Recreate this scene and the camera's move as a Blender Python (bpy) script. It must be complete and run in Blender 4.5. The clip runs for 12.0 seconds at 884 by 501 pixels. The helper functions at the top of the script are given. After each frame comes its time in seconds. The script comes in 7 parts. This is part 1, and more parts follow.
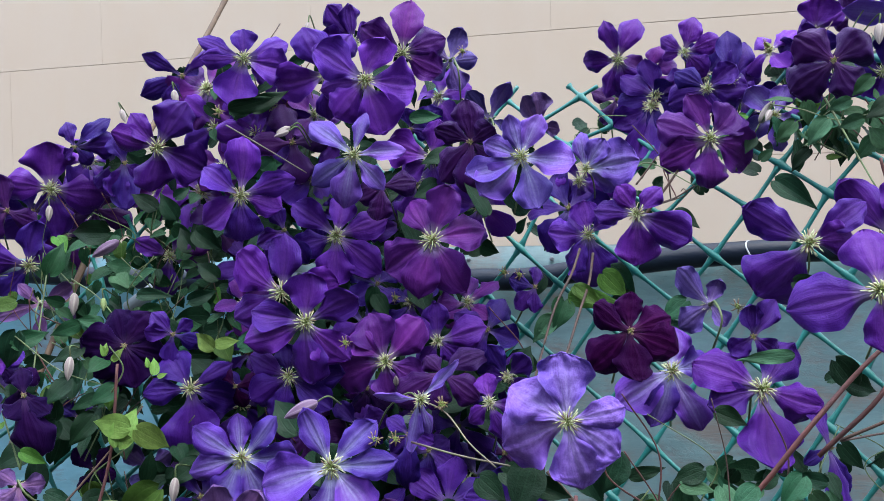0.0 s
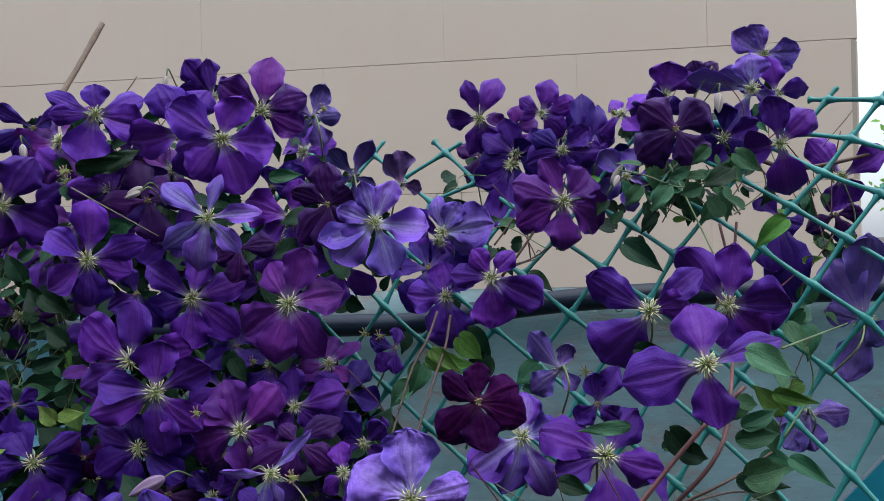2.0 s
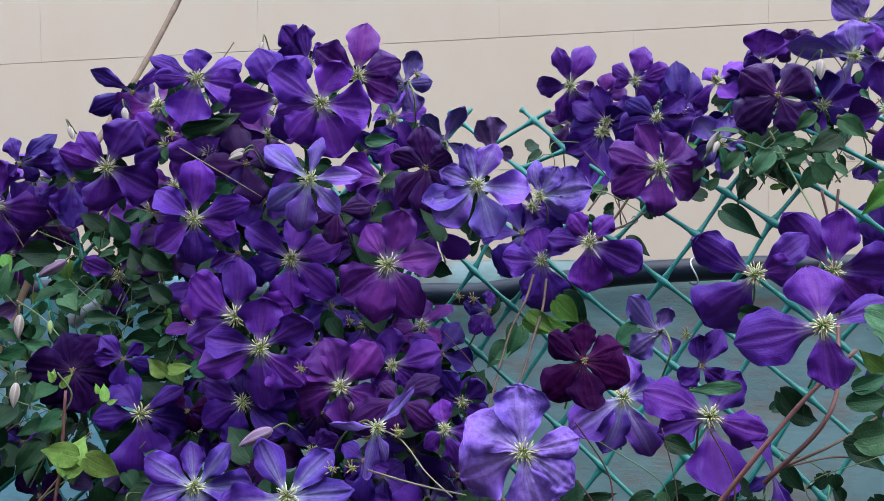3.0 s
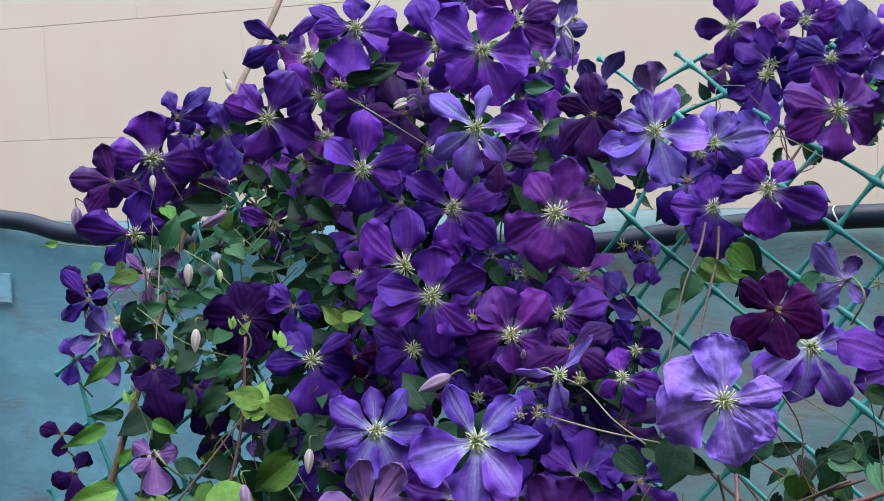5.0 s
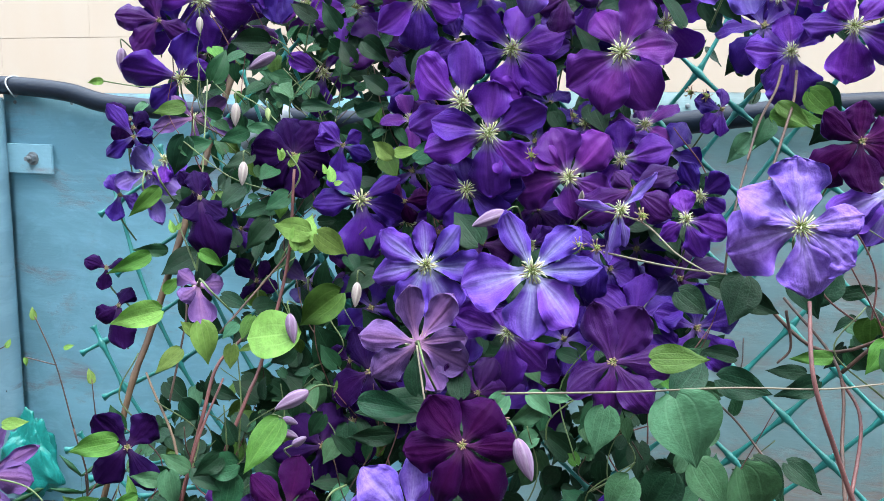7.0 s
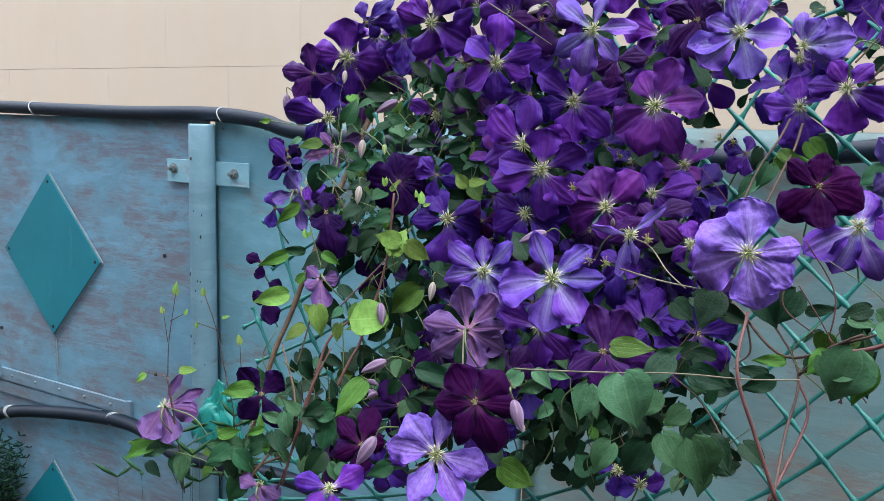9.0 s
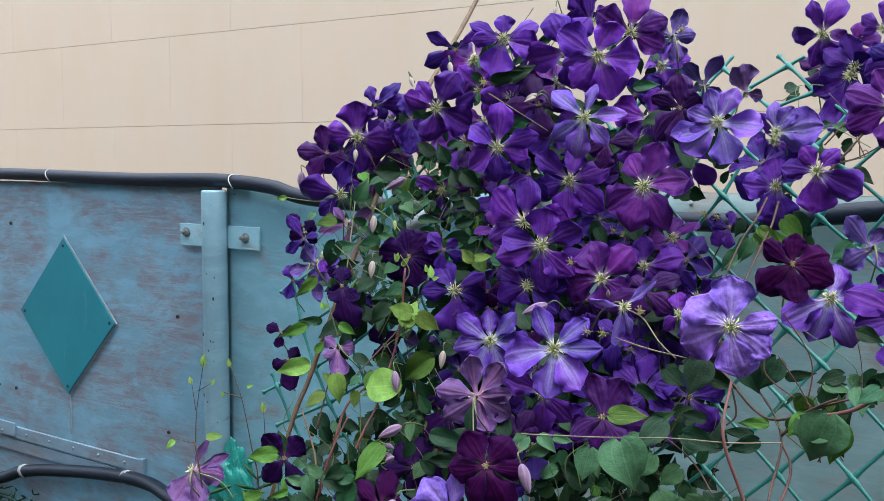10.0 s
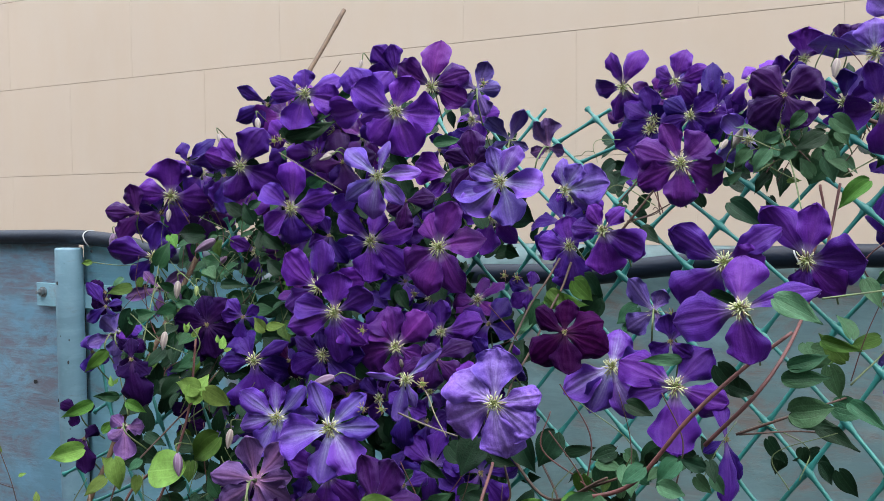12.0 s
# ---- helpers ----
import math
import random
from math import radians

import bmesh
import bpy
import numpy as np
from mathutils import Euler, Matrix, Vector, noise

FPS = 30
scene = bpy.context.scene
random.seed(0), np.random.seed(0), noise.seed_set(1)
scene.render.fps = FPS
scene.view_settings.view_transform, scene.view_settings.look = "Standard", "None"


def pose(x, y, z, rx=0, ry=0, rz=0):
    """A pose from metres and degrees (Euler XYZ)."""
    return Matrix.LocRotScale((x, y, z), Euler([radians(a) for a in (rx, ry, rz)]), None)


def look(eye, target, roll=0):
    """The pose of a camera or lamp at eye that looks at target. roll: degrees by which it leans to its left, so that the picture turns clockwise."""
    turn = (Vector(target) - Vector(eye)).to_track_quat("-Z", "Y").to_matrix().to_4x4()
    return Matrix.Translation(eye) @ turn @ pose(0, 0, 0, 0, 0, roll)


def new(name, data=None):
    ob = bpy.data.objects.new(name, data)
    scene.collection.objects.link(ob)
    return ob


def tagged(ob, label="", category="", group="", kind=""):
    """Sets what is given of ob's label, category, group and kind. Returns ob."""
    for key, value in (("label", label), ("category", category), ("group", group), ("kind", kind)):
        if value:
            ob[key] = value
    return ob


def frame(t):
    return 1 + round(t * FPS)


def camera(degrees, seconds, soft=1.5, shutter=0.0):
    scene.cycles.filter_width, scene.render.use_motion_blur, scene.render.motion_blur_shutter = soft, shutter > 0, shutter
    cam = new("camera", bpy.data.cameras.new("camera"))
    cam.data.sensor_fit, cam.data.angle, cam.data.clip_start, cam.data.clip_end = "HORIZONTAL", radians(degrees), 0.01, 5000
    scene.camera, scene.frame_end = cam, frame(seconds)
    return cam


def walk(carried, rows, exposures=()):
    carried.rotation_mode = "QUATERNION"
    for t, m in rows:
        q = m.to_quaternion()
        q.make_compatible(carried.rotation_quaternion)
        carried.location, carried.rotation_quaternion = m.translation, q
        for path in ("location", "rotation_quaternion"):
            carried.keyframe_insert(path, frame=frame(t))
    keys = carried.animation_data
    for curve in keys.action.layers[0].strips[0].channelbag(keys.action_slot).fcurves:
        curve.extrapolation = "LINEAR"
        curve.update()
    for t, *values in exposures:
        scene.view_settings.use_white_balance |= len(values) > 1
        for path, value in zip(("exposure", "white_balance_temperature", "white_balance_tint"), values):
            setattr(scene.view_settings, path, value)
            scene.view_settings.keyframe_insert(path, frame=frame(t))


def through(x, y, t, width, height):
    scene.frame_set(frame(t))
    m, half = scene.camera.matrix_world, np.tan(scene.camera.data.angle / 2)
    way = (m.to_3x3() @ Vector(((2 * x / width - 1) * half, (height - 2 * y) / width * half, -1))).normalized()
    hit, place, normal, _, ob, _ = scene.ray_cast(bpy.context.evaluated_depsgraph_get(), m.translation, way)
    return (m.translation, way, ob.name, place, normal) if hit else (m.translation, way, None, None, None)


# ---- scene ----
cam = camera(54.7, 12.0, soft=0.8)
METRES, EYE, TILT, LEAN, TURN = 1.04, 1.75, 0.0, 0.0, 0.0
ROWS = [
    (0.0, 0.0, 0.0, 0.0, -0.03, -1.51, 1.16),
    (0.5, 0.0393, 0.0262, 0.0107, -3.17, -1.85, 1.28),
    (1.0, 0.0534, 0.0136, 0.0384, -5.21, -1.24, 1.53),
    (1.5, 0.0598, 0.0091, 0.0455, -6.18, -0.49, 1.59),
    (2.0, 0.0519, 0.0015, 0.0435, -6.25, -0.35, 1.52),
    (2.5, 0.0241, -0.0021, 0.0339, -5.36, -0.92, 1.13),
    (3.0, -0.0101, -0.0052, 0.0272, -3.68, -1.61, 0.73),
    (3.2, -0.0229, -0.003, 0.0268, -3.5, -1.98, 0.6),
    (4.8, -0.1067, -0.0012, 0.0278, 0.02, -4.45, 1.25),
    (5.0, -0.1122, -0.0005, 0.0258, 0.91, -4.78, 1.24),
    (5.5, -0.1236, -0.0036, 0.0165, 2.2, -5.73, 0.98),
    (6.0, -0.1349, 0.0145, -0.0238, 2.77, -7.07, 0.13),
    (6.5, -0.1424, 0.0138, -0.0628, 3.09, -8.17, -0.82),
    (7.0, -0.1366, 0.019, -0.0707, 3.25, -9.33, -0.85),
    (7.2, -0.1385, 0.0275, -0.072, 2.88, -9.95, -0.35),
    (8.8, 0.0452, -0.1495, -0.0555, 16.3, -8.1, -1.8),
    (9.0, 0.0442, -0.1813, -0.0407, 16.7, -8.41, -1.59),
    (9.5, 0.0339, -0.2303, -0.023, 16.78, -7.56, -1.15),
    (10.0, 0.0551, -0.2638, 0.0081, 16.52, -5.48, -0.57),
    (10.5, 0.118, -0.2279, 0.0323, 16.18, -4.2, -0.28),
    (11.0, 0.1607, -0.1875, 0.036, 15.57, -3.59, 0.18),
    (11.5, 0.1991, -0.1606, 0.0361, 14.25, -3.16, 0.39),
    (12.0, 0.2265, -0.1486, 0.0364, 12.65, -2.82, 0.5),
]
GAIN = 1.78  # stops over the whole clip
EXPOSURES = [(t, GAIN + e, k, tint) for t, e, k, tint in ((0.0, 0.18, 6290, 11), (0.5, 0.08, 6290, 11), (1.0, -0.25, 6290, 11), (1.5, -0.45, 6290, 11), (2.0, -0.45, 6290, 11), (2.5, -0.36, 6290, 11), (3.0, 0.08, 6250, 10), (5.0, 0.22, 6250, 9), (6.0, 0.44, 6290, 9), (6.5, 0.63, 6330, 8), (7.0, 0.83, 6380, 7), (7.2, 0.84, 6390, 7), (9.0, 0.27, 6560, 9), (9.5, 0.24, 6600, 9), (10.5, 0.15, 6670, 9), (12.0, 0.12, 6790, 11))]
walk(cam, [(t, pose(0, 0, EYE, TILT, LEAN, TURN) @ pose(METRES * x, METRES * y, METRES * z, 90 + pitch, roll, yaw)) for t, x, y, z, yaw, pitch, roll in ROWS], EXPOSURES)

# ---------------------------------------------------------------- light
SUN_ELEVATION, SUN_AZIMUTH = 72.0, 140.0  # degrees; azimuth clockwise from +y
world = bpy.data.worlds.new("world")
scene.world = world
world.use_nodes = True
wt = world.node_tree
sky = wt.nodes.new("ShaderNodeTexSky")
sky.sky_type = "NISHITA"
sky.sun_disc = False
sky.sun_elevation, sky.sun_rotation = radians(SUN_ELEVATION), radians(SUN_AZIMUTH)
sky.air_density, sky.dust_density, sky.ozone_density = 1.0, 2.5, 1.0
wt.nodes["Background"].inputs["Strength"].default_value = 0.13
# thin bright overcast over the clear sky
veil = wt.nodes.new("ShaderNodeMix")
veil.data_type = "RGBA"
veil.inputs[0].default_value = 0.65
# overcast: the zenith far brighter than the horizon
up = wt.nodes.new("ShaderNodeSeparateXYZ")
wt.links.new(wt.nodes.new("ShaderNodeTexCoord").outputs["Generated"], up.inputs[0])
rise = wt.nodes.new("ShaderNodeMapRange")
rise.inputs[3].default_value, rise.inputs[4].default_value = 0.30, 1.8
wt.links.new(up.outputs[2], rise.inputs[0])
cloud = wt.nodes.new("ShaderNodeMix")
cloud.data_type, cloud.blend_type = "RGBA", "MULTIPLY"
cloud.inputs[0].default_value = 1.0
cloud.inputs[6].default_value = (6.4, 7.0, 7.9, 1)
wt.links.new(rise.outputs[0], cloud.inputs[7])
wt.links.new(cloud.outputs[2], veil.inputs[7])
wt.links.new(sky.outputs[0], veil.inputs[6])
wt.links.new(veil.outputs[2], wt.nodes["Background"].inputs["Color"])
sun = new("sun", bpy.data.lights.new("sun", "SUN"))
sun.data.energy, sun.data.angle, sun.data.color = 0.5, radians(28), (1.0, 0.93, 0.85)
sun_from = Vector((math.sin(radians(SUN_AZIMUTH)) * math.cos(radians(SUN_ELEVATION)), math.cos(radians(SUN_AZIMUTH)) * math.cos(radians(SUN_ELEVATION)), math.sin(radians(SUN_ELEVATION))))
sun.matrix_world = look(sun_from * 30, (0, 0, 0))


# ---------------------------------------------------------------- materials
class Nodes:
    """A principled material and short ways to wire it."""

    def __init__(self, name, rough=0.6, spec=0.4, metal=0.0):
        self.mat = bpy.data.materials.new(name)
        self.mat.use_nodes = True
        self.t = self.mat.node_tree
        self.b = self.t.nodes["Principled BSDF"]
        self.b.inputs["Roughness"].default_value = rough
        self.b.inputs["Specular IOR Level"].default_value = spec
        self.b.inputs["Metallic"].default_value = metal

    def node(self, kind):
        return self.t.nodes.new(kind)

    def put(self, socket, value):
        if isinstance(value, bpy.types.NodeSocket):
            self.t.links.new(value, socket)
        else:
            socket.default_value = value

    def math(self, op, a, b=0.0, clamp=False):
        n = self.node("ShaderNodeMath")
        n.operation, n.use_clamp = op, clamp
        self.put(n.inputs[0], a)
        self.put(n.inputs[1], b)
        return n.outputs[0]

    def coords(self, kind="Object", scale=(1, 1, 1)):
        c = self.node("ShaderNodeTexCoord")
        m = self.node("ShaderNodeMapping")
        m.inputs["Scale"].default_value = scale
        self.t.links.new(c.outputs[kind], m.inputs["Vector"])
        return m.outputs[0]

    def noise(self, vec, scale, detail=4.0, rough=0.55, low=0.35, high=0.65, swirl=0.0):
        n = self.node("ShaderNodeTexNoise")
        self.put(n.inputs["Vector"], vec)
        n.inputs["Scale"].default_value, n.inputs["Detail"].default_value, n.inputs["Roughness"].default_value = scale, detail, rough
        n.inputs["Distortion"].default_value = swirl
        r = self.node("ShaderNodeMapRange")
        self.put(r.inputs[0], n.outputs[0])
        r.inputs[1].default_value, r.inputs[2].default_value = low, high
        return r.outputs[0]

    def mix(self, fac, a, b, mode="MIX"):
        n = self.node("ShaderNodeMix")
        n.data_type, n.blend_type = "RGBA", mode
        self.put(n.inputs[0], fac)
        self.put(n.inputs[6], a if isinstance(a, bpy.types.NodeSocket) else (*a, 1))
        self.put(n.inputs[7], b if isinstance(b, bpy.types.NodeSocket) else (*b, 1))
        return n.outputs[2]

    def random(self):
        return self.node("ShaderNodeObjectInfo").outputs["Random"]

    def colour(self, value):
        self.put(self.b.inputs["Base Color"], value if isinstance(value, bpy.types.NodeSocket) else (*value, 1))
        return self

    def bump(self, height, strength, distance):
        n = self.node("ShaderNodeBump")
        n.inputs["Strength"].default_value, n.inputs["Distance"].default_value = strength, distance
        self.put(n.inputs["Height"], height)
        self.t.links.new(n.outputs[0], self.b.inputs["Normal"])
        return self

    def thin(self, colour, share):
        """Lets part of the light through a leaf or petal."""
        tr = self.node("ShaderNodeBsdfTranslucent")
        self.put(tr.inputs["Color"], colour if isinstance(colour, bpy.types.NodeSocket) else (*colour, 1))
        m = self.node("ShaderNodeMixShader")
        m.inputs[0].default_value = share
        out = self.t.nodes["Material Output"]
        self.t.links.new(self.b.outputs[0], m.inputs[1])
        self.t.links.new(tr.outputs[0], m.inputs[2])
        self.t.links.new(m.outputs[0], out.inputs["Surface"])
        return self


def petal_material(name, base, edge, rib, rib_share, vein=0.24, heart_colour=None):
    m = Nodes(name, 0.44, 0.02 if name in ("petal_maroon", "petal_blackish_purple") else 0.13)
    m.b.inputs["Sheen Weight"].default_value = 0.02 if name in ("petal_maroon", "petal_blackish_purple") else 0.10
    m.b.inputs["Sheen Roughness"].default_value = 0.45
    m.put(m.b.inputs["Sheen Tint"], (0.5, 0.3, 1.0, 1.0))
    uv = m.node("ShaderNodeSeparateXYZ")
    m.t.links.new(m.node("ShaderNodeTexCoord").outputs["UV"], uv.inputs[0])
    u, v = uv.outputs[0], uv.outputs[1]
    side = m.math("ABSOLUTE", m.math("SUBTRACT", u, 0.5))
    # fine veins that run the length of the petal
    veins = m.noise(m.coords("UV", (17, 2.2, 1)), 1.0, 4.0, 0.65, 0.36, 0.68)
    blotch = m.noise(m.coords("Object", (1, 1, 1)), 60.0, 2.0, 0.5, 0.3, 0.7)
    # a net of short cross veins
    net = m.noise(m.coords("UV", (11, 13, 1)), 1.0, 6.0, 0.7, 0.34, 0.66)
    c = m.mix(m.math("MULTIPLY", veins, vein), base, edge)
    c = m.mix(m.math("MULTIPLY", net, 0.6 if name == "petal_lavender" else 0.30), c, tuple(x * 1.35 for x in edge))
    c = m.mix(m.math("MULTIPLY", blotch, 0.25), c, tuple(x * 0.6 for x in base))
    # the margin a little bluer than the blade
    c = m.mix(m.math("MULTIPLY", m.math("POWER", m.math("MULTIPLY", side, 2.0, True), 3.0), 0.45), c, (base[0] * 0.72, base[1] * 1.25, base[2] * 1.1))
    # paler ribs at the middle, strongest towards the heart of the flower
    bar = m.math("MULTIPLY", m.math("SUBTRACT", 1.0, m.math("MULTIPLY", side, 3.2 if name in ("petal_blue_violet", "petal_bright_violet", "petal_lavender") else 4.3), True), m.math("POWER", m.math("SUBTRACT", 1.0, m.math("MULTIPLY", v, 0.9), True), 1.2))
    ribs = m.math("ADD", 0.80, m.math("MULTIPLY", m.math("COSINE", m.math("MULTIPLY", side, 62.0)), 0.20))
    bar = m.math("MULTIPLY", m.math("MULTIPLY", bar, ribs), m.math("ADD", 0.55, m.math("MULTIPLY", net, 0.45)))
    heart = m.math("SUBTRACT", 1.0, m.math("MULTIPLY", v, 3.6), True)
    # thin pale rim: light caught on the petal edge, painted in
    c = m.mix(m.math("MULTIPLY", m.math("SUBTRACT", m.math("MULTIPLY", side, 26.0), 12.0, True), 0.4), c, tuple(x * 1.5 for x in edge))
    c = m.mix(m.math("MULTIPLY", bar, rib_share), c, rib)
    c = m.mix(m.math("MULTIPLY", heart, rib_share * 0.8), c, heart_colour or tuple(min(1, x * 1.5 + 0.05) for x in rib))
    shift = m.node("ShaderNodeHueSaturation")
    m.put(shift.inputs["Hue"], m.math("ADD", 0.488, m.math("MULTIPLY", m.random(), 0.024)))
    m.put(shift.inputs["Value"], m.math("ADD", 0.82, m.math("MULTIPLY", m.random(), 0.36)))
    m.put(shift.inputs["Color"], c)
    m.colour(shift.outputs[0]).bump(m.math("ADD", m.math("ADD", veins, m.math("MULTIPLY", net, 0.8)), m.math("MULTIPLY", bar, -0.6)), 0.34, 0.0010)
    glow = m.node("ShaderNodeHueSaturation")
    glow.inputs["Value"].default_value = 1.7
    m.put(glow.inputs["Color"], shift.outputs[0])
    return m.thin(glow.outputs[0], 0.12).mat


PETALS = {
    "violet": petal_material("petal_violet", (0.085, 0.0158, 0.272), (0.128, 0.0285, 0.355), (0.25, 0.095, 0.43), 0.80, heart_colour=(0.46, 0.42, 0.55)),
    "royal": petal_material("petal_royal_purple", (0.068, 0.0098, 0.198), (0.104, 0.0180, 0.27), (0.20, 0.070, 0.35), 0.72, heart_colour=(0.46, 0.42, 0.55)),
    "magenta": petal_material("petal_magenta_purple", (0.077, 0.0108, 0.156), (0.116, 0.0182, 0.215), (0.22, 0.045, 0.29), 0.70, heart_colour=(0.46, 0.42, 0.55)),
    "deep": petal_material("petal_deep_violet", (0.033, 0.0068, 0.143), (0.051, 0.0118, 0.200), (0.090, 0.0290, 0.22), 0.55, heart_colour=(0.24, 0.20, 0.36)),
    "dark": petal_material("petal_dark_purple", (0.032, 0.0046, 0.072), (0.047, 0.0068, 0.10), (0.070, 0.0095, 0.108), 0.5),
    "maroon": petal_material("petal_maroon", (0.0240, 0.0022, 0.0330), (0.037, 0.0032, 0.047), (0.072, 0.0065, 0.062), 0.5),
    "light": petal_material("petal_blue_violet", (0.130, 0.054, 0.375), (0.205, 0.110, 0.49), (0.44, 0.50, 0.68), 0.85, 0.30),
    # near-black flowers, and shade painted into the low fill flowers
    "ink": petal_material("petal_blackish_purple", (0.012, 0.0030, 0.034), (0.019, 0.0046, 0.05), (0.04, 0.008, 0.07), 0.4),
    "bluish": petal_material("petal_bright_violet", (0.085, 0.026, 0.282), (0.125, 0.047, 0.36), (0.42, 0.46, 0.66), 0.88, 0.28),
    "pale": petal_material("petal_lavender", (0.106, 0.040, 0.340), (0.228, 0.138, 0.50), (0.42, 0.38, 0.62), 0.70, 0.45),
    "back": petal_material("petal_back_mauve", (0.118, 0.055, 0.190), (0.165, 0.085, 0.245), (0.31, 0.150, 0.27), 0.85, 0.5),
    "backviolet": petal_material("petal_back_violet", (0.092, 0.052, 0.25), (0.136, 0.092, 0.31), (0.22, 0.185, 0.315), 0.75, 0.5),
}


def leaf_material(name, base, vein, rough=0.5, through=0.3):
    m = Nodes(name, rough + 0.10, 0.20)
    uv = m.node("ShaderNodeSeparateXYZ")
    m.t.links.new(m.node("ShaderNodeTexCoord").outputs["UV"], uv.inputs[0])
    u, v = uv.outputs[0], uv.outputs[1]
    side = m.math("ABSOLUTE", m.math("SUBTRACT", u, 0.5))
    wave = m.math("SINE", m.math("MULTIPLY", m.math("SUBTRACT", v, m.math("MULTIPLY", side, 0.9)), 34.0))
    lateral = m.math("SUBTRACT", m.math("MULTIPLY", wave, 4.0), 3.0, True)
    mid = m.math("SUBTRACT", 1.0, m.math("MULTIPLY", side, 28.0), True)
    arch = m.math("SUBTRACT", 1.0, m.math("MULTIPLY", m.math("ABSOLUTE", m.math("SUBTRACT", side, 0.21)), 34.0), True)
    arch = m.math("MULTIPLY", arch, m.math("SUBTRACT", 1.0, v, True))
    ribs = m.math("MAXIMUM", m.math("MAXIMUM", m.math("MULTIPLY", lateral, 0.16), mid), arch)
    patch = m.noise(m.coords("UV", (2.2, 3.0, 1)), 2.0, 4.0, 0.6, 0.40, 0.66)
    fine = m.noise(m.coords("UV", (1.0, 1.6, 1)), 14.0, 3.0)
    c = m.mix(m.math("MULTIPLY", patch, 0.62), base, tuple(x * 0.55 for x in base))
    c = m.mix(m.math("MULTIPLY", ribs, 0.5), c, vein)
    shift = m.node("ShaderNodeHueSaturation")
    m.put(shift.inputs["Hue"], m.math("ADD", 0.485, m.math("MULTIPLY", m.random(), 0.03)))
    m.put(shift.inputs["Value"], m.math("ADD", 0.7, m.math("MULTIPLY", m.random(), 0.6)))
    m.put(shift.inputs["Color"], c)
    m.colour(shift.outputs[0]).bump(m.math("ADD", m.math("MULTIPLY", fine, 0.3), m.math("MULTIPLY", ribs, -0.45)), 0.4, 0.0016)
    return m.thin(shift.outputs[0], through).mat


LEAF = {
    # outer dark leaves; deep in the vine this tone also paints the shade
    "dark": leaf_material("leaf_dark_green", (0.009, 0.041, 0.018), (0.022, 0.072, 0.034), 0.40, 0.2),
    "mid": leaf_material("leaf_mid_green", (0.064, 0.168, 0.080), (0.095, 0.205, 0.110), 0.42, 0.25),
    "green": leaf_material("leaf_deep_green", (0.024, 0.104, 0.046), (0.048, 0.146, 0.070), 0.40, 0.22),
    "fresh": leaf_material("leaf_fresh_green", (0.075, 0.185, 0.030), (0.14, 0.27, 0.06), 0.45),
    "lime": leaf_material("leaf_lime_green", (0.190, 0.335, 0.072), (0.25, 0.40, 0.11), 0.5, 0.35),
}


def plain(name, base, other, scale, rough, spec=0.4, metal=0.0, bump=0.2, dist=0.001, grain=(1, 1, 1)):
    m = Nodes(name, rough, spec, metal)
    big = m.noise(m.coords("Object", grain), scale, 5.0)
    fine = m.noise(m.coords("Object", grain), scale * 9, 3.0)
    c = m.mix(big, base, other)
    c = m.mix(m.math("MULTIPLY", fine, 0.3), c, tuple(x * 0.6 for x in base))
    return m.colour(c).bump(fine, bump, dist).mat


STEM = {
    "red": plain("stem_red_brown", (0.165, 0.062, 0.056), (0.090, 0.038, 0.038), 60, 0.55),
    "brown": plain("stem_brown", (0.10, 0.055, 0.04), (0.06, 0.04, 0.035), 60, 0.6),
    "cane": plain("stem_tan_cane", (0.145, 0.092, 0.052), (0.075, 0.046, 0.03), 40, 0.65),
    "grey": plain("stem_grey_green", (0.22, 0.20, 0.13), (0.16, 0.13, 0.10), 60, 0.6),
    "green": plain("stem_green", (0.13, 0.20, 0.07), (0.10, 0.12, 0.06), 60, 0.55),
}


def bud_material(name, base, stripe):
    """Downy bud with six pale seams and a darker foot."""
    m = Nodes(name, 0.6, 0.25)
    uv = m.node("ShaderNodeSeparateXYZ")
    m.t.links.new(m.node("ShaderNodeTexCoord").outputs["UV"], uv.inputs[0])
    seam = m.math("POWER", m.math("ADD", 0.5, m.math("MULTIPLY", m.math("COSINE", m.math("MULTIPLY", uv.outputs[0], 37.7)), 0.5)), 3.0)
    fuzz = m.noise(m.coords("UV", (30, 8, 1)), 1.0, 4.0)
    c = m.mix(m.math("MULTIPLY", seam, 0.7), base, stripe)
    c = m.mix(m.math("MULTIPLY", fuzz, 0.3), c, tuple(x * 0.6 for x in base))
    return m.colour(c).bump(fuzz, 0.3, 0.0008).mat


BUD = {
    "mauve": bud_material("bud_mauve", (0.185, 0.115, 0.205), (0.32, 0.25, 0.34)),
    "cream": bud_material("bud_cream", (0.30, 0.25, 0.24), (0.46, 0.44, 0.36)),
    "green": bud_material("bud_green", (0.20, 0.28, 0.10), (0.34, 0.40, 0.18)),
}
STAMEN = plain("stamen_cream_yellow", (0.63, 0.66, 0.43), (0.51, 0.56, 0.29), 300, 0.6)
STAMEN_DARK = plain("stamen_brown_tipped", (0.36, 0.28, 0.15), (0.20, 0.11, 0.10), 300, 0.6)
PISTIL = plain("pistil_green", (0.22, 0.30, 0.07), (0.30, 0.34, 0.12), 300, 0.6)
MESH_GREEN = plain("mesh_teal_green_plastic", (0.014, 0.172, 0.155), (0.024, 0.225, 0.205), 18, 0.42, 0.45, bump=0.15)
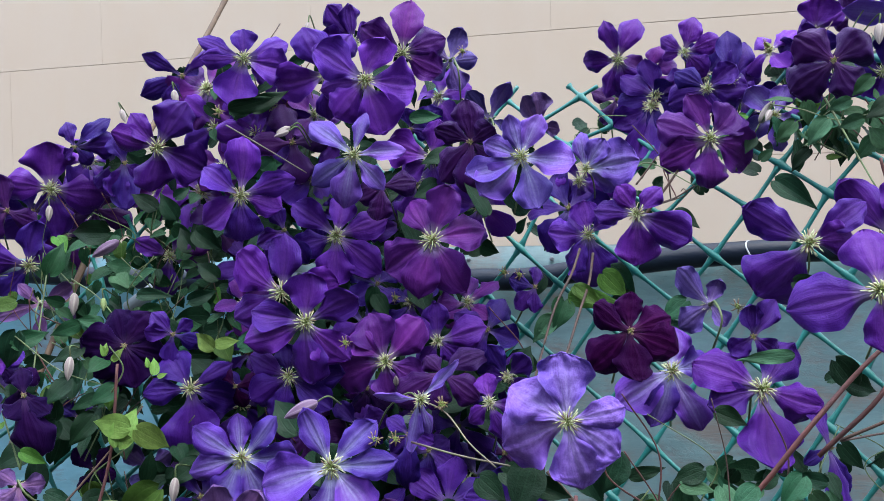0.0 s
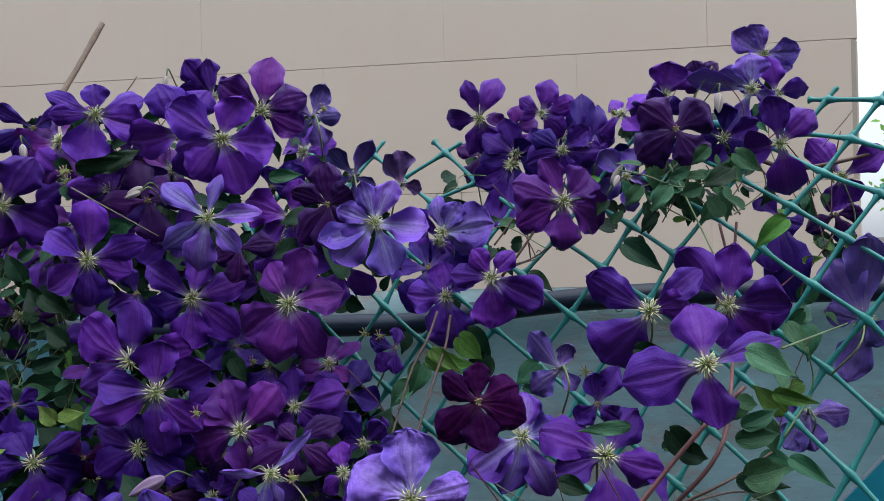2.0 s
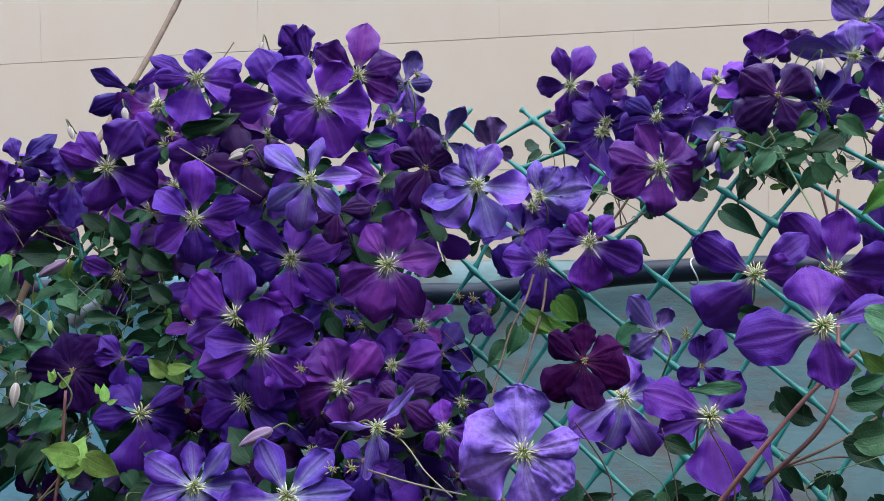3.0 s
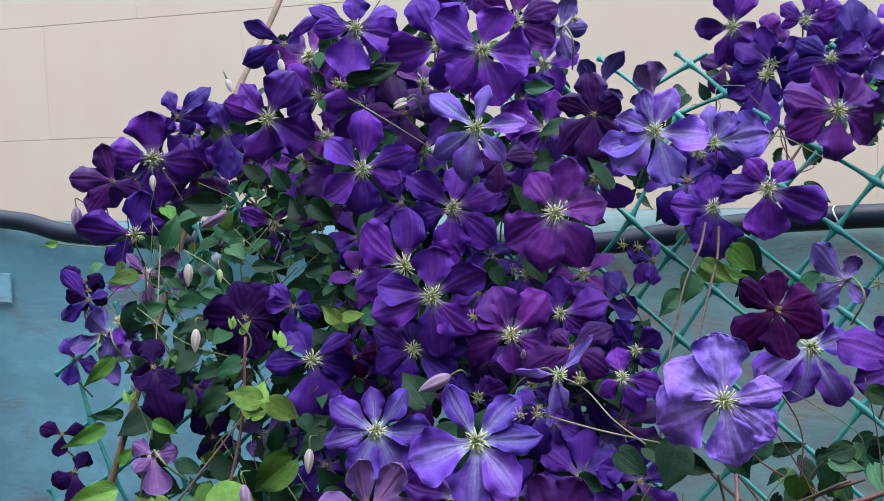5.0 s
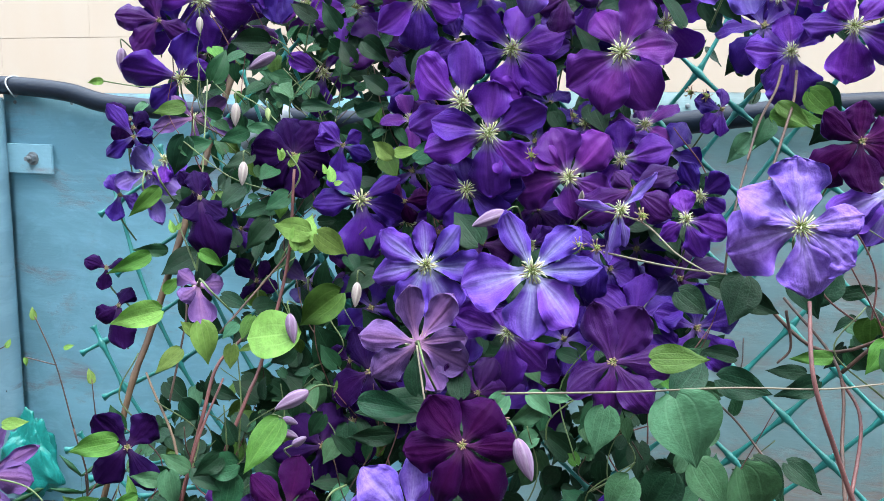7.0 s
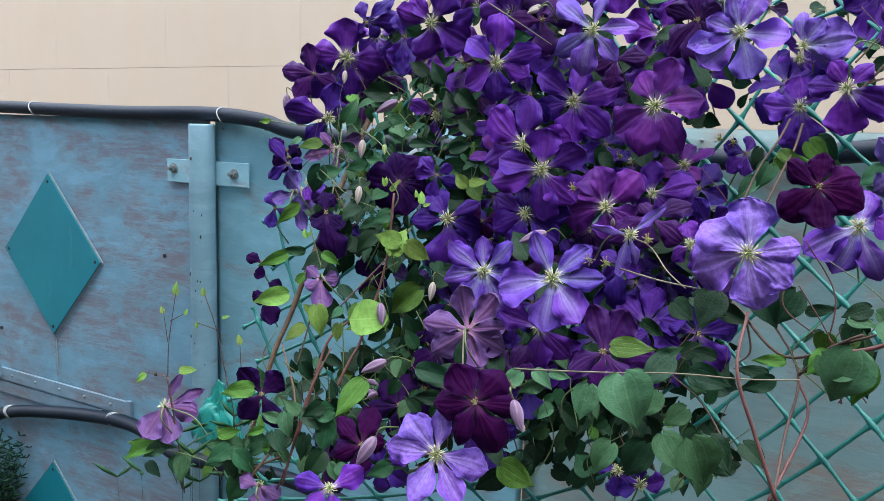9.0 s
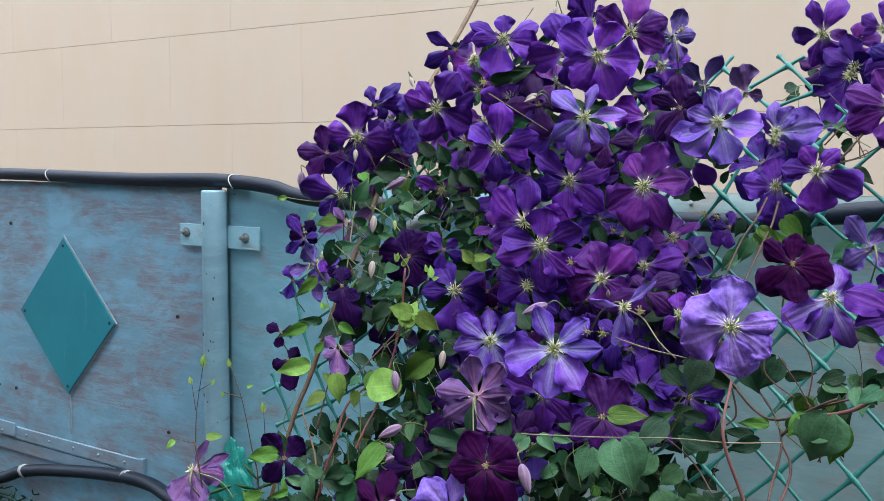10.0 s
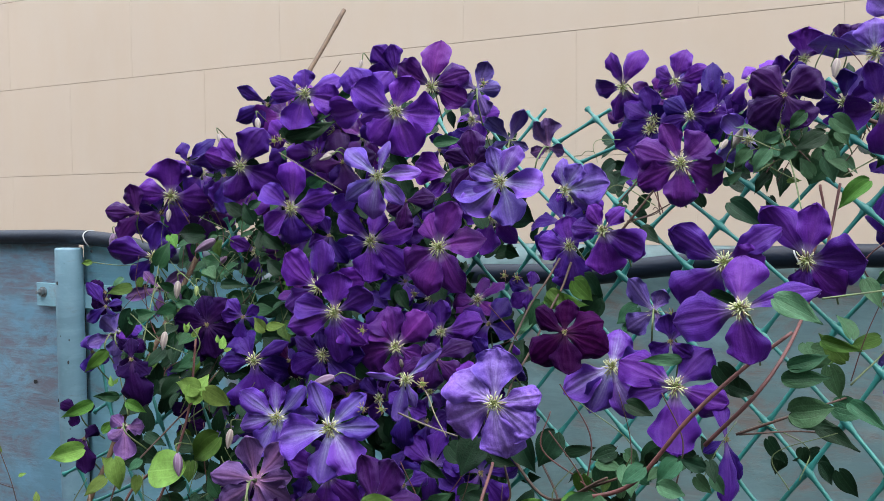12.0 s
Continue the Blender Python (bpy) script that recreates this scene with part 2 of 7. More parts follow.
HOSE = plain("hose_black_rubber", (0.006, 0.011, 0.022), (0.010, 0.017, 0.030), 14, 0.42, 0.22, bump=0.25, grain=(0.4, 1, 1))
WIRE = plain("wire_pale", (0.50, 0.52, 0.52), (0.36, 0.38, 0.38), 60, 0.4)
ZINC = plain("bolt_zinc", (0.34, 0.38, 0.40), (0.20, 0.22, 0.23), 80, 0.45, metal=0.7)
BAG = plain("bag_teal_plastic", (0.008, 0.185, 0.165), (0.02, 0.29, 0.26), 14, 0.40, 0.45, bump=0.3, dist=0.002)
GAP = plain("dark_steel", (0.022, 0.028, 0.032), (0.03, 0.03, 0.03), 20, 0.7)
PALE_PIPE = plain("pale_grey_pipe", (0.22, 0.26, 0.29), (0.16, 0.19, 0.21), 20, 0.5)


def painted_steel(name, paint, wear, amount, streak):
    """Brushed-on blue-grey paint in pale swaths, scrubbed through in sideways sweeps, with rust specks."""
    m = Nodes(name, 0.55, 0.35)
    sweep = m.noise(m.coords("Object", (1.5, 1, 3.6)), 2.3, 10.0, 0.72, 0.64 - amount, 0.70 - amount * 0.75, 0.5)
    broad = m.noise(m.coords("Object", (1, 1, 1.2)), 3.1, 4.0, 0.6, 0.40, 0.50)
    brush = m.noise(m.coords("Object", (2.5, 1, 26)), streak, 5.0, 0.65, 0.35, 0.7)
    swash = m.noise(m.coords("Object", (1.2, 1, 2.6)), 3.4, 8.0, 0.66, 0.47, 0.60, 0.9)
    pale = m.noise(m.coords("Object", (1.6, 1, 3.4)), 4.3, 8.0, 0.7, 0.50, 0.58, 1.4)
    scrub = m.noise(m.coords("Object", (1.8, 1, 17)), 4.0, 6.0, 0.7, 0.30, 0.55, 0.3)
    rust = m.noise(m.coords("Object", (1.4, 1, 3.0)), 24.0, 6.0, 0.7, 0.66, 0.72)
    speck = m.noise(m.coords("Object", (1, 1, 1.6)), 90.0, 3.0, 0.6, 0.70, 0.76)
    cloud = m.noise(m.coords("Object"), 4.0, 4.0)
    worn = m.math("MULTIPLY", m.math("MULTIPLY", sweep, broad), scrub)
    c = m.mix(m.math("MULTIPLY", cloud, 0.35), paint, tuple(x * 0.8 for x in paint))
    c = m.mix(m.math("MULTIPLY", swash, 0.45), c, tuple(min(1, x * 1.28 + 0.015) for x in paint))
    c = m.mix(m.math("MULTIPLY", worn, 0.85), c, wear)
    c = m.mix(m.math("MULTIPLY", m.math("MULTIPLY", pale, brush), 0.42), c, tuple(min(1, x * 1.35 + 0.03) for x in paint))
    c = m.mix(m.math("MULTIPLY", m.math("MULTIPLY", rust, worn), 0.6), c, (0.13, 0.080, 0.068))
    c = m.mix(m.math("MULTIPLY", speck, 0.5), c, tuple(x * 0.35 for x in paint))
    m.put(m.b.inputs["Roughness"], m.math("ADD", 0.45, m.math("MULTIPLY", worn, 0.3)))
    return m.colour(c).bump(m.math("ADD", m.math("MULTIPLY", brush, 0.35), m.math("MULTIPLY", worn, -0.8)), 0.4, 0.0015).mat


def scuffed_paint(name, paint, other, scuff):
    """Even gloss paint, clouded, with a few pale rubbed marks and fine scratches."""
    m = Nodes(name, 0.40, 0.4)
    cloud = m.noise(m.coords("Object"), 4.0, 5.0)
    rub = m.noise(m.coords("Object", (1.6, 1, 0.8)), 9.0, 6.0, 0.65, 0.60, 0.72, 0.8)
    line = m.noise(m.coords("Object", (34, 1, 3)), 3.0, 4.0, 0.6, 0.64, 0.72)
    c = m.mix(cloud, paint, other)
    c = m.mix(m.math("MULTIPLY", rub, 0.45), c, scuff)
    c = m.mix(m.math("MULTIPLY", line, 0.18), c, scuff)
    m.put(m.b.inputs["Roughness"], m.math("ADD", 0.38, m.math("MULTIPLY", rub, 0.2)))
    return m.colour(c).bump(cloud, 0.08, 0.001).mat


STEEL = painted_steel("painted_steel_blue_grey", (0.218, 0.412, 0.530), (0.265, 0.240, 0.275), 0.225, 2.0)
STEEL_RIGHT = painted_steel("painted_steel_grey_green", (0.248, 0.372, 0.392), (0.325, 0.280, 0.258), 0.16, 3.0)
STEEL_PLAIN = painted_steel("painted_steel_blue", (0.215, 0.415, 0.500), (0.26, 0.265, 0.29), 0.10, 2.5)
POST_PAINT = painted_steel("painted_post_blue_grey", (0.130, 0.242, 0.300), (0.12, 0.13, 0.14), 0.06, 2.0)
RAIL_PAINT = painted_steel("weathered_rail_grey_blue", (0.135, 0.220, 0.290), (0.150, 0.150, 0.170), 0.15, 3.0)
TEAL = scuffed_paint("diamond_teal_paint", (0.006, 0.152, 0.208), (0.010, 0.188, 0.245), (0.07, 0.27, 0.33))
PALE_EDGE = plain("worn_pale_paint", (0.27, 0.33, 0.36), (0.22, 0.25, 0.27), 30, 0.6)


def block_material():
    m = Nodes("cream_wall_block", 0.85, 0.2)
    big = m.noise(m.coords("Object"), 1.1, 4.0)
    mid = m.noise(m.coords("Object", (1, 1, 0.35)), 5.0, 4.0)
    pore = m.noise(m.coords("Object"), 130.0, 3.0)
    c = m.mix(m.math("MULTIPLY", big, 0.5), (0.506, 0.408, 0.312), (0.463, 0.372, 0.283))
    c = m.mix(m.math("MULTIPLY", mid, 0.3), c, (0.515, 0.446, 0.372))
    c = m.mix(m.math("MULTIPLY", m.random(), 0.25), c, (0.478, 0.392, 0.310))
    return m.colour(c).bump(pore, 0.045, 0.0012).mat


BLOCK = block_material()
MORTAR = plain("wall_joint", (0.35, 0.29, 0.215), (0.31, 0.26, 0.20), 8, 0.9)
SOIL = plain("ground_soil", (0.085, 0.068, 0.05), (0.05, 0.05, 0.035), 3, 0.95, bump=0.8, dist=0.02)
ROOF = plain("roof_edge", (0.20, 0.19, 0.18), (0.15, 0.14, 0.13), 3, 0.8)
BARK = plain("tree_bark", (0.10, 0.075, 0.055), (0.07, 0.05, 0.04), 8, 0.9, bump=0.7, dist=0.01)


# ---------------------------------------------------------------- mesh helpers
def mesh_of(name, verts, faces, mats, smooth=True, slots=None, uvs=None):
    me = bpy.data.meshes.new(name)
    me.from_pydata([tuple(v) for v in verts], [], faces)
    for mt in mats:
        me.materials.append(mt)
    if slots:
        me.polygons.foreach_set("material_index", slots)
    if uvs:
        layer = me.uv_layers.new(name="UVMap")
        flat = [c for p in me.polygons for k in p.vertices for c in uvs[k]]
        layer.data.foreach_set("uv", flat)
    if smooth:
        me.polygons.foreach_set("use_smooth", [True] * len(me.polygons))
    me.update()
    return me


def under(ob, parent, m=None):
    """Makes ob a child; its own matrix m stays in the world's terms when the parent is a thing's root."""
    ob.parent = parent
    if m is not None:
        ob.matrix_basis = m
    return ob


def part(name, bm, material, parent, label="", m=None):
    me = bpy.data.meshes.new(name)
    bm.to_mesh(me)
    bm.free()
    me.materials.append(material)
    ob = under(new(name, me), parent, m)
    if label:
        ob["label"] = label
    return ob


def box_bm(x0, x1, y0, y1, z0, z1, bevel=0.0):
    bm = bmesh.new()
    bmesh.ops.create_cube(bm, size=1, matrix=Matrix.Translation(((x0 + x1) / 2, (y0 + y1) / 2, (z0 + z1) / 2)) @ Matrix.Diagonal((x1 - x0, y1 - y0, z1 - z0, 1)))
    if bevel:
        bmesh.ops.bevel(bm, geom=list(bm.edges), offset=bevel, segments=2, affect="EDGES", profile=0.5)
    return bm


def smooth_path(points, steps=6):
    """A Catmull-Rom line through a few points."""
    p = [Vector(q) for q in points]
    p = [p[0] * 2 - p[1]] + p + [p[-1] * 2 - p[-2]]
    out = []
    for k in range(1, len(p) - 2):
        for s in range(steps):
            t = s / steps
            a, b, c, d = p[k - 1], p[k], p[k + 1], p[k + 2]
            out.append(0.5 * ((2 * b) + (c - a) * t + (2 * a - 5 * b + 4 * c - d) * t * t + (3 * b - a - 3 * c + d) * t ** 3))
    out.append(p[-2])
    return out


def tube(path, radius, sides=7, flat=1.0):
    """Vertices and faces of a capped tube; radius is a number or a function of 0..1 along it."""
    verts, faces = [], []
    n = len(path)
    up = Vector((0.13, 0.31, 0.94))
    for k, p in enumerate(path):
        d = (path[min(k + 1, n - 1)] - path[max(k - 1, 0)]).normalized()
        if abs(d.dot(up)) > 0.95:
            up = Vector((1, 0.2, 0.1))
        a = d.cross(up).normalized()
        b = d.cross(a)
        r = radius(k / (n - 1)) if callable(radius) else radius
        for s in range(sides):
            w = 2 * math.pi * s / sides
            verts.append(p + a * (r * math.cos(w)) + b * (r * flat * math.sin(w)))
    for k in range(n - 1):
        for s in range(sides):
            faces.append((k * sides + s, k * sides + (s + 1) % sides, (k + 1) * sides + (s + 1) % sides, (k + 1) * sides + s))
    faces.append(tuple(range(sides - 1, -1, -1)))
    faces.append(tuple(range((n - 1) * sides, n * sides)))
    return verts, faces


# ---------------------------------------------------------------- ground and building
ground = bpy.data.meshes.new("ground")
gv, gf = [], []
GN = 40
for a in range(GN + 1):
    for b in range(GN + 1):
        fx, fy = 2 * a / GN - 1, 2 * b / GN - 1
        x, y = 400 * fx ** 3, 400 * fy ** 3
        gv.append((x, y + 2, 0.015 * noise.noise(Vector((x, y, 0)) * 0.8) - 0.01))
for a in range(GN):
    for b in range(GN):
        k = a * (GN + 1) + b
        gf.append((k, k + GN + 1, k + GN + 2, k + 1))
tagged(new("ground", mesh_of("ground", gv, gf, [SOIL])), "bare brown soil of the yard", "ground", kind="structure")

TURN_WALL = -14.3
WALL = pose(0, 4.048, 0, 0, 0, TURN_WALL)
wall = tagged(new("wall_north"), "cream wall of large plastered blocks with thin joints", "wall", kind="structure")
wall.matrix_basis = WALL
COURSE, LONG, CORNER = 0.605, 1.172, 2.33
part("wall_core", box_bm(-9.0, CORNER - 0.006, 0.0012, 5.0, 0, 4.48), MORTAR, wall)
for c in range(8):
    z0 = max(0.0, -0.385 + COURSE * c)
    z1 = -0.385 + COURSE * (c + 1)
    first = 0.533 if c % 2 else -0.04
    s = first - LONG * 9
    while s < CORNER:
        a, b = max(s, -9.0), min(s + LONG, CORNER)
        if b - a > 0.05:
            bm = box_bm(a + 0.0004, b - 0.0004, -0.0015, 0.03, z0 + 0.0014, z1 - 0.0014, 0.0008)
            part("wall_block", bm, BLOCK, wall)
        s += LONG
for c in range(8):
    z0, z1 = max(0.0, -0.385 + COURSE * c), -0.385 + COURSE * (c + 1)
    for k in range(4):
        part("wall_block", box_bm(CORNER - 0.03, CORNER + 0.012, 0.034 + LONG * k, 0.03 + LONG * (k + 1), z0 + 0.0022, z1 - 0.0022, 0.0015), BLOCK, wall)
part("wall_coping", box_bm(-9.1, CORNER + 0.1, -0.1, 5.1, 4.485, 4.6, 0.01), ROOF, wall, "grey roof edge")

# unseen plain wall, added behind the walk to block low sky light
south = tagged(new("light_blocking_wall"), "unseen plain grey wall added to cut low sky light", "wall", kind="structure")
south.matrix_basis = pose(0, -1.9, 0, 0, 0, TURN_WALL)
part("wall_body", box_bm(-9, 9, -0.12, 0.12, -0.02, 4.3, 0.01), ROOF, south)

# ---------------------------------------------------------------- steel gate and fence panels
GATE = pose(-1.2, 1.912, 0, 0, 0, TURN_WALL)


def thing(name, label, category, m, group="", kind=""):
    ob = tagged(new(name), label, category, group, kind)
    ob.matrix_basis = m
    return ob


def sheet(name, label, s0, s1, top, material):
    ob = thing(name, label, "metal panel", GATE, "steel fence panels")
    bm = bmesh.new()
    # a gently dented sheet with a folded top edge
    nx, nz = 60, 30
    grid = []
    for a in range(nx + 1):
        row = []
        for b in range(nz + 1):
            s, z = s0 + (s1 - s0) * a / nx, 0.02 + (top - 0.02) * b / nz
            d = 0.004 * noise.noise(Vector((s * 2.1, 3.7, z * 2.6))) + 0.0015 * noise.noise(Vector((s * 7, 1.2, z * 8)))
            row.append(bm.verts.new((s, d, z)))
        row.append(bm.verts.new((row[-1].co.x, row[-1].co.y + 0.012, top + 0.002)))
        grid.append(row)
    for a in range(nx):
        for b in range(nz + 1):
            f = bm.faces.new((grid[a][b], grid[a + 1][b], grid[a + 1][b + 1], grid[a][b + 1]))
            f.smooth = True
    bmesh.ops.solidify(bm, geom=list(bm.faces), thickness=-0.003)
    part("sheet", bm, material, ob)
    return ob


left_panel = sheet("steel_panel", "blue-grey painted steel gate panel, worn in sweeping patches", -2.4, -0.062, 1.698, STEEL)
middle_panel = sheet("steel_panel", "plain blue-grey painted steel panel, lightly scuffed", -0.044, 0.93, 1.700, STEEL_PLAIN)
right_panel = sheet("steel_panel", "grey-green painted steel panel with rusty worn streaks", 0.934, 3.4, 1.712, STEEL_RIGHT)
for panel, s0, s1, top in ((middle_panel, -0.03, 0.91, 1.68), (right_panel, 0.96, 3.36, 1.69)):
    for k in range(int((s1 - s0) / 0.155)):
        bm = bmesh.new()
        bmesh.ops.create_uvsphere(bm, u_segments=8, v_segments=5, radius=0.0045, matrix=Matrix.Translation((s0 + 0.02 + 0.155 * k, -0.004, top)) @ Matrix.Diagonal((1, 0.6, 1, 1)))
        part("rivet", bm, ZINC, panel, "small rivet head")
# dark backing added behind the gap; its colour stands for shade
part("gap_backing", box_bm(-0.085, -0.02, 0.02, 0.06, 0.0, 1.66, 0.003), GAP, left_panel, "dark strip added behind the gap to keep it black")
part("foot_rail", box_bm(-2.4, 3.4, 0.012, 0.05, 0.0, 0.05, 0.003), GAP, right_panel)


def hole(s, z, r, parent):
    bm = bmesh.new()
    bmesh.ops.create_cone(bm, cap_ends=True, segments=14, radius1=r, radius2=r, depth=0.004, matrix=Matrix.Translation((s, -0.0065, z)) @ Matrix.Rotation(radians(90), 4, "X"))
    part("hole", bm, GAP, parent, "dark bolt hole")


for s, z in ((-1.08, 1.552), (-1.085, 0.96), (-1.187, 0.96), (-0.25, 1.30), (-0.30, 0.93)):
    hole(s, z, 0.006, left_panel)


def diamond(s, z, w, h):
    ob = thing("diamond_plate", "teal painted diamond plate screwed to the panel", "metal plate", GATE @ pose(s, -0.006, z), "diamond plates")
    for name, k, d0, d1, mt in (("edge_plate", 1.026, -0.004, 0.0, PALE_EDGE), ("plate", 1.0, -0.0085, -0.0041, TEAL)):
        bm = bmesh.new()
        ring = [bm.verts.new((x * w / 2 * k, d1, y * h / 2 * k)) for x, y in ((0, 1), (-1, 0), (0, -1), (1, 0))]
        f = bm.faces.new(ring)
        e = bmesh.ops.extrude_face_region(bm, geom=[f])
        for v in e["geom"]:
            if isinstance(v, bmesh.types.BMVert):
                v.co.y = d0
        bmesh.ops.recalc_face_normals(bm, faces=list(bm.faces))
        bmesh.ops.bevel(bm, geom=list(bm.edges), offset=0.0012, segments=2, affect="EDGES")
        part(name, bm, mt, ob, "pale worn rim" if name == "edge_plate" else "")
    for x, y in ((0, 0.9), (-0.9, 0), (0, -0.9), (0.9, 0)):
        bm = bmesh.new()
        bmesh.ops.create_uvsphere(bm, u_segments=10, v_segments=6, radius=0.006, matrix=Matrix.Translation((x * w / 2, -0.0085, y * h / 2)) @ Matrix.Diagonal((1, 0.5, 1, 1)))
        part("screw", bm, GAP, ob, "dark screw head")
    return ob


diamond(-0.782, 1.250, 0.497, 0.532)
diamond(-0.815, 0.272, 0.497, 0.520)
diamond(2.31, 1.250, 0.497, 0.532)
part("paint_run", box_bm(-0.7845, -0.7795, -0.0068, -0.0045, 0.84, 0.976, 0.0008), PALE_EDGE, left_panel, "pale run of paint below the plate")

post = thing("gate_post", "round blue-grey painted steel gate post", "post", GATE @ pose(-0.053, -0.042, 0))
v, f = tube([Vector((0, 0, z)) for z in (0, 0.3, 0.6, 0.9, 1.2, 1.5, 1.684, 1.69)], lambda t: 0.0335 if t > 0.99 else 0.036, 28)
under(new("pipe", mesh_of("pipe", v, f, [POST_PAINT])), post)
random.seed(3)
for k in range(16):
    z, w = random.uniform(0.9, 1.66), radians(random.uniform(-150, -40))
    bm = bmesh.new()
    bmesh.ops.create_uvsphere(bm, u_segments=8, v_segments=5, radius=random.choice((0.0018, 0.0025, 0.004)), matrix=Matrix.Translation((0.0358 * math.cos(w), 0.0358 * math.sin(w), z)) @ Matrix.Diagonal((0.8, 0.5, 1.4, 1)))
    part("chip", bm, GAP, post, "dark chip in the paint")


def bolt(s, d, z, parent):
    bm = bmesh.new()
    turn = Matrix.Rotation(radians(90), 4, "X")
    bmesh.ops.create_cone(bm, cap_ends=True, segments=20, radius1=0.015, radius2=0.015, depth=0.003, matrix=Matrix.Translation((s, d - 0.0015, z)) @ turn)
    bmesh.ops.create_cone(bm, cap_ends=True, segments=6, radius1=0.0105, radius2=0.0105, depth=0.009, matrix=Matrix.Translation((s, d - 0.0075, z)) @ turn)
    bmesh.ops.create_cone(bm, cap_ends=True, segments=12, radius1=0.0055, radius2=0.005, depth=0.02, matrix=Matrix.Translation((s, d - 0.013, z)) @ turn)
    part("bolt", bm, ZINC, parent, "zinc bolt and nut")


bracket = thing("bracket", "flat painted steel bracket bolted across the post", "bracket", GATE)
part("strap", box_bm(-0.226, 0.09, -0.0125, -0.0062, 1.522, 1.588, 0.0015), STEEL_PLAIN, bracket)
bolt(-0.197, -0.0125, 1.562, bracket)
bolt(0.039, -0.0125, 1.556, bracket)

rail = thing("cross_rail", "flat weathered steel bars screwed along the panel", "rail", GATE)
part("bar", box_bm(-2.4, -0.42, -0.016, -0.0065, 0.776, 0.82, 0.002), RAIL_PAINT, rail)
part("upper_bar", box_bm(-2.4, -1.08, -0.024, -0.0165, 0.785, 0.835, 0.002), RAIL_PAINT, rail)
part("lower_bar", box_bm(-2.4, -0.55, -0.012, -0.0065, 0.728, 0.770, 0.0015), RAIL_PAINT, rail, "worn lower bar")
part("end_clip", box_bm(-0.428, -0.408, -0.0185, -0.0062, 0.772, 0.825, 0.0015), RAIL_PAINT, rail)
for k in range(9):
    bm = bmesh.new()
    bmesh.ops.create_uvsphere(bm, u_segments=8, v_segments=5, radius=0.005, matrix=Matrix.Translation((-0.5 - 0.13 * k, -0.0165 if k < 5 else -0.0245, 0.80)))
    part("rivet", bm, ZINC, rail)


def hose(label, points, radius):
    ob = thing("hose", label, "hose", GATE, "hoses")
    v, f = tube(smooth_path(points, 10), radius, 18)
    under(new("pipe", mesh_of("pipe", v, f, [HOSE])), ob)
    return ob


def tie(parent, s, d, z, r, width, material):
    """A loop of wire or a clamp band round a hose."""
    path = [Vector((s + 0.006 * math.sin(2 * w), d + r * math.cos(w), z + r * math.sin(w))) for w in [2 * math.pi * k / 24 for k in range(25)]]
    v, f = tube(path, width, 6)
    under(new("tie", mesh_of("tie", v, f, [material])), parent)["label"] = "pale wire tie"


top_hose = hose("thick black rubber hose draped along the panel tops", [(-2.4, -0.012, 1.722), (-1.6, -0.012, 1.722), (-1.109, -0.012, 1.725), (-0.829, -0.012, 1.722), (-0.417, -0.012, 1.716), (-0.062, -0.016, 1.718), (0.148, -0.03, 1.704), (0.285, -0.036, 1.677), (0.6, -0.036, 1.660), (1.0, -0.036, 1.650), (1.3, -0.036, 1.655), (1.404, -0.036, 1.656), (1.539, -0.036, 1.675), (1.74, -0.036, 1.696), (2.08, -0.036, 1.703), (3.3, -0.036, 1.70)], 0.0202)
tie(top_hose, -0.835, -0.012, 1.722, 0.0215, 0.0016, WIRE)
tie(top_hose, 0.008, -0.021, 1.714, 0.0225, 0.0016, WIRE)
tie(top_hose, 1.78, -0.036, 1.695, 0.0225, 0.0014, WIRE)
low_hose = hose("black rubber hose clamped in an arc on the panel", [(-2.0, -0.03, 0.42), (-1.234, -0.03, 0.600), (-1.024, -0.03, 0.672), (-0.769, -0.03, 0.722), (-0.509, -0.032, 0.756), (-0.35, -0.042, 0.764), (-0.19, -0.09, 0.764), (-0.05, -0.126, 0.764), (0.12, -0.07, 0.752), (0.3, -0.036, 0.738), (0.55, -0.032, 0.69), (0.8, -0.032, 0.55)], 0.0212)
for s, z in ((-1.016, 0.674), (-0.47, 0.7585)):
    for k in (-0.006, 0, 0.006):
        tie(low_hose, s + k, -0.03, z, 0.0218, 0.0020, ZINC)

stub = thing("pipe_stub", "short pale grey pipe leaning on the panel", "pipe", GATE)
v, f = tube([Vector((0.60, -0.05, 1.60)), Vector((0.655, -0.05, 1.636)), Vector((0.70, -0.05, 1.67))], 0.016, 14)
under(new("pipe", mesh_of("pipe", v, f, [PALE_PIPE])), stub)

# crumpled bag stuffed beside the post
bag = bmesh.new()
bmesh.ops.create_icosphere(bag, subdivisions=5, radius=1)
for q in bag.verts:
    n = q.co.normalized()
    fold = abs(noise.noise(Vector((n.x * 1.7, n.y * 1.7, n.z * 0.8)) + Vector((0, 0, 4))))
    crease = abs(noise.noise(Vector((n.x * 3.1 + n.z, n.y * 3.1, n.z * 1.6)) + Vector((7, 2, 1))))
    k = 0.95 + 0.30 * noise.noise(n * 1.3) - 0.55 * fold - 0.30 * crease
    q.co = Vector((n.x * 0.088 * k * (1 - 0.5 * n.z), n.y * 0.036 * k, n.z * 0.118 * k))
bag_me = bpy.data.meshes.new("bag")
bag.to_mesh(bag_me)
bag.free()
bag_me.materials.append(BAG)
bag_me.polygons.foreach_set("use_smooth", [True] * len(bag_me.polygons))
bag_ob = tagged(new("plastic_bag", bag_me), "crumpled teal plastic bag tucked behind the hose", "plastic bag")
bag_ob.matrix_basis = GATE @ pose(0.004, -0.045, 0.868, 0, 8, 20)

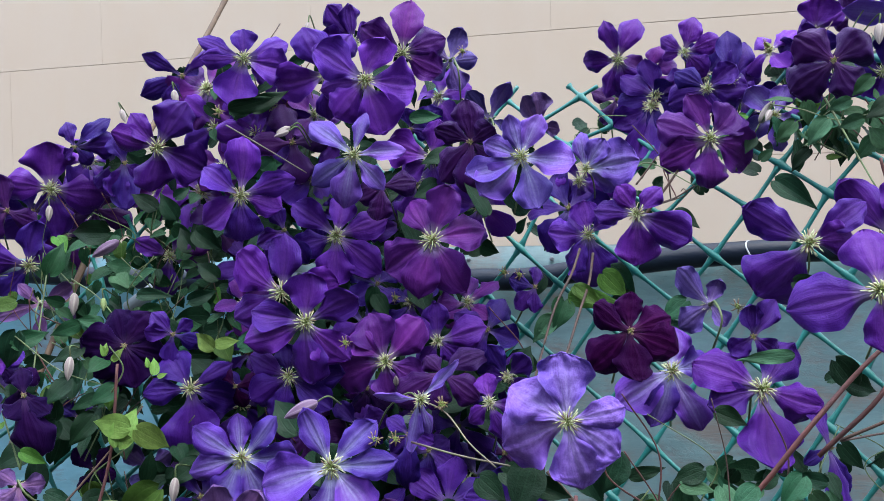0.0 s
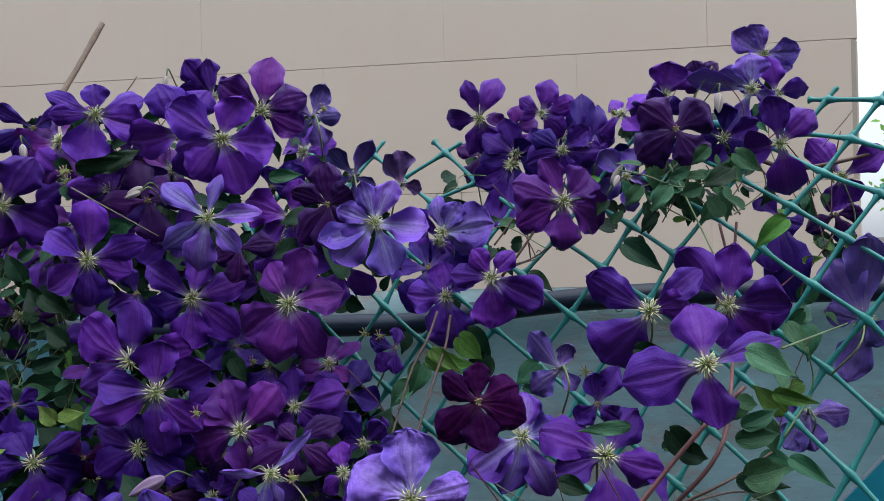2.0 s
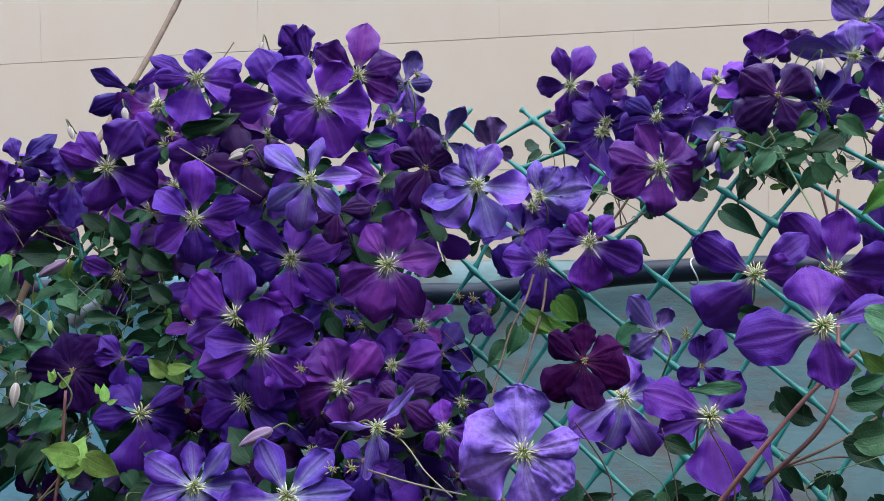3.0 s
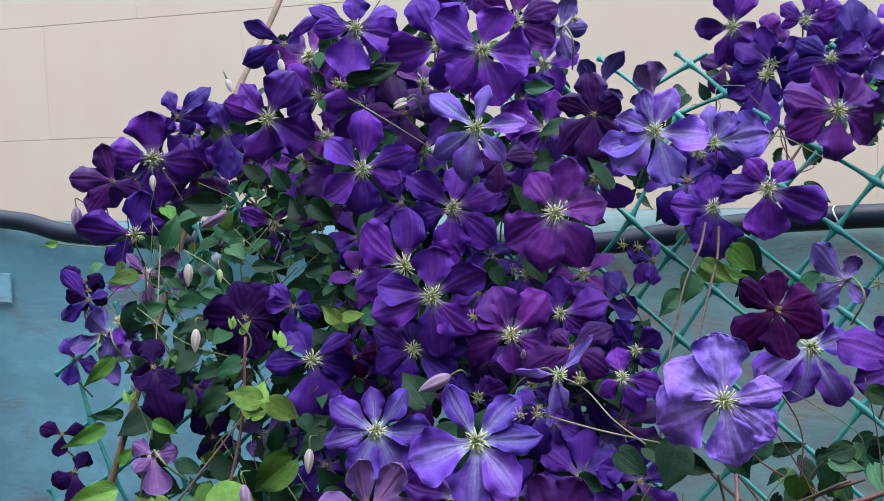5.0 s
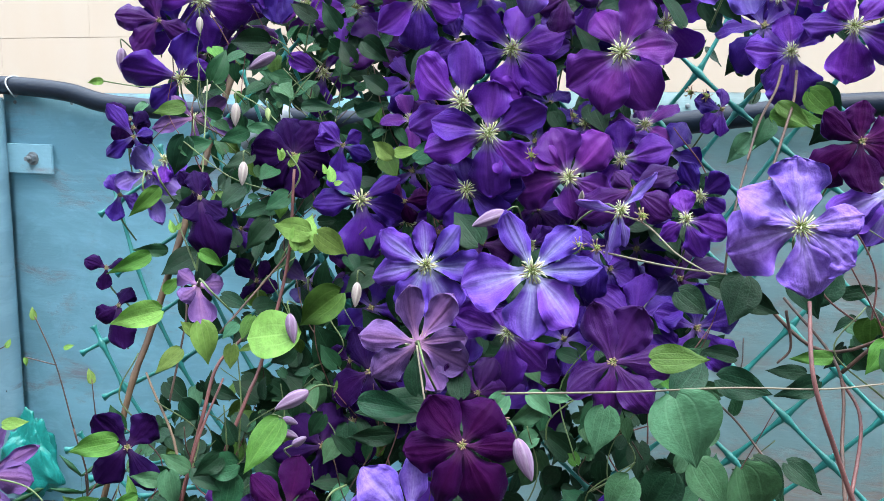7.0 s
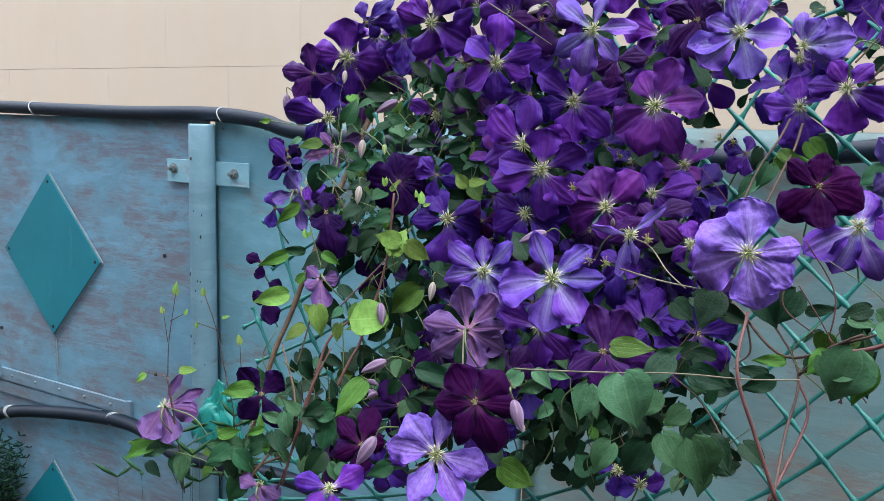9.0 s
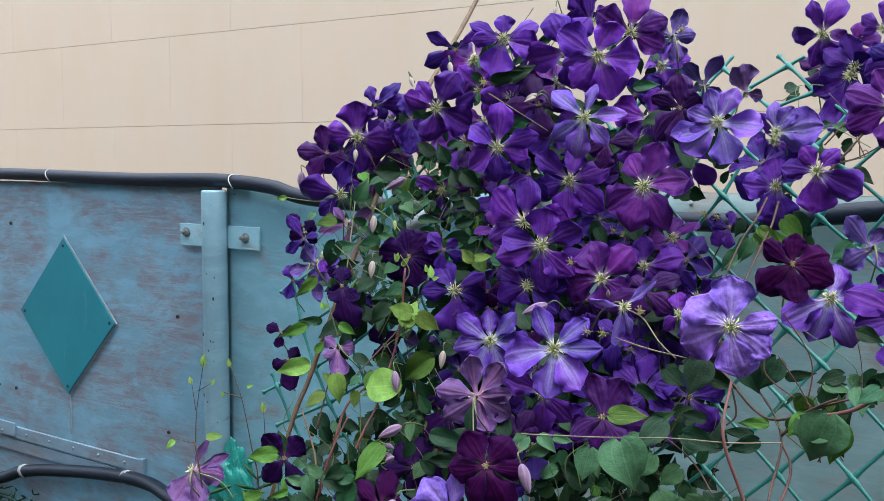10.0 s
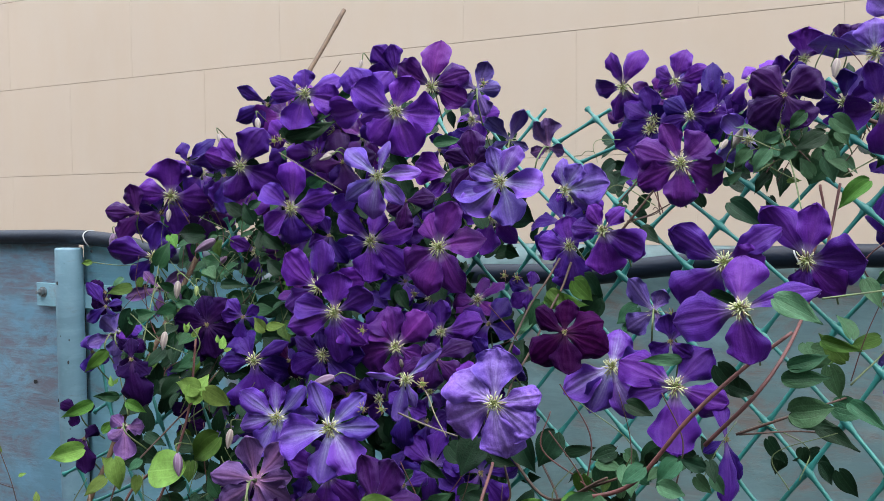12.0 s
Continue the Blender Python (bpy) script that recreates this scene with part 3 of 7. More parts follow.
# ---------------------------------------------------------------- green mesh fence
def fence_y(x, z):
    """The fence sags and leans back: its depth over x and height."""
    return 1.038 - 0.31 * x - 0.4125 * x * x + 0.466 * (z - 1.67) + 0.276 * (z - 1.67) ** 2 + 0.04 * min(1.0, max(0.0, (1.75 - z) / 0.096))


# knots that the weight of the vine has pulled aside
TUGGED = {(-1, 3): (0.011, -0.003), (-1, 2): (-0.007, 0.010), (0, 2): (-0.0155, 0.021), (0, 3): (0.003, -0.004), (2, 2): (-0.005, 0.008), (0, 1): (-0.006, 0.009), (1, 2): (-0.003, 0.004), (5, 5): (-0.001, -0.005), (5, 6): (0.001, -0.004), (5, 7): (0.003, -0.006), (5, 8): (0.002, -0.000), (5, 9): (0.004, 0.018), (4, 8): (-0.002, -0.017), (4, 9): (-0.003, -0.001), (6, 4): (-0.001, -0.006), (6, 5): (-0.003, -0.006), (6, 6): (-0.000, -0.003), (6, 7): (0.006, 0.003), (4, 4): (-0.005, 0.001), (6, 8): (0.004, 0.010), (6, 9): (0.004, 0.016)}


def knot(i, j):
    """Where two strands of the stretched mesh meet."""
    a, b = min(max(i, -9), 9 if j >= -3 else max(0, 12 + j)), min(max(j, -12), 9)

    def along(c, ci, cj, cii, cij, cjj, ciii, ciij, cijj, cjjj):
        at = c + ci * a + cj * b + cii * a * a + cij * a * b + cjj * b * b + ciii * a ** 3 + ciij * a * a * b + cijj * a * b * b + cjjj * b ** 3
        slope_i = ci + 2 * cii * a + cij * b + 3 * ciii * a * a + 2 * ciij * a * b + cijj * b * b
        slope_j = cj + cij * a + 2 * cjj * b + ciij * a * a + 2 * cijj * a * b + 3 * cjjj * b * b
        return at + (i - a) * slope_i + (j - b) * slope_j

    x = along(0.0953525, 0.0431051, 0.0404980, 0.0000751, -0.0001294, -0.0006230, -0.0000649, 0.0000050, -0.0000992, 0.0000438)
    z = along(1.7234902, -0.0433762, 0.0549915, 0.0015366, 0.0006471, -0.0008692, -0.0001355, -0.0000890, 0.0001710, -0.0001567)
    pull = TUGGED.get((i, j), (0.0, 0.0))
    x, z = x + pull[0], z + pull[1]
    return Vector((x, fence_y(x, z), z))


def in_fence(p):
    return -0.622 < p.x < 1.35 and 0.0 < p.z < 1.946 + 0.62 * min(0.0, p.x + 0.1)


fence = tagged(new("mesh_fence"), "teal-green diamond mesh fence of thick plastic strands", "mesh fence")
fence.matrix_basis = pose(0, 0, 0)


def strand(knots):
    path, rad = [], []
    for k in range(len(knots) - 1):
        p, q = knots[k], knots[k + 1]
        bow = Vector((0, noise.noise(p * 40) * 0.002, noise.noise(q * 40) * 0.0015))
        for s in range(6):
            t = s / 6
            path.append(p.lerp(q, t) + bow * math.sin(math.pi * t))
            rad.append(0.0025 + 0.0026 * max(0.0, 1 - 4 * min(t, 1 - t)) ** 1.5)
    path.append(knots[-1])
    rad.append(0.0026)
    v, f = tube(path, lambda t: rad[min(len(rad) - 1, round(t * (len(rad) - 1)))], 7)
    under(new("strand", mesh_of("strand", v, f, [MESH_GREEN])), fence)


def runs(line):
    """Unbroken stretches of a line of knots, with short cut tips."""
    out, run = [], []
    for p in line + [None]:
        if p is not None and in_fence(p):
            run.append(p)
            continue
        if len(run) > 1:
            head, tail = run[0] + (run[0] - run[1]) * 0.38, run[-1] + (run[-1] - run[-2]) * 0.38
            out.append([head] + run + [tail])
        run = []
    return out


for j in range(-24, 10):
    for run in runs([knot(i, j) for i in range(-10, 44)]):
        strand(run)
for i in range(-10, 44):
    for run in runs([knot(i, j) + Vector((0, 0.0015, 0)) for j in range(-24, 10)]):
        strand(run)
stick = tagged(new("garden_cane"), "weathered tan garden cane leaning on the mesh", "cane")
v, f = tube(smooth_path([(-0.70, 0.72, -0.02), (-0.62, 0.83, 0.9), (-0.554, 0.92, 1.309), (-0.532, 0.97, 1.42), (-0.508, 1.04, 1.55), (-0.49, 1.30, 1.82), (-0.44, 1.576, 2.083), (-0.403, 1.70, 2.236)], 8), lambda t: 0.0028 + 0.0024 * t + 0.0006 * (math.sin(t * 60) > 0.85), 10)
under(new("pole", mesh_of("pole", v, f, [STEM["cane"]])), stick)

# ---------------------------------------------------------------- clematis
vine = tagged(new("clematis_vine"), "purple clematis in full bloom climbing the green mesh", "clematis")
rng = random.Random(21)


def petal(angle, length, width, stack, kind, parent, cup, fine=True, fold=None):
    """One sepal: narrow claw, broad blade, crimped and rolled margins, grooved along three ribs. fold: how far the margins roll back."""
    nt, ns = (22, 16) if fine else (14, 10)
    verts, uvs, faces, slots = [], [], [], []
    velvet = kind in ("dark", "maroon", "ink")
    frilled = kind in ("light", "pale", "bluish")
    ruffle, phase, other = rng.uniform(0.14, 0.42), rng.uniform(0, 6.3), rng.uniform(0, 6.3)
    if frilled:
        ruffle *= 1.35
    if velvet:
        ruffle *= 0.6
    hook, dip = rng.choice((0.0, 0.3, 0.7, -0.45)) * rng.uniform(0.5, 1.2), rng.uniform(0.0, 0.12)
    speed, quick = rng.uniform(6.0, 10.0), rng.uniform(15.0, 24.0)
    twist = rng.gauss(0, 0.20 if velvet else 0.42)
    trough = rng.uniform(-0.55, -0.15) if velvet else rng.uniform(-0.50, 0.50)
    crease = rng.uniform(0.5, 1.0) * (0.10 if kind == "pale" else 0.055)
    wrinkle = rng.uniform(0.6, 1.2) * (0.075 if kind == "pale" else 0.034 if frilled else 0.014)
    seed = Vector((rng.uniform(0, 50), rng.uniform(0, 50), 0))
    curl = rng.uniform(-0.04, 0.20 if frilled else 0.40) - cup
    bend = rng.gauss(0, 0.07)
    ca, sa = math.cos(angle), math.sin(angle)
    wide = rng.uniform(0.55, 0.62) if velvet else rng.uniform(0.60, 0.69)
    claw = rng.uniform(0.16, 0.24) if velvet else rng.uniform(0.13, 0.22)
    tip, blunt = (rng.uniform(0.42, 0.52), 2.2) if velvet else (rng.uniform(0.42, 0.60), rng.uniform(1.8, 2.3))
    width *= rng.uniform(0.94, 1.18)
    skew = rng.uniform(-0.12, 0.12)
    rolls = [fold if fold is not None else max(-0.15, rng.gauss(0.22, 0.30)) for _ in (0, 1)]
    for layer in (0, 1):
        for a in range(nt + 1):
            t = 1 - (1 - a / nt) ** 1.5
            if t < wide:
                q = max(0.0, (t - 0.06) / (wide - 0.06))
                h = claw + (1 - claw) * (q * q * (3 - 2 * q)) ** 0.95
            else:
                h = max(0.0, 1 - ((t - wide) / (1 - wide)) ** blunt) ** tip
            h *= width / 2
            for b in range(ns + 1):
                s = 2 * b / ns - 1
                e = abs(s)
                side, roll = (phase, rolls[0]) if s > 0 else (other, rolls[1])
                edge = 1 + (0.06 * math.sin(11 * t + side) + 0.04 * math.sin(quick * t + 2.1 * side) + 0.05 * noise.noise(seed + Vector((9 * t, 7.0 if s > 0 else 3.0, 4)))) * e
                turned = max(0.0, e - 0.5) * 2
                edge -= 0.16 * roll * turned * turned * t
                x = 0.05 * length + 0.95 * length * t - 0.05 * length * (s * s) * t * t * (1 + skew * s)
                x += 0.010 * length * math.sin(13 * s + side) * t ** 4
                y = s * h * edge + bend * length * t * t + skew * h * t
                z = length * (0.18 * t - (0.18 + curl) * t * t) + trough * h * s * s
                z -= 0.16 * h * math.exp(-(s / 0.10) ** 2) + 0.10 * h * math.exp(-((e - 0.32) / 0.09) ** 2)
                z += ruffle * h * e ** 2.5 * math.sin(speed * t + side) + twist * h * s * t - hook * length * max(0.0, t - 0.66) ** 2 * 2.4
                z += 0.13 * h * math.sin(quick * t + side * 2) * e ** 4 - dip * h * math.cos(5 * s + side) * t
                z -= 0.62 * roll * h * turned * turned * t ** 0.7
                z += crease * width * noise.noise(seed + Vector((6.5 * t, 2.6 * s, 0))) * t ** 0.6
                z += wrinkle * width * noise.noise(seed + Vector((17 * t - 6 * e, 7.5 * s, 9))) * t ** 0.5 * (0.35 + e)
                z += stack * (0.3 + 0.7 * t) - layer * 0.0005
                verts.append((x * ca - y * sa, x * sa + y * ca, z))
                uvs.append((b / ns, t))
    w = ns + 1
    half = (nt + 1) * w
    for a in range(nt):
        for b in range(ns):
            k = a * w + b
            faces.append((k, k + w, k + w + 1, k + 1))
            slots.append(0)
            faces.append((half + k, half + k + 1, half + k + w + 1, half + k + w))
            slots.append(1)
    front, back = PETALS[kind], PETALS["back" if kind in ("light", "pale", "violet", "royal", "bluish") else "backviolet"]
    if kind.startswith("back"):
        front, back = PETALS["deep"], PETALS[kind]
    return under(new("petal", mesh_of("petal", verts, faces, [front, back], True, slots, uvs)), parent)


def stamen_mesh(name, size, count, spread, dark):
    verts, faces, slots = [], [], []

    def add(path, radius, slot, sides=4):
        v, f = tube(path, radius, sides)
        base = len(verts)
        verts.extend(v)
        faces.extend(tuple(k + base for k in q) for q in f)
        slots.extend([slot] * len(f))

    for k in range(count):
        w = 2.39996 * k + rng.uniform(-0.25, 0.25)
        lean = spread * math.sqrt((k + 1) / count) * rng.uniform(0.75, 1.2)
        r = size * rng.uniform(0.55, 1.12)
        out = Vector((math.cos(w), math.sin(w), 0))
        over = Vector((-out.y, out.x, 0)) * (r * rng.uniform(-0.22, 0.22))
        path = [out * (0.10 * size), out * (r * 0.5 * math.sin(lean)) + Vector((0, 0, r * 0.5 * math.cos(lean))), out * (r * 0.8 * math.sin(lean * 1.08)) + over * 0.5 + Vector((0, 0, r * 0.8 * math.cos(lean * 1.08))), out * (r * math.sin(lean * 1.16)) + over + Vector((0, 0, r * math.cos(lean * 1.16) * 0.92))]
        add(path, lambda t: 0.00036 + 0.00026 * (0.55 < t < 0.95), 1 if dark or k % 5 == 4 else 0)
    for k in range(11):
        w = 2.39996 * k
        out = Vector((math.cos(w), math.sin(w), 0)) * (0.2 * size * math.sqrt(k / 11))
        add([out, out * 1.3 + Vector((0, 0, size * 0.5)), out * 1.9 + Vector((0, 0, size * rng.uniform(0.55, 0.7)))], 0.0007, 2)
    return mesh_of(name, verts, faces, [STAMEN, STAMEN_DARK, PISTIL], True, slots)


STAMENS = [stamen_mesh("flower_center", 0.0130, 58, 1.22, False) for k in range(5)]
STAMENS_DARK = [stamen_mesh("flower_center", 0.0085, 26, 0.7, True) for k in range(2)]
SEEDS = stamen_mesh("seed_head", 0.008, 16, 1.35, True)


def bloom(x, y, z, yaw, tilt, kind, *petals, leafy=0, broad=1.0, fine=True):
    """A flower: its stalk, its petals (angle in degrees, length in centimetres; then, where known, share of the usual width and roll of the margins) and its stamens."""
    m = pose(x, y, z, 90 - tilt, 0, yaw)
    n = m.to_3x3() @ Vector((0, 0, 1))
    inv = m.inverted()
    back = kind.startswith("back")
    drop = Vector((rng.uniform(-0.02, 0.02), 0.0, -0.05))
    end = Vector((x, y, z)) - n * 0.05 + drop + Vector((0, 0.03, 0))
    path = [Vector((0, 0, -0.001)), Vector((0, 0, -0.02)), inv @ (Vector((x, y, z)) - n * 0.045 + drop * 0.4), inv @ end]
    sm = smooth_path(path, 4)
    v, f = tube(sm, lambda t: 0.0026 if t < 0.06 else 0.0011, 6)
    words = {"violet": "violet clematis flower with cream stamens", "royal": "royal purple clematis flower with yellowish stamens", "magenta": "magenta-purple clematis flower with yellow stamens", "deep": "deep violet clematis flower", "dark": "dark purple clematis flower with a brown heart", "ink": "blackish purple clematis flower", "maroon": "velvety maroon clematis flower", "light": "pale blue-violet clematis flower with a white heart", "bluish": "bright violet clematis flower with a white heart", "pale": "large lavender clematis flower with veined petals", "back": "mauve clematis flower seen from behind", "backviolet": "violet clematis flower turned away, stalk showing"}
    ob = under(new("flower", mesh_of("flower", v, f, [STEM["green"]])), vine, m)
    tagged(ob, words[kind], group="clematis flowers")
    count = len(petals)
    mean = sum(p[1] for p in petals) / count
    order = list(range(count))
    cup = rng.uniform(-0.08, 0.16) if count > 4 else rng.uniform(-0.05, 0.2)
    for k, (angle, length, *own) in enumerate(petals):
        gap = 360 / count
        share = min(0.98, max(0.62, 0.70 + (gap - 60) * 0.0025)) * rng.uniform(0.92, 1.1)
        petal(radians(angle), 0.0116 * length, 0.01 * (0.5 * length + 0.5 * mean) * share * broad * (own[0] if own else 1.0), 0.0024 * (k % 2) + 0.0007 * k, kind, ob, cup, fine, own[1] if len(own) > 1 else None)
    if kind in ("dark", "maroon", "ink") or (kind == "deep" and rng.random() < 0.6):
        me = STAMENS_DARK[rng.randrange(2)]
    else:
        me = STAMENS[rng.randrange(5)]
    st = under(new("flower_center", me), ob, pose(0, 0, 0.001, 0, 0, rng.uniform(0, 360)))
    k = 0.88 * min(1.5, max(0.75, mean / 4.4))
    st.scale = (k, k, k)
    if leafy:
        inner_leaves(x, y, z, leafy, 0.045)
        # leaves close behind the heart of the flower, their colour darkened as shade
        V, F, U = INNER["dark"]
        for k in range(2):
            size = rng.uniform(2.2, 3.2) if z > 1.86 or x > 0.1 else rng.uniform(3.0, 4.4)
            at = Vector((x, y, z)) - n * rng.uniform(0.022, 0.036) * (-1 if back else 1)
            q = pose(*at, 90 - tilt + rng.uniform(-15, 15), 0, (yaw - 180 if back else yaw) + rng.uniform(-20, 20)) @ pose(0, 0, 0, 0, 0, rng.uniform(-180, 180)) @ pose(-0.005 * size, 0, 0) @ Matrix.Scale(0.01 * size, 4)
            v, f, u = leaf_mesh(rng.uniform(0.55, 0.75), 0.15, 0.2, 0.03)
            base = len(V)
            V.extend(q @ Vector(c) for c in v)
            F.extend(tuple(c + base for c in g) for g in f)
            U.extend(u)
    return ob


def leaf_mesh(width, fold, droop, wavy):
    """A unit-long leaf along +x: heart-shaped foot, pointed tip, folded on the midrib."""
    nt, ns = 12, 8
    verts, uvs, faces = [], [], []
    heart = min(1.0, max(0.0, (width - 0.4) / 0.25))
    for layer in (0, 1):
        for a in range(nt + 1):
            t = (a / nt) ** 1.3
            h = width * 0.5 * math.sin(math.pi * (0.004 + 0.996 * t) ** 0.60) ** (0.62 if t < 0.31 else 0.94)
            if t > 0.72:
                h *= 1 - 0.22 * math.sin(math.pi * (t - 0.72) / 0.28)
            if width > 1.1:
                h = width * 0.44 * max(0.0, 1 - (2 * t - 1) ** 2) ** 0.55
            if t == 1:
                h = 0.0
            for b in range(ns + 1):
                s = 2 * b / ns - 1
                e = abs(s)
                x = t - 0.20 * heart * (e ** 1.2 - 0.5 * e ** 4) * (1 - t) ** 5
                z = fold * h * e - droop * t * t + wavy * math.sin(9 * t + 4 * s) * s * s - 0.006 * layer
                z += 0.035 * h * math.cos(17 * (t - 0.35 * e)) * (1 - e) * e * 4 - 0.05 * h * math.exp(-((e - 0.42) / 0.12) ** 2)
                verts.append((x, s * h, z))
                uvs.append((b / ns, t))
    w = ns + 1
    half = (nt + 1) * w
    for a in range(nt):
        for b in range(ns):
            k = a * w + b
            faces.append((k, k + w, k + w + 1, k + 1))
            faces.append((half + k, half + k + 1, half + k + w + 1, half + k + w))
    return verts, faces, uvs


LEAF_SHAPES = {}


def leaf_data(width, kind):
    key = (round(width * 8) / 8, kind, rng.randrange(3))
    if key not in LEAF_SHAPES:
        v, f, u = leaf_mesh(key[0] * 1.05, (0.14, 0.32, 0.50)[key[2]], (0.08, 0.22, 0.36)[key[2]], (0.03, 0.05, 0.035)[key[2]])
        LEAF_SHAPES[key] = mesh_of("leaf", v, f, [LEAF[kind]], True, None, u)
    return LEAF_SHAPES[key]


LEAF_WORDS = {"green": "deep green heart-shaped leaf", "dark": "dark green heart-shaped leaf", "mid": "grey-green heart-shaped leaf", "fresh": "fresh green leaf", "lime": "young lime-green leaf"}


def leaf(x, y, z, yaw, tilt, angle, length, width, kind):
    m = pose(x, y, z, 90 - tilt, 0, yaw) @ pose(0, 0, 0, 0, 0, angle) @ Matrix.Diagonal((0.01 * length, 0.01 * length, 0.01 * length, 1))
    ob = under(new("leaf", leaf_data(width, kind)), vine, m)
    ob["label"] = LEAF_WORDS[kind]


INNER = {k: ([], [], []) for k in LEAF}


def foliage(x, y, z, rx, rz, count, kind):
    """Leaves that fill a pocket of the vine; the ones deep inside are joined."""
    for k in range(round(0.72 * count)):
        w, r = rng.uniform(0, 2 * math.pi), math.sqrt(rng.random())
        px, pz, py = x + rx * r * math.cos(w), z + rz * r * math.sin(w), y + rng.uniform(0.0, 0.11)
        sort = kind if rng.random() < 0.55 else rng.choice(("dark", "green", "green", "mid", "fresh"))
        size, width = rng.uniform(1.5, 3.3), rng.uniform(0.48, 0.85)
        yaw, tilt, angle = rng.uniform(-45, 45), rng.uniform(-15, 60), rng.choice((rng.uniform(-150, -30), rng.uniform(-180, 180)))
        if k < 4:
            leaf(px, py, pz, yaw, tilt, angle, size, width, sort)
            continue
        m = pose(px, py, pz, 90 - tilt, 0, yaw) @ pose(0, 0, 0, 0, 0, angle) @ Matrix.Scale(0.01 * size, 4)
        v, f, u = leaf_mesh(width, 0.2, 0.15, 0.02)
        V, F, U = INNER[sort]
        base = len(V)
        V.extend(m @ Vector(q) for q in v)
        F.extend(tuple(c + base for c in q) for q in f)
        U.extend(u)
    for k in range(2):
        p = Vector((x + rng.uniform(-rx, rx), y + rng.uniform(0.0, 0.05), z - rz))
        q = p + Vector((rng.uniform(-0.05, 0.05), rng.uniform(-0.02, 0.02), rng.uniform(0.05, 0.12)))
        mid = p.lerp(q, 0.5) + Vector((rng.uniform(-0.035, 0.035), rng.uniform(-0.01, 0.02), 0))
        stem(rng.choice(("green", "green", "brown", "red")), rng.uniform(0.0005, 0.0009), p, mid, q)


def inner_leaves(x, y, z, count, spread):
    """Dark leaves behind the flowers, deep in the vine; the dark green includes shade."""
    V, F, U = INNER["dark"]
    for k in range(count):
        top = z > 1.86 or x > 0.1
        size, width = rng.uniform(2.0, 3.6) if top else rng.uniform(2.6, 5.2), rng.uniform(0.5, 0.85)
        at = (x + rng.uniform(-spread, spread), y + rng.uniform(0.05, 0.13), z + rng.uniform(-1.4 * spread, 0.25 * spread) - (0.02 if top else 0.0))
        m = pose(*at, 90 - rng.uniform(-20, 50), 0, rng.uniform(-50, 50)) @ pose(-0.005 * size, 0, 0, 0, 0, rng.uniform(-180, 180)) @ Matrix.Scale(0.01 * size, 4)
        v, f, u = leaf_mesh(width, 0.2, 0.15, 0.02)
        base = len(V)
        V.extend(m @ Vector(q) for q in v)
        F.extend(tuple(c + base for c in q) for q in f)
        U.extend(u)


def stem(kind, radius, *points):
    v, f = tube(smooth_path(points, 7), lambda t: radius * (1.1 - 0.3 * t), 7)
    under(new("stem", mesh_of("stem", v, f, [STEM[kind]])), vine)["label"] = {"red": "reddish-brown stem", "brown": "thin brown stem", "cane": "tan woody stem", "grey": "pale dry tendril", "green": "green leaf stalk"}[kind]


def bud(foot, tip, kind):
    """A closed bud: plump below, pointed, with six lengthwise ridges."""
    a, b = Vector(foot), Vector(tip)
    axis = b - a
    d = axis.length
    turn = axis.to_track_quat("Z", "Y").to_matrix()
    rings, sides = 14, 24
    verts = []
    for k in range(rings + 1):
        t = k / rings
        r = d * 0.185 * (math.sin(math.pi * min(1.0, 0.03 + 0.97 * t ** 0.80)) ** 0.72 + 0.05 * (1 - t))
        for q in range(sides):
            w = 2 * math.pi * q / sides + 0.5 * t
            fine = r * (1 + 0.09 * math.cos(6 * w) * math.sin(math.pi * t))
            verts.append(a + turn @ Vector((fine * math.cos(w), fine * math.sin(w), d * t)))
    faces = [(k * sides + q, k * sides + (q + 1) % sides, (k + 1) * sides + (q + 1) % sides, (k + 1) * sides + q) for k in range(rings) for q in range(sides)]
    faces += [tuple(range(sides - 1, -1, -1)), tuple(range(rings * sides, (rings + 1) * sides))]
    uvs = [(q / sides, k / rings) for k in range(rings + 1) for q in range(sides)]
    ob = under(new("bud", mesh_of("bud", verts, faces, [BUD[kind]], True, None, uvs)), vine)
    ob["label"] = "closed " + {"mauve": "mauve", "cream": "cream", "green": "green"}[kind] + " flower bud"
    away = (a - b).normalized()
    end = a + away * 0.02 + Vector((0, 0.04, -0.02))
    sv, sf = tube(smooth_path([a, a + away * 0.012, end], 5), 0.0009, 5)
    under(new("stalk", mesh_of("stalk", sv, sf, [STEM["green"]])), ob)


def seed_head(x, y, z):
    under(new("seed_head", SEEDS), vine, pose(x, y, z, 70, 0, rng.uniform(-40, 40)))["label"] = "small yellowish seed head"


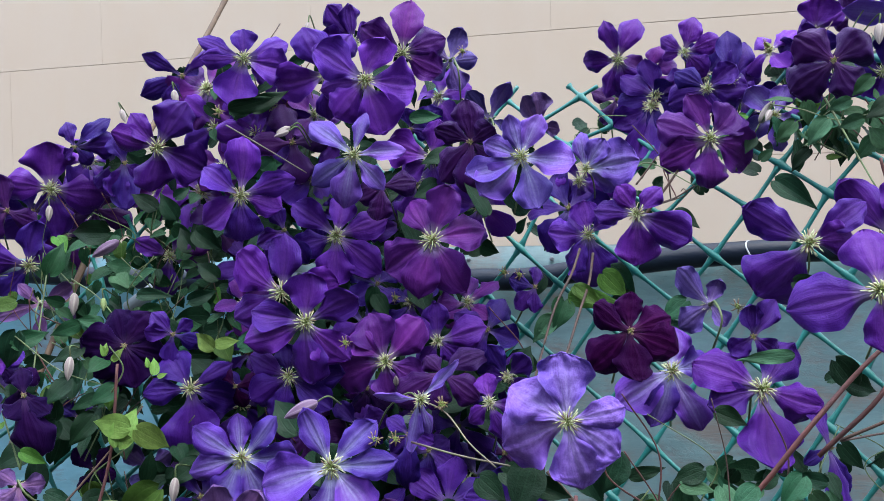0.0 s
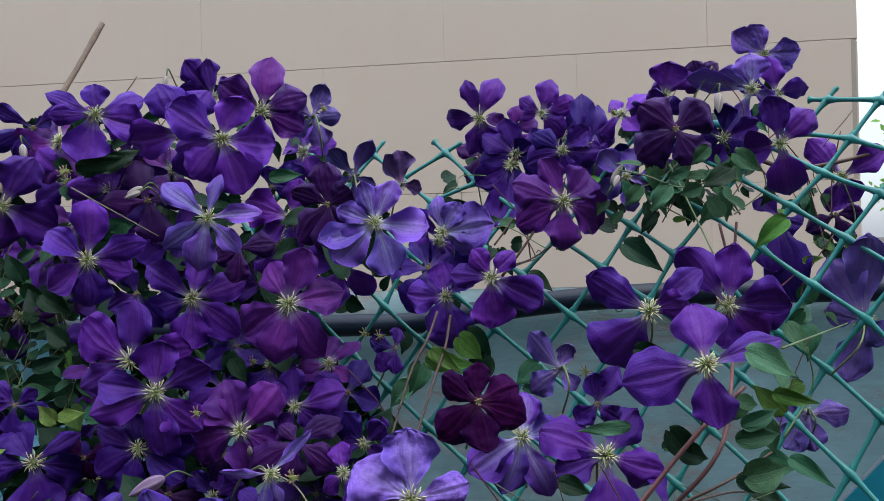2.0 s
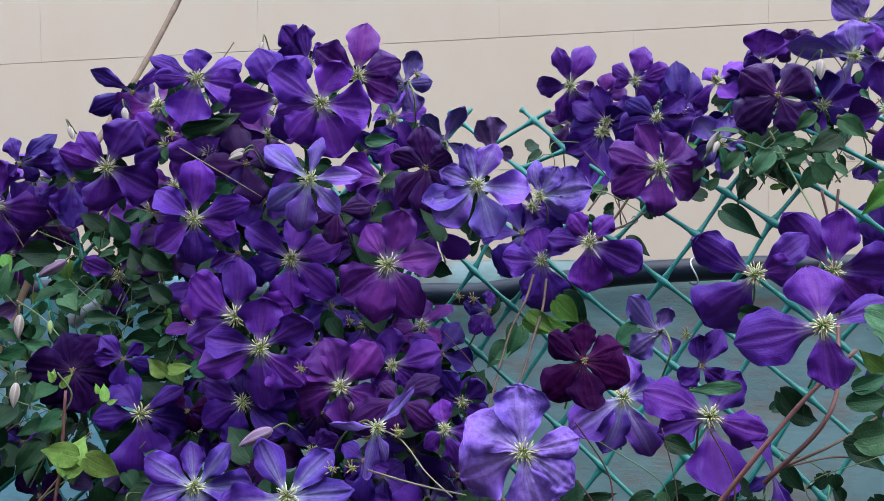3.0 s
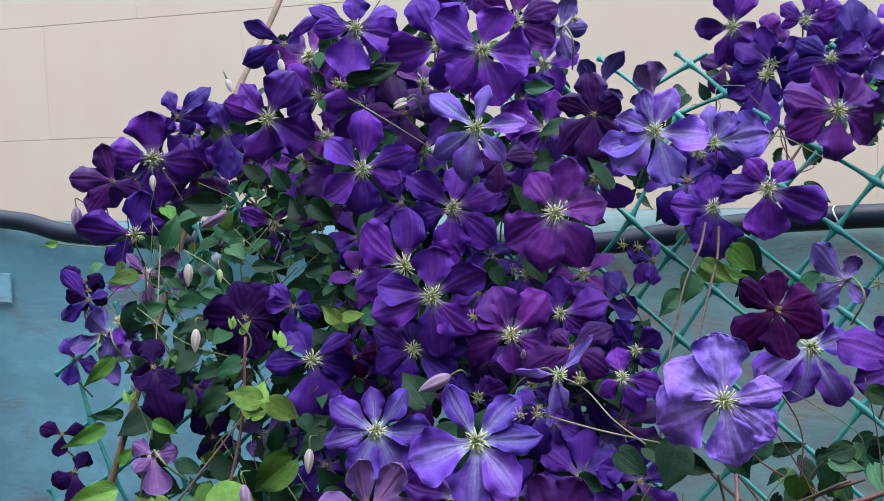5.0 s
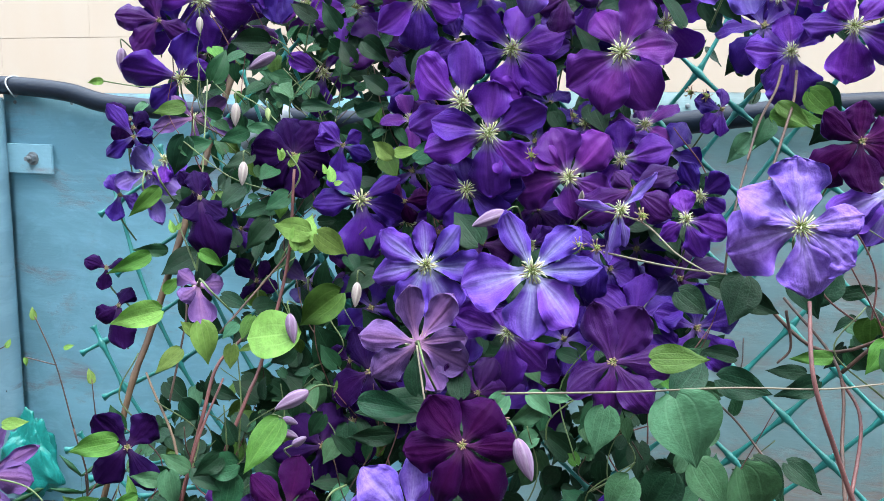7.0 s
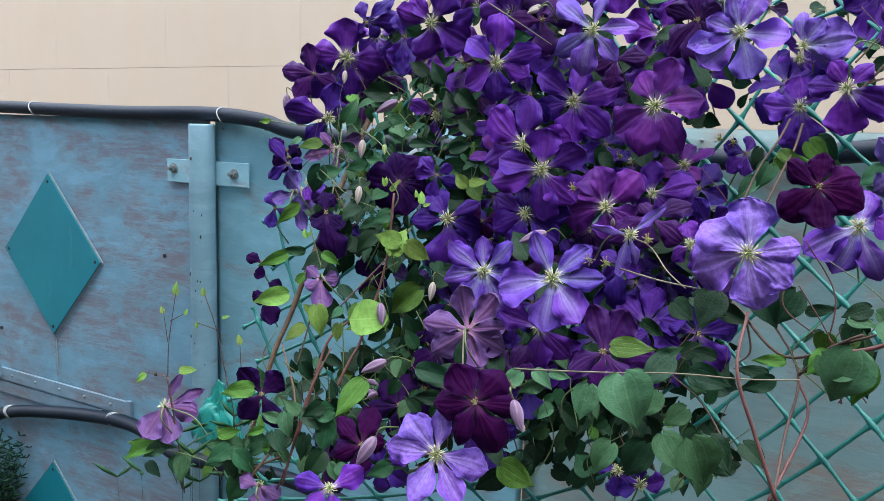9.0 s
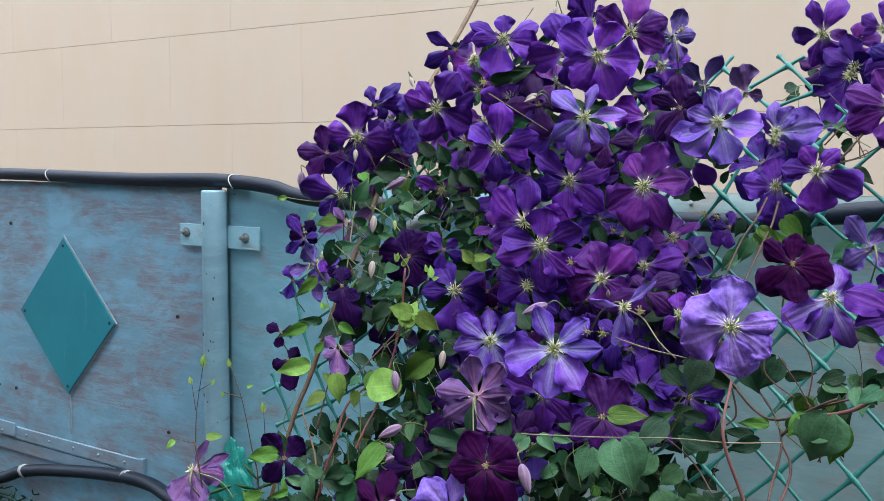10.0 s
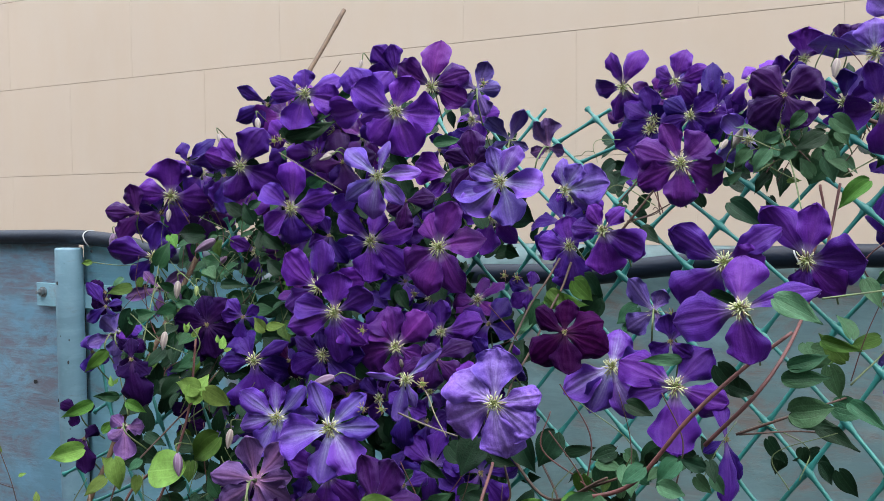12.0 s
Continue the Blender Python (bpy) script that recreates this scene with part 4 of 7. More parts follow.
# woody stems from the ground to the lower leaves
for kind, r, points in (
    ("cane", 0.0045, ((-0.10, 0.80, 0.0), (-0.14, 0.74, 0.5), (-0.20, 0.76, 0.95), (-0.26, 0.80, 1.22))),
    ("brown", 0.0032, ((0.05, 0.78, 0.0), (0.10, 0.66, 0.6), (0.13, 0.62, 1.1), (0.135, 0.61, 1.376))),
    ("brown", 0.0030, ((-0.05, 0.82, 0.0), (0.02, 0.70, 0.55), (0.06, 0.70, 1.0), (0.02, 0.70, 1.22))),
    ("red", 0.0030, ((-0.40, 0.86, 0.0), (-0.45, 0.80, 0.6), (-0.42, 0.78, 1.0), (-0.40, 0.80, 1.25))),
    ("brown", 0.0025, ((-0.42, 0.90, 0.0), (-0.50, 0.82, 0.5), (-0.52, 0.80, 0.9), (-0.505, 0.80, 1.15))),
    ("red", 0.0026, ((0.30, 0.86, 0.0), (0.32, 0.74, 0.6), (0.30, 0.70, 1.1), (0.26, 0.70, 1.37))),
):
    stem(kind, r, *points)

stem("red", 0.0019, (0.135, 0.608, 1.376), (0.112, 0.616, 1.435), (0.093, 0.623, 1.491), (0.101, 0.664, 1.538))
stem("brown", 0.0016, (0.135, 0.640, 1.363), (0.146, 0.688, 1.409), (0.160, 0.744, 1.463), (0.129, 0.800, 1.512))
stem("red", 0.0016, (0.132, 0.640, 1.362), (0.168, 0.709, 1.425), (0.160, 0.736, 1.456))
stem("brown", 0.0016, (0.160, 0.736, 1.462), (0.185, 0.720, 1.496), (0.222, 0.704, 1.518))
stem("red", 0.0022, (0.179, 0.696, 1.495), (0.234, 0.680, 1.520), (0.285, 0.664, 1.589), (0.331, 0.672, 1.634), (0.378, 0.680, 1.671))
stem("red", 0.0019, (0.302, 0.688, 1.559), (0.350, 0.672, 1.619), (0.393, 0.736, 1.668), (0.436, 0.824, 1.742), (0.454, 0.848, 1.811))
stem("brown", 0.0014, (0.334, 0.720, 1.563), (0.383, 0.720, 1.583), (0.443, 0.760, 1.595))
stem("brown", 0.0010, (0.337, 0.720, 1.563), (0.401, 0.760, 1.559), (0.442, 0.776, 1.551))
stem("red", 0.0020, (-0.440, 0.800, 1.290), (-0.421, 0.816, 1.372), (-0.413, 0.840, 1.417), (-0.393, 0.864, 1.441))
stem("red", 0.0019, (-0.394, 0.800, 1.344), (-0.377, 0.824, 1.394), (-0.369, 0.848, 1.422), (-0.349, 0.880, 1.516), (-0.344, 0.896, 1.614))
stem("brown", 0.0011, (-0.409, 0.840, 1.452), (-0.352, 0.896, 1.525), (-0.327, 0.920, 1.564))
stem("grey", 0.0010, (-0.036, 0.800, 1.550), (0.012, 0.760, 1.546), (0.054, 0.720, 1.547))
stem("grey", 0.0008, (-0.038, 0.840, 1.585), (-0.002, 0.800, 1.578), (0.021, 0.760, 1.557), (0.042, 0.720, 1.546))
stem("grey", 0.0008, (-0.128, 0.688, 1.450), (-0.038, 0.656, 1.465), (0.039, 0.632, 1.479), (0.100, 0.623, 1.483), (0.150, 0.640, 1.483))
stem("brown", 0.0017, (0.093, 0.784, 1.523), (0.147, 0.744, 1.478), (0.210, 0.704, 1.517))
stem("brown", 0.0012, (0.104, 0.720, 1.518), (0.110, 0.720, 1.487), (0.100, 0.720, 1.473))
stem("brown", 0.0014, (0.160, 0.905, 1.720), (0.151, 0.880, 1.691), (0.139, 0.860, 1.667), (0.118, 0.830, 1.621), (0.097, 0.800, 1.579), (0.090, 0.785, 1.52))
stem("brown", 0.0013, (0.146, 0.905, 1.725), (0.133, 0.880, 1.700), (0.113, 0.860, 1.668), (0.094, 0.830, 1.622), (0.077, 0.800, 1.574), (0.07, 0.79, 1.51))
stem("red", 0.0014, (0.432, 0.840, 1.810), (0.434, 0.832, 1.767), (0.406, 0.816, 1.697))
stem("green", 0.0005, (0.218, 1.000, 1.876), (0.202, 1.000, 1.877), (0.188, 1.000, 1.876), (0.183, 0.995, 1.869), (0.184, 0.990, 1.861), (0.187, 0.990, 1.854), (0.188, 1.000, 1.847))
stem("green", 0.0005, (0.184, 0.990, 1.861), (0.174, 0.985, 1.861), (0.167, 0.990, 1.856), (0.159, 1.000, 1.856), (0.157, 1.000, 1.850))
stem("brown", 0.0016, (0.221, 0.930, 1.759), (0.247, 0.930, 1.792), (0.276, 0.940, 1.830))
stem("brown", 0.0011, (0.217, 0.950, 1.794), (0.229, 0.955, 1.808), (0.242, 0.960, 1.824))
stem("brown", 0.0006, (0.224, 0.930, 1.766), (0.243, 0.925, 1.773), (0.259, 0.920, 1.778), (0.265, 0.920, 1.782), (0.261, 0.920, 1.787), (0.258, 0.920, 1.784))
stem("brown", 0.0010, (0.227, 0.930, 1.770), (0.253, 0.930, 1.777), (0.279, 0.940, 1.791))
stem("cane", 0.0016, (-0.449, 0.770, 1.273), (-0.483, 0.775, 1.255), (-0.515, 0.780, 1.233))
stem("green", 0.0008, (-0.636, 0.800, 1.245), (-0.604, 0.795, 1.245), (-0.568, 0.790, 1.241), (-0.542, 0.785, 1.226))
stem("green", 0.0009, (-0.639, 0.800, 1.308), (-0.594, 0.795, 1.301), (-0.568, 0.790, 1.280))
stem("brown", 0.0012, (-0.461, 0.770, 1.212), (-0.443, 0.770, 1.254), (-0.425, 0.770, 1.302))
stem("brown", 0.0025, (0.470, 0.880, 1.890), (0.526, 0.880, 1.869), (0.578, 0.880, 1.873), (0.641, 0.880, 1.887))
stem("grey", 0.0007, (-0.229, 0.920, 1.865), (-0.188, 0.920, 1.840), (-0.146, 0.936, 1.813))
stem("brown", 0.0007, (-0.636, 0.800, 1.352), (-0.633, 0.800, 1.403), (-0.620, 0.800, 1.476))
stem("brown", 0.0007, (-0.545, 0.800, 1.362), (-0.559, 0.800, 1.426), (-0.577, 0.800, 1.474))
stem("brown", 0.0006, (-0.635, 0.800, 1.402), (-0.641, 0.800, 1.445))
stem("brown", 0.0006, (-0.631, 0.800, 1.431), (-0.608, 0.800, 1.444))
stem("brown", 0.0006, (-0.637, 0.800, 1.352), (-0.673, 0.800, 1.355))
stem("brown", 0.0006, (-0.558, 0.800, 1.426), (-0.589, 0.800, 1.433))
stem("brown", 0.0006, (-0.522, 0.800, 1.373), (-0.524, 0.800, 1.413))
stem("brown", 0.0012, (-0.637, 0.800, 1.352), (-0.619, 0.800, 1.245), (-0.613, 0.800, 1.186))
stem("brown", 0.0009, (-0.545, 0.800, 1.362), (-0.534, 0.800, 1.298), (-0.557, 0.800, 1.204))
stem("red", 0.0014, (-0.441, 0.760, 1.240), (-0.419, 0.784, 1.349), (-0.399, 0.816, 1.413))
stem("cane", 0.0015, (-0.471, 0.736, 1.258), (-0.436, 0.784, 1.331), (-0.503, 0.880, 1.395))
stem("green", 0.0007, (0.340, 0.880, 1.870), (0.365, 0.864, 1.862), (0.391, 0.840, 1.848), (0.416, 0.816, 1.852))
stem("green", 0.0007, (0.362, 0.900, 1.849), (0.391, 0.890, 1.862), (0.427, 0.895, 1.892))
stem("green", 0.0010, (0.396, 0.880, 1.875), (0.405, 0.850, 1.830), (0.407, 0.800, 1.780))
stem("green", 0.0009, (0.399, 0.656, 1.705), (0.534, 0.784, 1.709))
stem("green", 0.0007, (0.191, 0.896, 1.791), (0.216, 0.896, 1.814), (0.260, 0.880, 1.789))
stem("green", 0.0007, (-0.452, 1.040, 1.697), (-0.409, 1.008, 1.678), (-0.374, 0.976, 1.654))
stem("green", 0.0007, (-0.483, 0.960, 1.638), (-0.427, 0.944, 1.601), (-0.363, 0.920, 1.586))
stem("grey", 0.0009, (-0.203, 0.752, 1.470), (-0.194, 0.720, 1.436), (-0.191, 0.720, 1.423))
stem("green", 0.0009, (-0.351, 0.896, 1.584), (-0.338, 0.896, 1.609), (-0.352, 0.896, 1.633))
stem("green", 0.0010, (-0.450, 0.896, 1.504), (-0.467, 0.912, 1.532), (-0.484, 0.928, 1.560))
stem("green", 0.0010, (-0.450, 0.896, 1.504), (-0.479, 1.040, 1.722))
stem("brown", 0.0012, (-0.480, 0.880, 1.359), (-0.472, 0.920, 1.449), (-0.486, 0.944, 1.481))
stem("brown", 0.0010, (0.099, 0.680, 1.384), (0.067, 0.720, 1.425), (0.027, 0.736, 1.453))

bloom(-0.232, 1.024, 1.956, 15, -2, "violet", (-108, 5.3, 1.4), (-15, 4.6, 1.2), (18, 5.1, 0.7), (90, 3.1, 1.1), (157, 5.0, 0.6), (178, 4.3, 0.75), leafy=6, broad=1.14)
bloom(-0.085, 0.986, 1.921, 13, 0, "violet", (-168, 4.4, 0.8), (-131, 4.7, 1.1), (-69, 5.7, 1.1), (-5, 5.3, 1.1), (74, 4.5, 0.9), (150, 5.9, 1.1), leafy=6, broad=1.14)
bloom(-0.043, 1.028, 1.960, 5, -11, "magenta", (-29, 4.6), (23, 4.8), (81, 5.5), (146, 5.0), leafy=6)
bloom(-0.133, 1.016, 1.934, 9, -10, "violet", (-164, 5.3), (-76, 4.5), (62, 4.9), (112, 5.2), leafy=6)
bloom(-0.106, 1.072, 1.984, 21, -20, "royal", (33, 2.8), (104, 4.1), (129, 4.8), (173, 4.0), leafy=6)
bloom(-0.343, 1.040, 1.855, 15, -10, "royal", (-92, 4.8, 1.1), (-26, 5.6, 1.1), (59, 5.6, 1.2), (128, 4.3, 0.7), (164, 4.7, 0.95), leafy=6, broad=1.14)
bloom(-0.524, 1.152, 1.813, 16, -6, "royal", (-87, 5.8, 1.1), (-11, 6.0, 1.2), (92, 5.5, 1.1), (169, 5.1), broad=1.14)
bloom(-0.568, 1.120, 1.784, 28, 2, "dark", (-131, 4.5), (-29, 3.3), (105, 4.3), (171, 4.5))
bloom(-0.541, 1.120, 1.712, 20, -4, "deep", (-134, 4.7), (30, 3.5), (87, 5.2), (166, 6.5))
bloom(-0.483, 1.136, 1.867, 7, -5, "deep", (-142, 1.9, 0.7), (-50, 2.5, 0.9), (4, 4.7, 1.2), (46, 4.9, 0.7), (116, 3.1, 0.8), leafy=6, broad=1.14)
bloom(-0.418, 1.136, 1.844, 18, 5, "deep", (-114, 4.1), (-89, 5.5), (-43, 2.2), (106, 3.5), leafy=6)
bloom(-0.219, 0.936, 1.790, 8, -1, "violet", (-146, 4.6, 0.85), (-90, 4.4, 1.1), (-17, 4.0, 0.8), (19, 5.4, 0.7), (80, 5.5, 0.9), (141, 4.3, 0.75), leafy=6, broad=1.14)
bloom(-0.094, 0.933, 1.831, 0, 0, "light", (-149, 4.9, 0.75, 0.4), (-104, 5.1, 0.85), (-48, 4.3, 0.75), (10, 4.9, 0.6, 0.5), (76, 4.2, 0.62, 0.5), (137, 5.4, 0.7, 0.4), leafy=4, broad=1.0)
bloom(-0.010, 1.000, 1.832, -2, 3, "royal", (-150, 3.9, 0.8), (-80, 4.4, 0.7), (78, 4.0, 0.9), (162, 4.9), leafy=6, broad=1.14)
bloom(0.034, 0.932, 1.843, -13, -4, "dark", (-137, 4.8, 1.2), (-96, 4.9, 1.1), (-45, 3.4, 1.1), (28, 2.7, 1.1), (93, 4.0, 1.2), (153, 3.6, 1.1), leafy=6, broad=1.00)
bloom(0.081, 0.856, 1.819, -7, 6, "light", (-156, 5.0, 0.8), (-135, 4.9, 1.2), (-67, 4.8, 1.2), (-9, 4.7, 1.2), (67, 4.1, 0.8, 0.5), (105, 3.7, 0.8, 0.6), (155, 3.5, 0.8), leafy=6, broad=1.05)
bloom(0.154, 0.904, 1.809, -17, -4, "light", (-27, 3.3, 0.9), (7, 4.8, 1.3), (60, 3.2, 0.8), (102, 3.4, 0.6), broad=1.14)
bloom(-0.121, 0.984, 1.743, -1, 5, "violet", (-163, 4.7), (-94, 5.0), (-37, 5.7), (19, 5.4), (76, 4.4), (136, 5.7), leafy=6)
bloom(-0.010, 0.924, 1.737, -12, 11, "magenta", (-153, 5.6), (-100, 5.6), (-54, 5.8), (16, 4.9), (71, 5.4), (121, 5.1), leafy=6, broad=1.10)
bloom(-0.356, 1.120, 1.720, 10, 6, "royal", (-98, 4.8, 0.85), (-15, 4.4, 1), (62, 5.0, 0.75), (154, 4.4, 0.85), leafy=6, broad=1.0)
bloom(0.158, 0.920, 1.740, -14, 6, "violet", (-177, 3.8, 1.1), (-121, 3.9, 0.8), (-81, 4.9, 1.4), (40, 3.3, 0.8), (100, 3.3, 1.2), broad=1.14)
bloom(0.201, 0.876, 1.761, -23, -2, "royal", (-95, 4.7, 1.2), (-29, 5.3, 1.1), (51, 3.0, 0.8), (126, 3.1, 0.9), (177, 4.1, 0.8), broad=1.14)
bloom(-0.144, 0.896, 1.654, -2, 6, "royal", (-159, 5.9, 0.85), (-92, 5.7, 1.1), (-50, 5.2, 1.1), (28, 5.4, 0.8), (88, 4.6, 1.1), (164, 5.3, 0.85), leafy=6, broad=1.14)
bloom(-0.173, 0.916, 1.685, 3, 2, "royal", (-148, 5.3), (7, 5.4), (81, 5.4), (151, 5.2), leafy=6)
bloom(-0.061, 0.896, 1.611, -9, 10, "magenta", (-167, 5.2, 1.1), (-86, 3.8, 0.9), (-26, 4.0), (45, 5.0, 0.95), (112, 4.8, 1.2), (142, 4.2, 0.8), leafy=6, broad=1.14)
bloom(-0.006, 0.918, 1.629, -9, 4, "royal", (-123, 3.2, 0.9), (-43, 2.7), (12, 4.6, 1.1), (95, 3.6, 1.1), (149, 3.3, 0.8), leafy=6, broad=1.14)
bloom(-0.002, 0.864, 1.602, -4, 16, "dark", (-157, 5.0), (-106, 3.3), (-31, 3.9), (37, 4.3), (132, 2.2), leafy=6)
bloom(-0.282, 0.944, 1.578, 7, 10, "deep", (-175, 4.6, 0.9), (-83, 6.0, 1.5), (-15, 4.7, 0.9), (33, 4.4, 0.8), (121, 4.2, 1.1), leafy=6, broad=0.95)
bloom(-0.166, 0.908, 1.595, 5, 11, "deep", (-159, 4.0), (-104, 4.3), (-39, 5.0), (-1, 5.2), (94, 3.1), (153, 4.3), leafy=6)
bloom(-0.202, 0.838, 1.527, 8, 13, "bluish", (-172, 4.6, 0.8), (-118, 4.6), (-62, 5.0, 1.1), (-8, 4.8, 0.9), (40, 4.4, 0.7, 0.5), (95, 3.8, 0.7), (148, 4.8, 0.8, 0.5), leafy=6, broad=1.14)
bloom(-0.103, 0.760, 1.538, 2, 18, "bluish", (-167, 5.5, 1.05), (-93, 5.4, 1.05), (-49, 5.2, 0.95), (2, 5.2, 0.78), (47, 4.9, 0.62, 0.7), (114, 5.0, 0.72, 0.6), leafy=6, broad=1.12)
bloom(0.099, 0.690, 1.591, -6, 12, "pale", (-160, 4.9, 1.2), (-83, 4.8, 1.1), (-30, 4.3), (12, 4.2, 0.7, 0.4), (90, 4.9, 1.25), (146, 4.7, 1.15), broad=1.22)
bloom(0.044, 0.832, 1.578, -17, 20, "royal", (-141, 2.6), (-67, 3.3), (-8, 3.5), (101, 2.7), leafy=6)
bloom(0.065, 0.870, 1.597, -19, 1, "deep", (-177, 2.3), (-34, 2.4), (40, 2.9), (121, 3.3), leafy=6)
bloom(0.164, 0.752, 1.656, 2, 12, "maroon", (-140, 4.1, 1.2), (-87, 3.9, 1.1), (-25, 4.3, 1.1), (18, 3.7, 1.1), (91, 3.0, 1.2), (155, 3.3, 1.1), broad=1.10)
bloom(0.212, 0.795, 1.612, -2, 23, "bluish", (-151, 5.2), (-109, 4.8), (-72, 5.1), (11, 3.4), (77, 3.9))
bloom(0.277, 0.745, 1.603, 4, 21, "royal", (-167, 4.3), (-92, 6.3), (-20, 4.7), (49, 4.8), (148, 5.3), broad=1.05)
bloom(0.327, 0.760, 1.730, -19, 6, "royal", (-128, 5.6, 1.3), (17, 3.2, 0.9), (39, 5.4, 0.62, 0.6), (152, 5.6, 0.75), broad=1.14)
bloom(0.329, 0.642, 1.696, -22, 15, "royal", (-168, 5.8, 1.2), (-82, 4.2, 1.1), (23, 5.6, 0.62, 0.6), (99, 4.6, 1.4), broad=0.90)
bloom(0.408, 0.772, 1.732, -33, 2, "royal", (-101, 3.6, 0.8), (-44, 4.1, 0.9), (4, 4.8, 1.2), (78, 5.1, 0.85), (126, 6.0, 0.8), broad=1.14)
bloom(0.290, 0.924, 1.840, 2, 4, "magenta", (-155, 4.8, 1.1), (-90, 4.6, 1.4), (-20, 4.8, 1.4), (45, 4.2, 1.1), (107, 4.7, 0.75), (158, 5.0, 1.1), broad=1.1)
bloom(0.400, 0.869, 1.911, -20, 3, "dark", (-145, 4.3, 0.95), (-60, 3.8, 1), (38, 3.7, 1), (140, 4.0, 1), broad=1.35)
bloom(0.221, 1.056, 1.953, -16, -15, "royal", (-177, 3.8, 0.85), (-113, 4.3, 0.62), (-67, 4.7, 1.2), (65, 4.4, 0.8), (105, 4.3, 0.62), broad=1.14)
bloom(0.288, 1.005, 1.950, -14, -8, "royal", (-172, 2.3, 0.6), (-47, 3.3, 1.1), (12, 3.7, 0.9), (72, 3.6, 1.2), (149, 2.8, 0.7), broad=1.14)
bloom(0.305, 0.976, 1.902, -17, 2, "deep", (-164, 3.9, 1.2), (-79, 2.5, 1.2), (-6, 3.8, 1.2), (41, 3.5), (144, 3.6, 1.1), broad=1.14)
bloom(0.334, 0.975, 1.908, -14, -6, "deep", (-113, 2.8, 1.1), (-34, 2.4, 0.9), (73, 4.2, 0.7), (94, 5.2, 0.75), broad=1.1)
bloom(0.257, 1.040, 1.892, -11, 6, "deep", (-143, 4.4), (-102, 7.2), (-73, 3.3), (48, 3.2))
bloom(0.485, 0.812, 1.888, -30, -9, "royal", (-174, 3.1, 1.1), (-80, 4.8, 1.1), (46, 3.7, 0.9), (96, 4.3, 0.8), broad=1.14)
bloom(0.546, 0.960, 2.010, -27, -10, "pale", (-34, 3.1), (2, 3.4), (107, 3.3), (144, 3.9))
bloom(0.500, 0.900, 1.958, -25, -10, "light", (-116, 5.1, 0.8), (-35, 2.5, 0.8), (92, 3.4, 1.4), (148, 3.6, 0.9), (165, 6.2, 0.7), broad=1.0)
bloom(0.447, 1.020, 1.974, -19, -14, "royal", (37, 3.6, 0.7), (83, 3.5, 1.2), (165, 1.6, 1.2), broad=1.2)
bloom(0.561, 0.800, 1.710, 150, 1, "backviolet", (-138, 2.6), (-78, 5.6), (12, 3.2), (66, 6.0), (92, 7.5))
bloom(0.545, 0.880, 1.602, 154, -26, "backviolet", (-96, 3.6), (-56, 4.2), (-2, 3.4), (165, 3.6))
bloom(0.600, 0.896, 1.860, -34, -3, "royal", (-110, 3.6), (-54, 2.8), (29, 4.5), (125, 4.8))
bloom(0.517, 0.880, 1.815, -34, 20, "deep", (-97, 5.4), (-78, 7.5), (-27, 2.3), (125, 2.9))
bloom(0.607, 0.920, 1.818, -38, 9, "dark", (-158, 3.2), (-69, 3.1), (13, 2.4))
bloom(0.273, 0.752, 1.649, -15, 3, "deep", (-133, 2.2), (-43, 2.2), (54, 3.3), (100, 2.5))
bloom(0.258, 0.824, 1.671, 176, -12, "backviolet", (-124, 2.2), (-35, 3.2), (45, 4.0), (108, 2.3))
bloom(0.325, 0.720, 1.557, -3, 29, "deep", (-152, 2.2), (-89, 5.5), (-77, 3.3), (100, 3.7), broad=0.50)
bloom(-0.179, 0.976, 1.751, 4, 11, "deep", (-159, 3.1), (-117, 3.5), (-66, 3.9), (116, 2.7), leafy=6)
bloom(-0.066, 0.968, 1.798, -8, 12, "dark", (-166, 2.9), (-95, 3.4), (12, 3.3), leafy=6)
bloom(-0.096, 0.934, 1.534, -7, 16, "deep", (-116, 2.7), (-36, 2.8), (29, 2.9), (131, 3.0), leafy=6)
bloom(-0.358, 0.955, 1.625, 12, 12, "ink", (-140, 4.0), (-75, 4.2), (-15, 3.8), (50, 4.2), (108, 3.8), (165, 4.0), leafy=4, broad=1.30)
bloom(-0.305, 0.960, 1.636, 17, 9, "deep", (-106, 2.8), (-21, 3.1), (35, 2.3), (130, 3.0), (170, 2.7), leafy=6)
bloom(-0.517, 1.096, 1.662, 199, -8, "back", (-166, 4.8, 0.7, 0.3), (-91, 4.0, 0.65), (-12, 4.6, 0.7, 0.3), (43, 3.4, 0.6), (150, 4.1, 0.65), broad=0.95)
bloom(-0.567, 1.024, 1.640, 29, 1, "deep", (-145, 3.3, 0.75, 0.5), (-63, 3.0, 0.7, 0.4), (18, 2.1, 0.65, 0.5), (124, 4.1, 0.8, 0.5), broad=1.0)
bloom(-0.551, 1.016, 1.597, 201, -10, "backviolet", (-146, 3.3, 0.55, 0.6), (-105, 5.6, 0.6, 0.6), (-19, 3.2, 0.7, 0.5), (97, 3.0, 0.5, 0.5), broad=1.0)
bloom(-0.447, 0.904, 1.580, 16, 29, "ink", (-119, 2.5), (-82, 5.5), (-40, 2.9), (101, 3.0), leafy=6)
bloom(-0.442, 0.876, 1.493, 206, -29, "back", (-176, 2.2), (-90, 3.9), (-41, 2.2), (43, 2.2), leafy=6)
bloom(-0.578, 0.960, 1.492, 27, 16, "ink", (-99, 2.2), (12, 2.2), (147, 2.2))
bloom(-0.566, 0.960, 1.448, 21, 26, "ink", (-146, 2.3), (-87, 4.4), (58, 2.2))
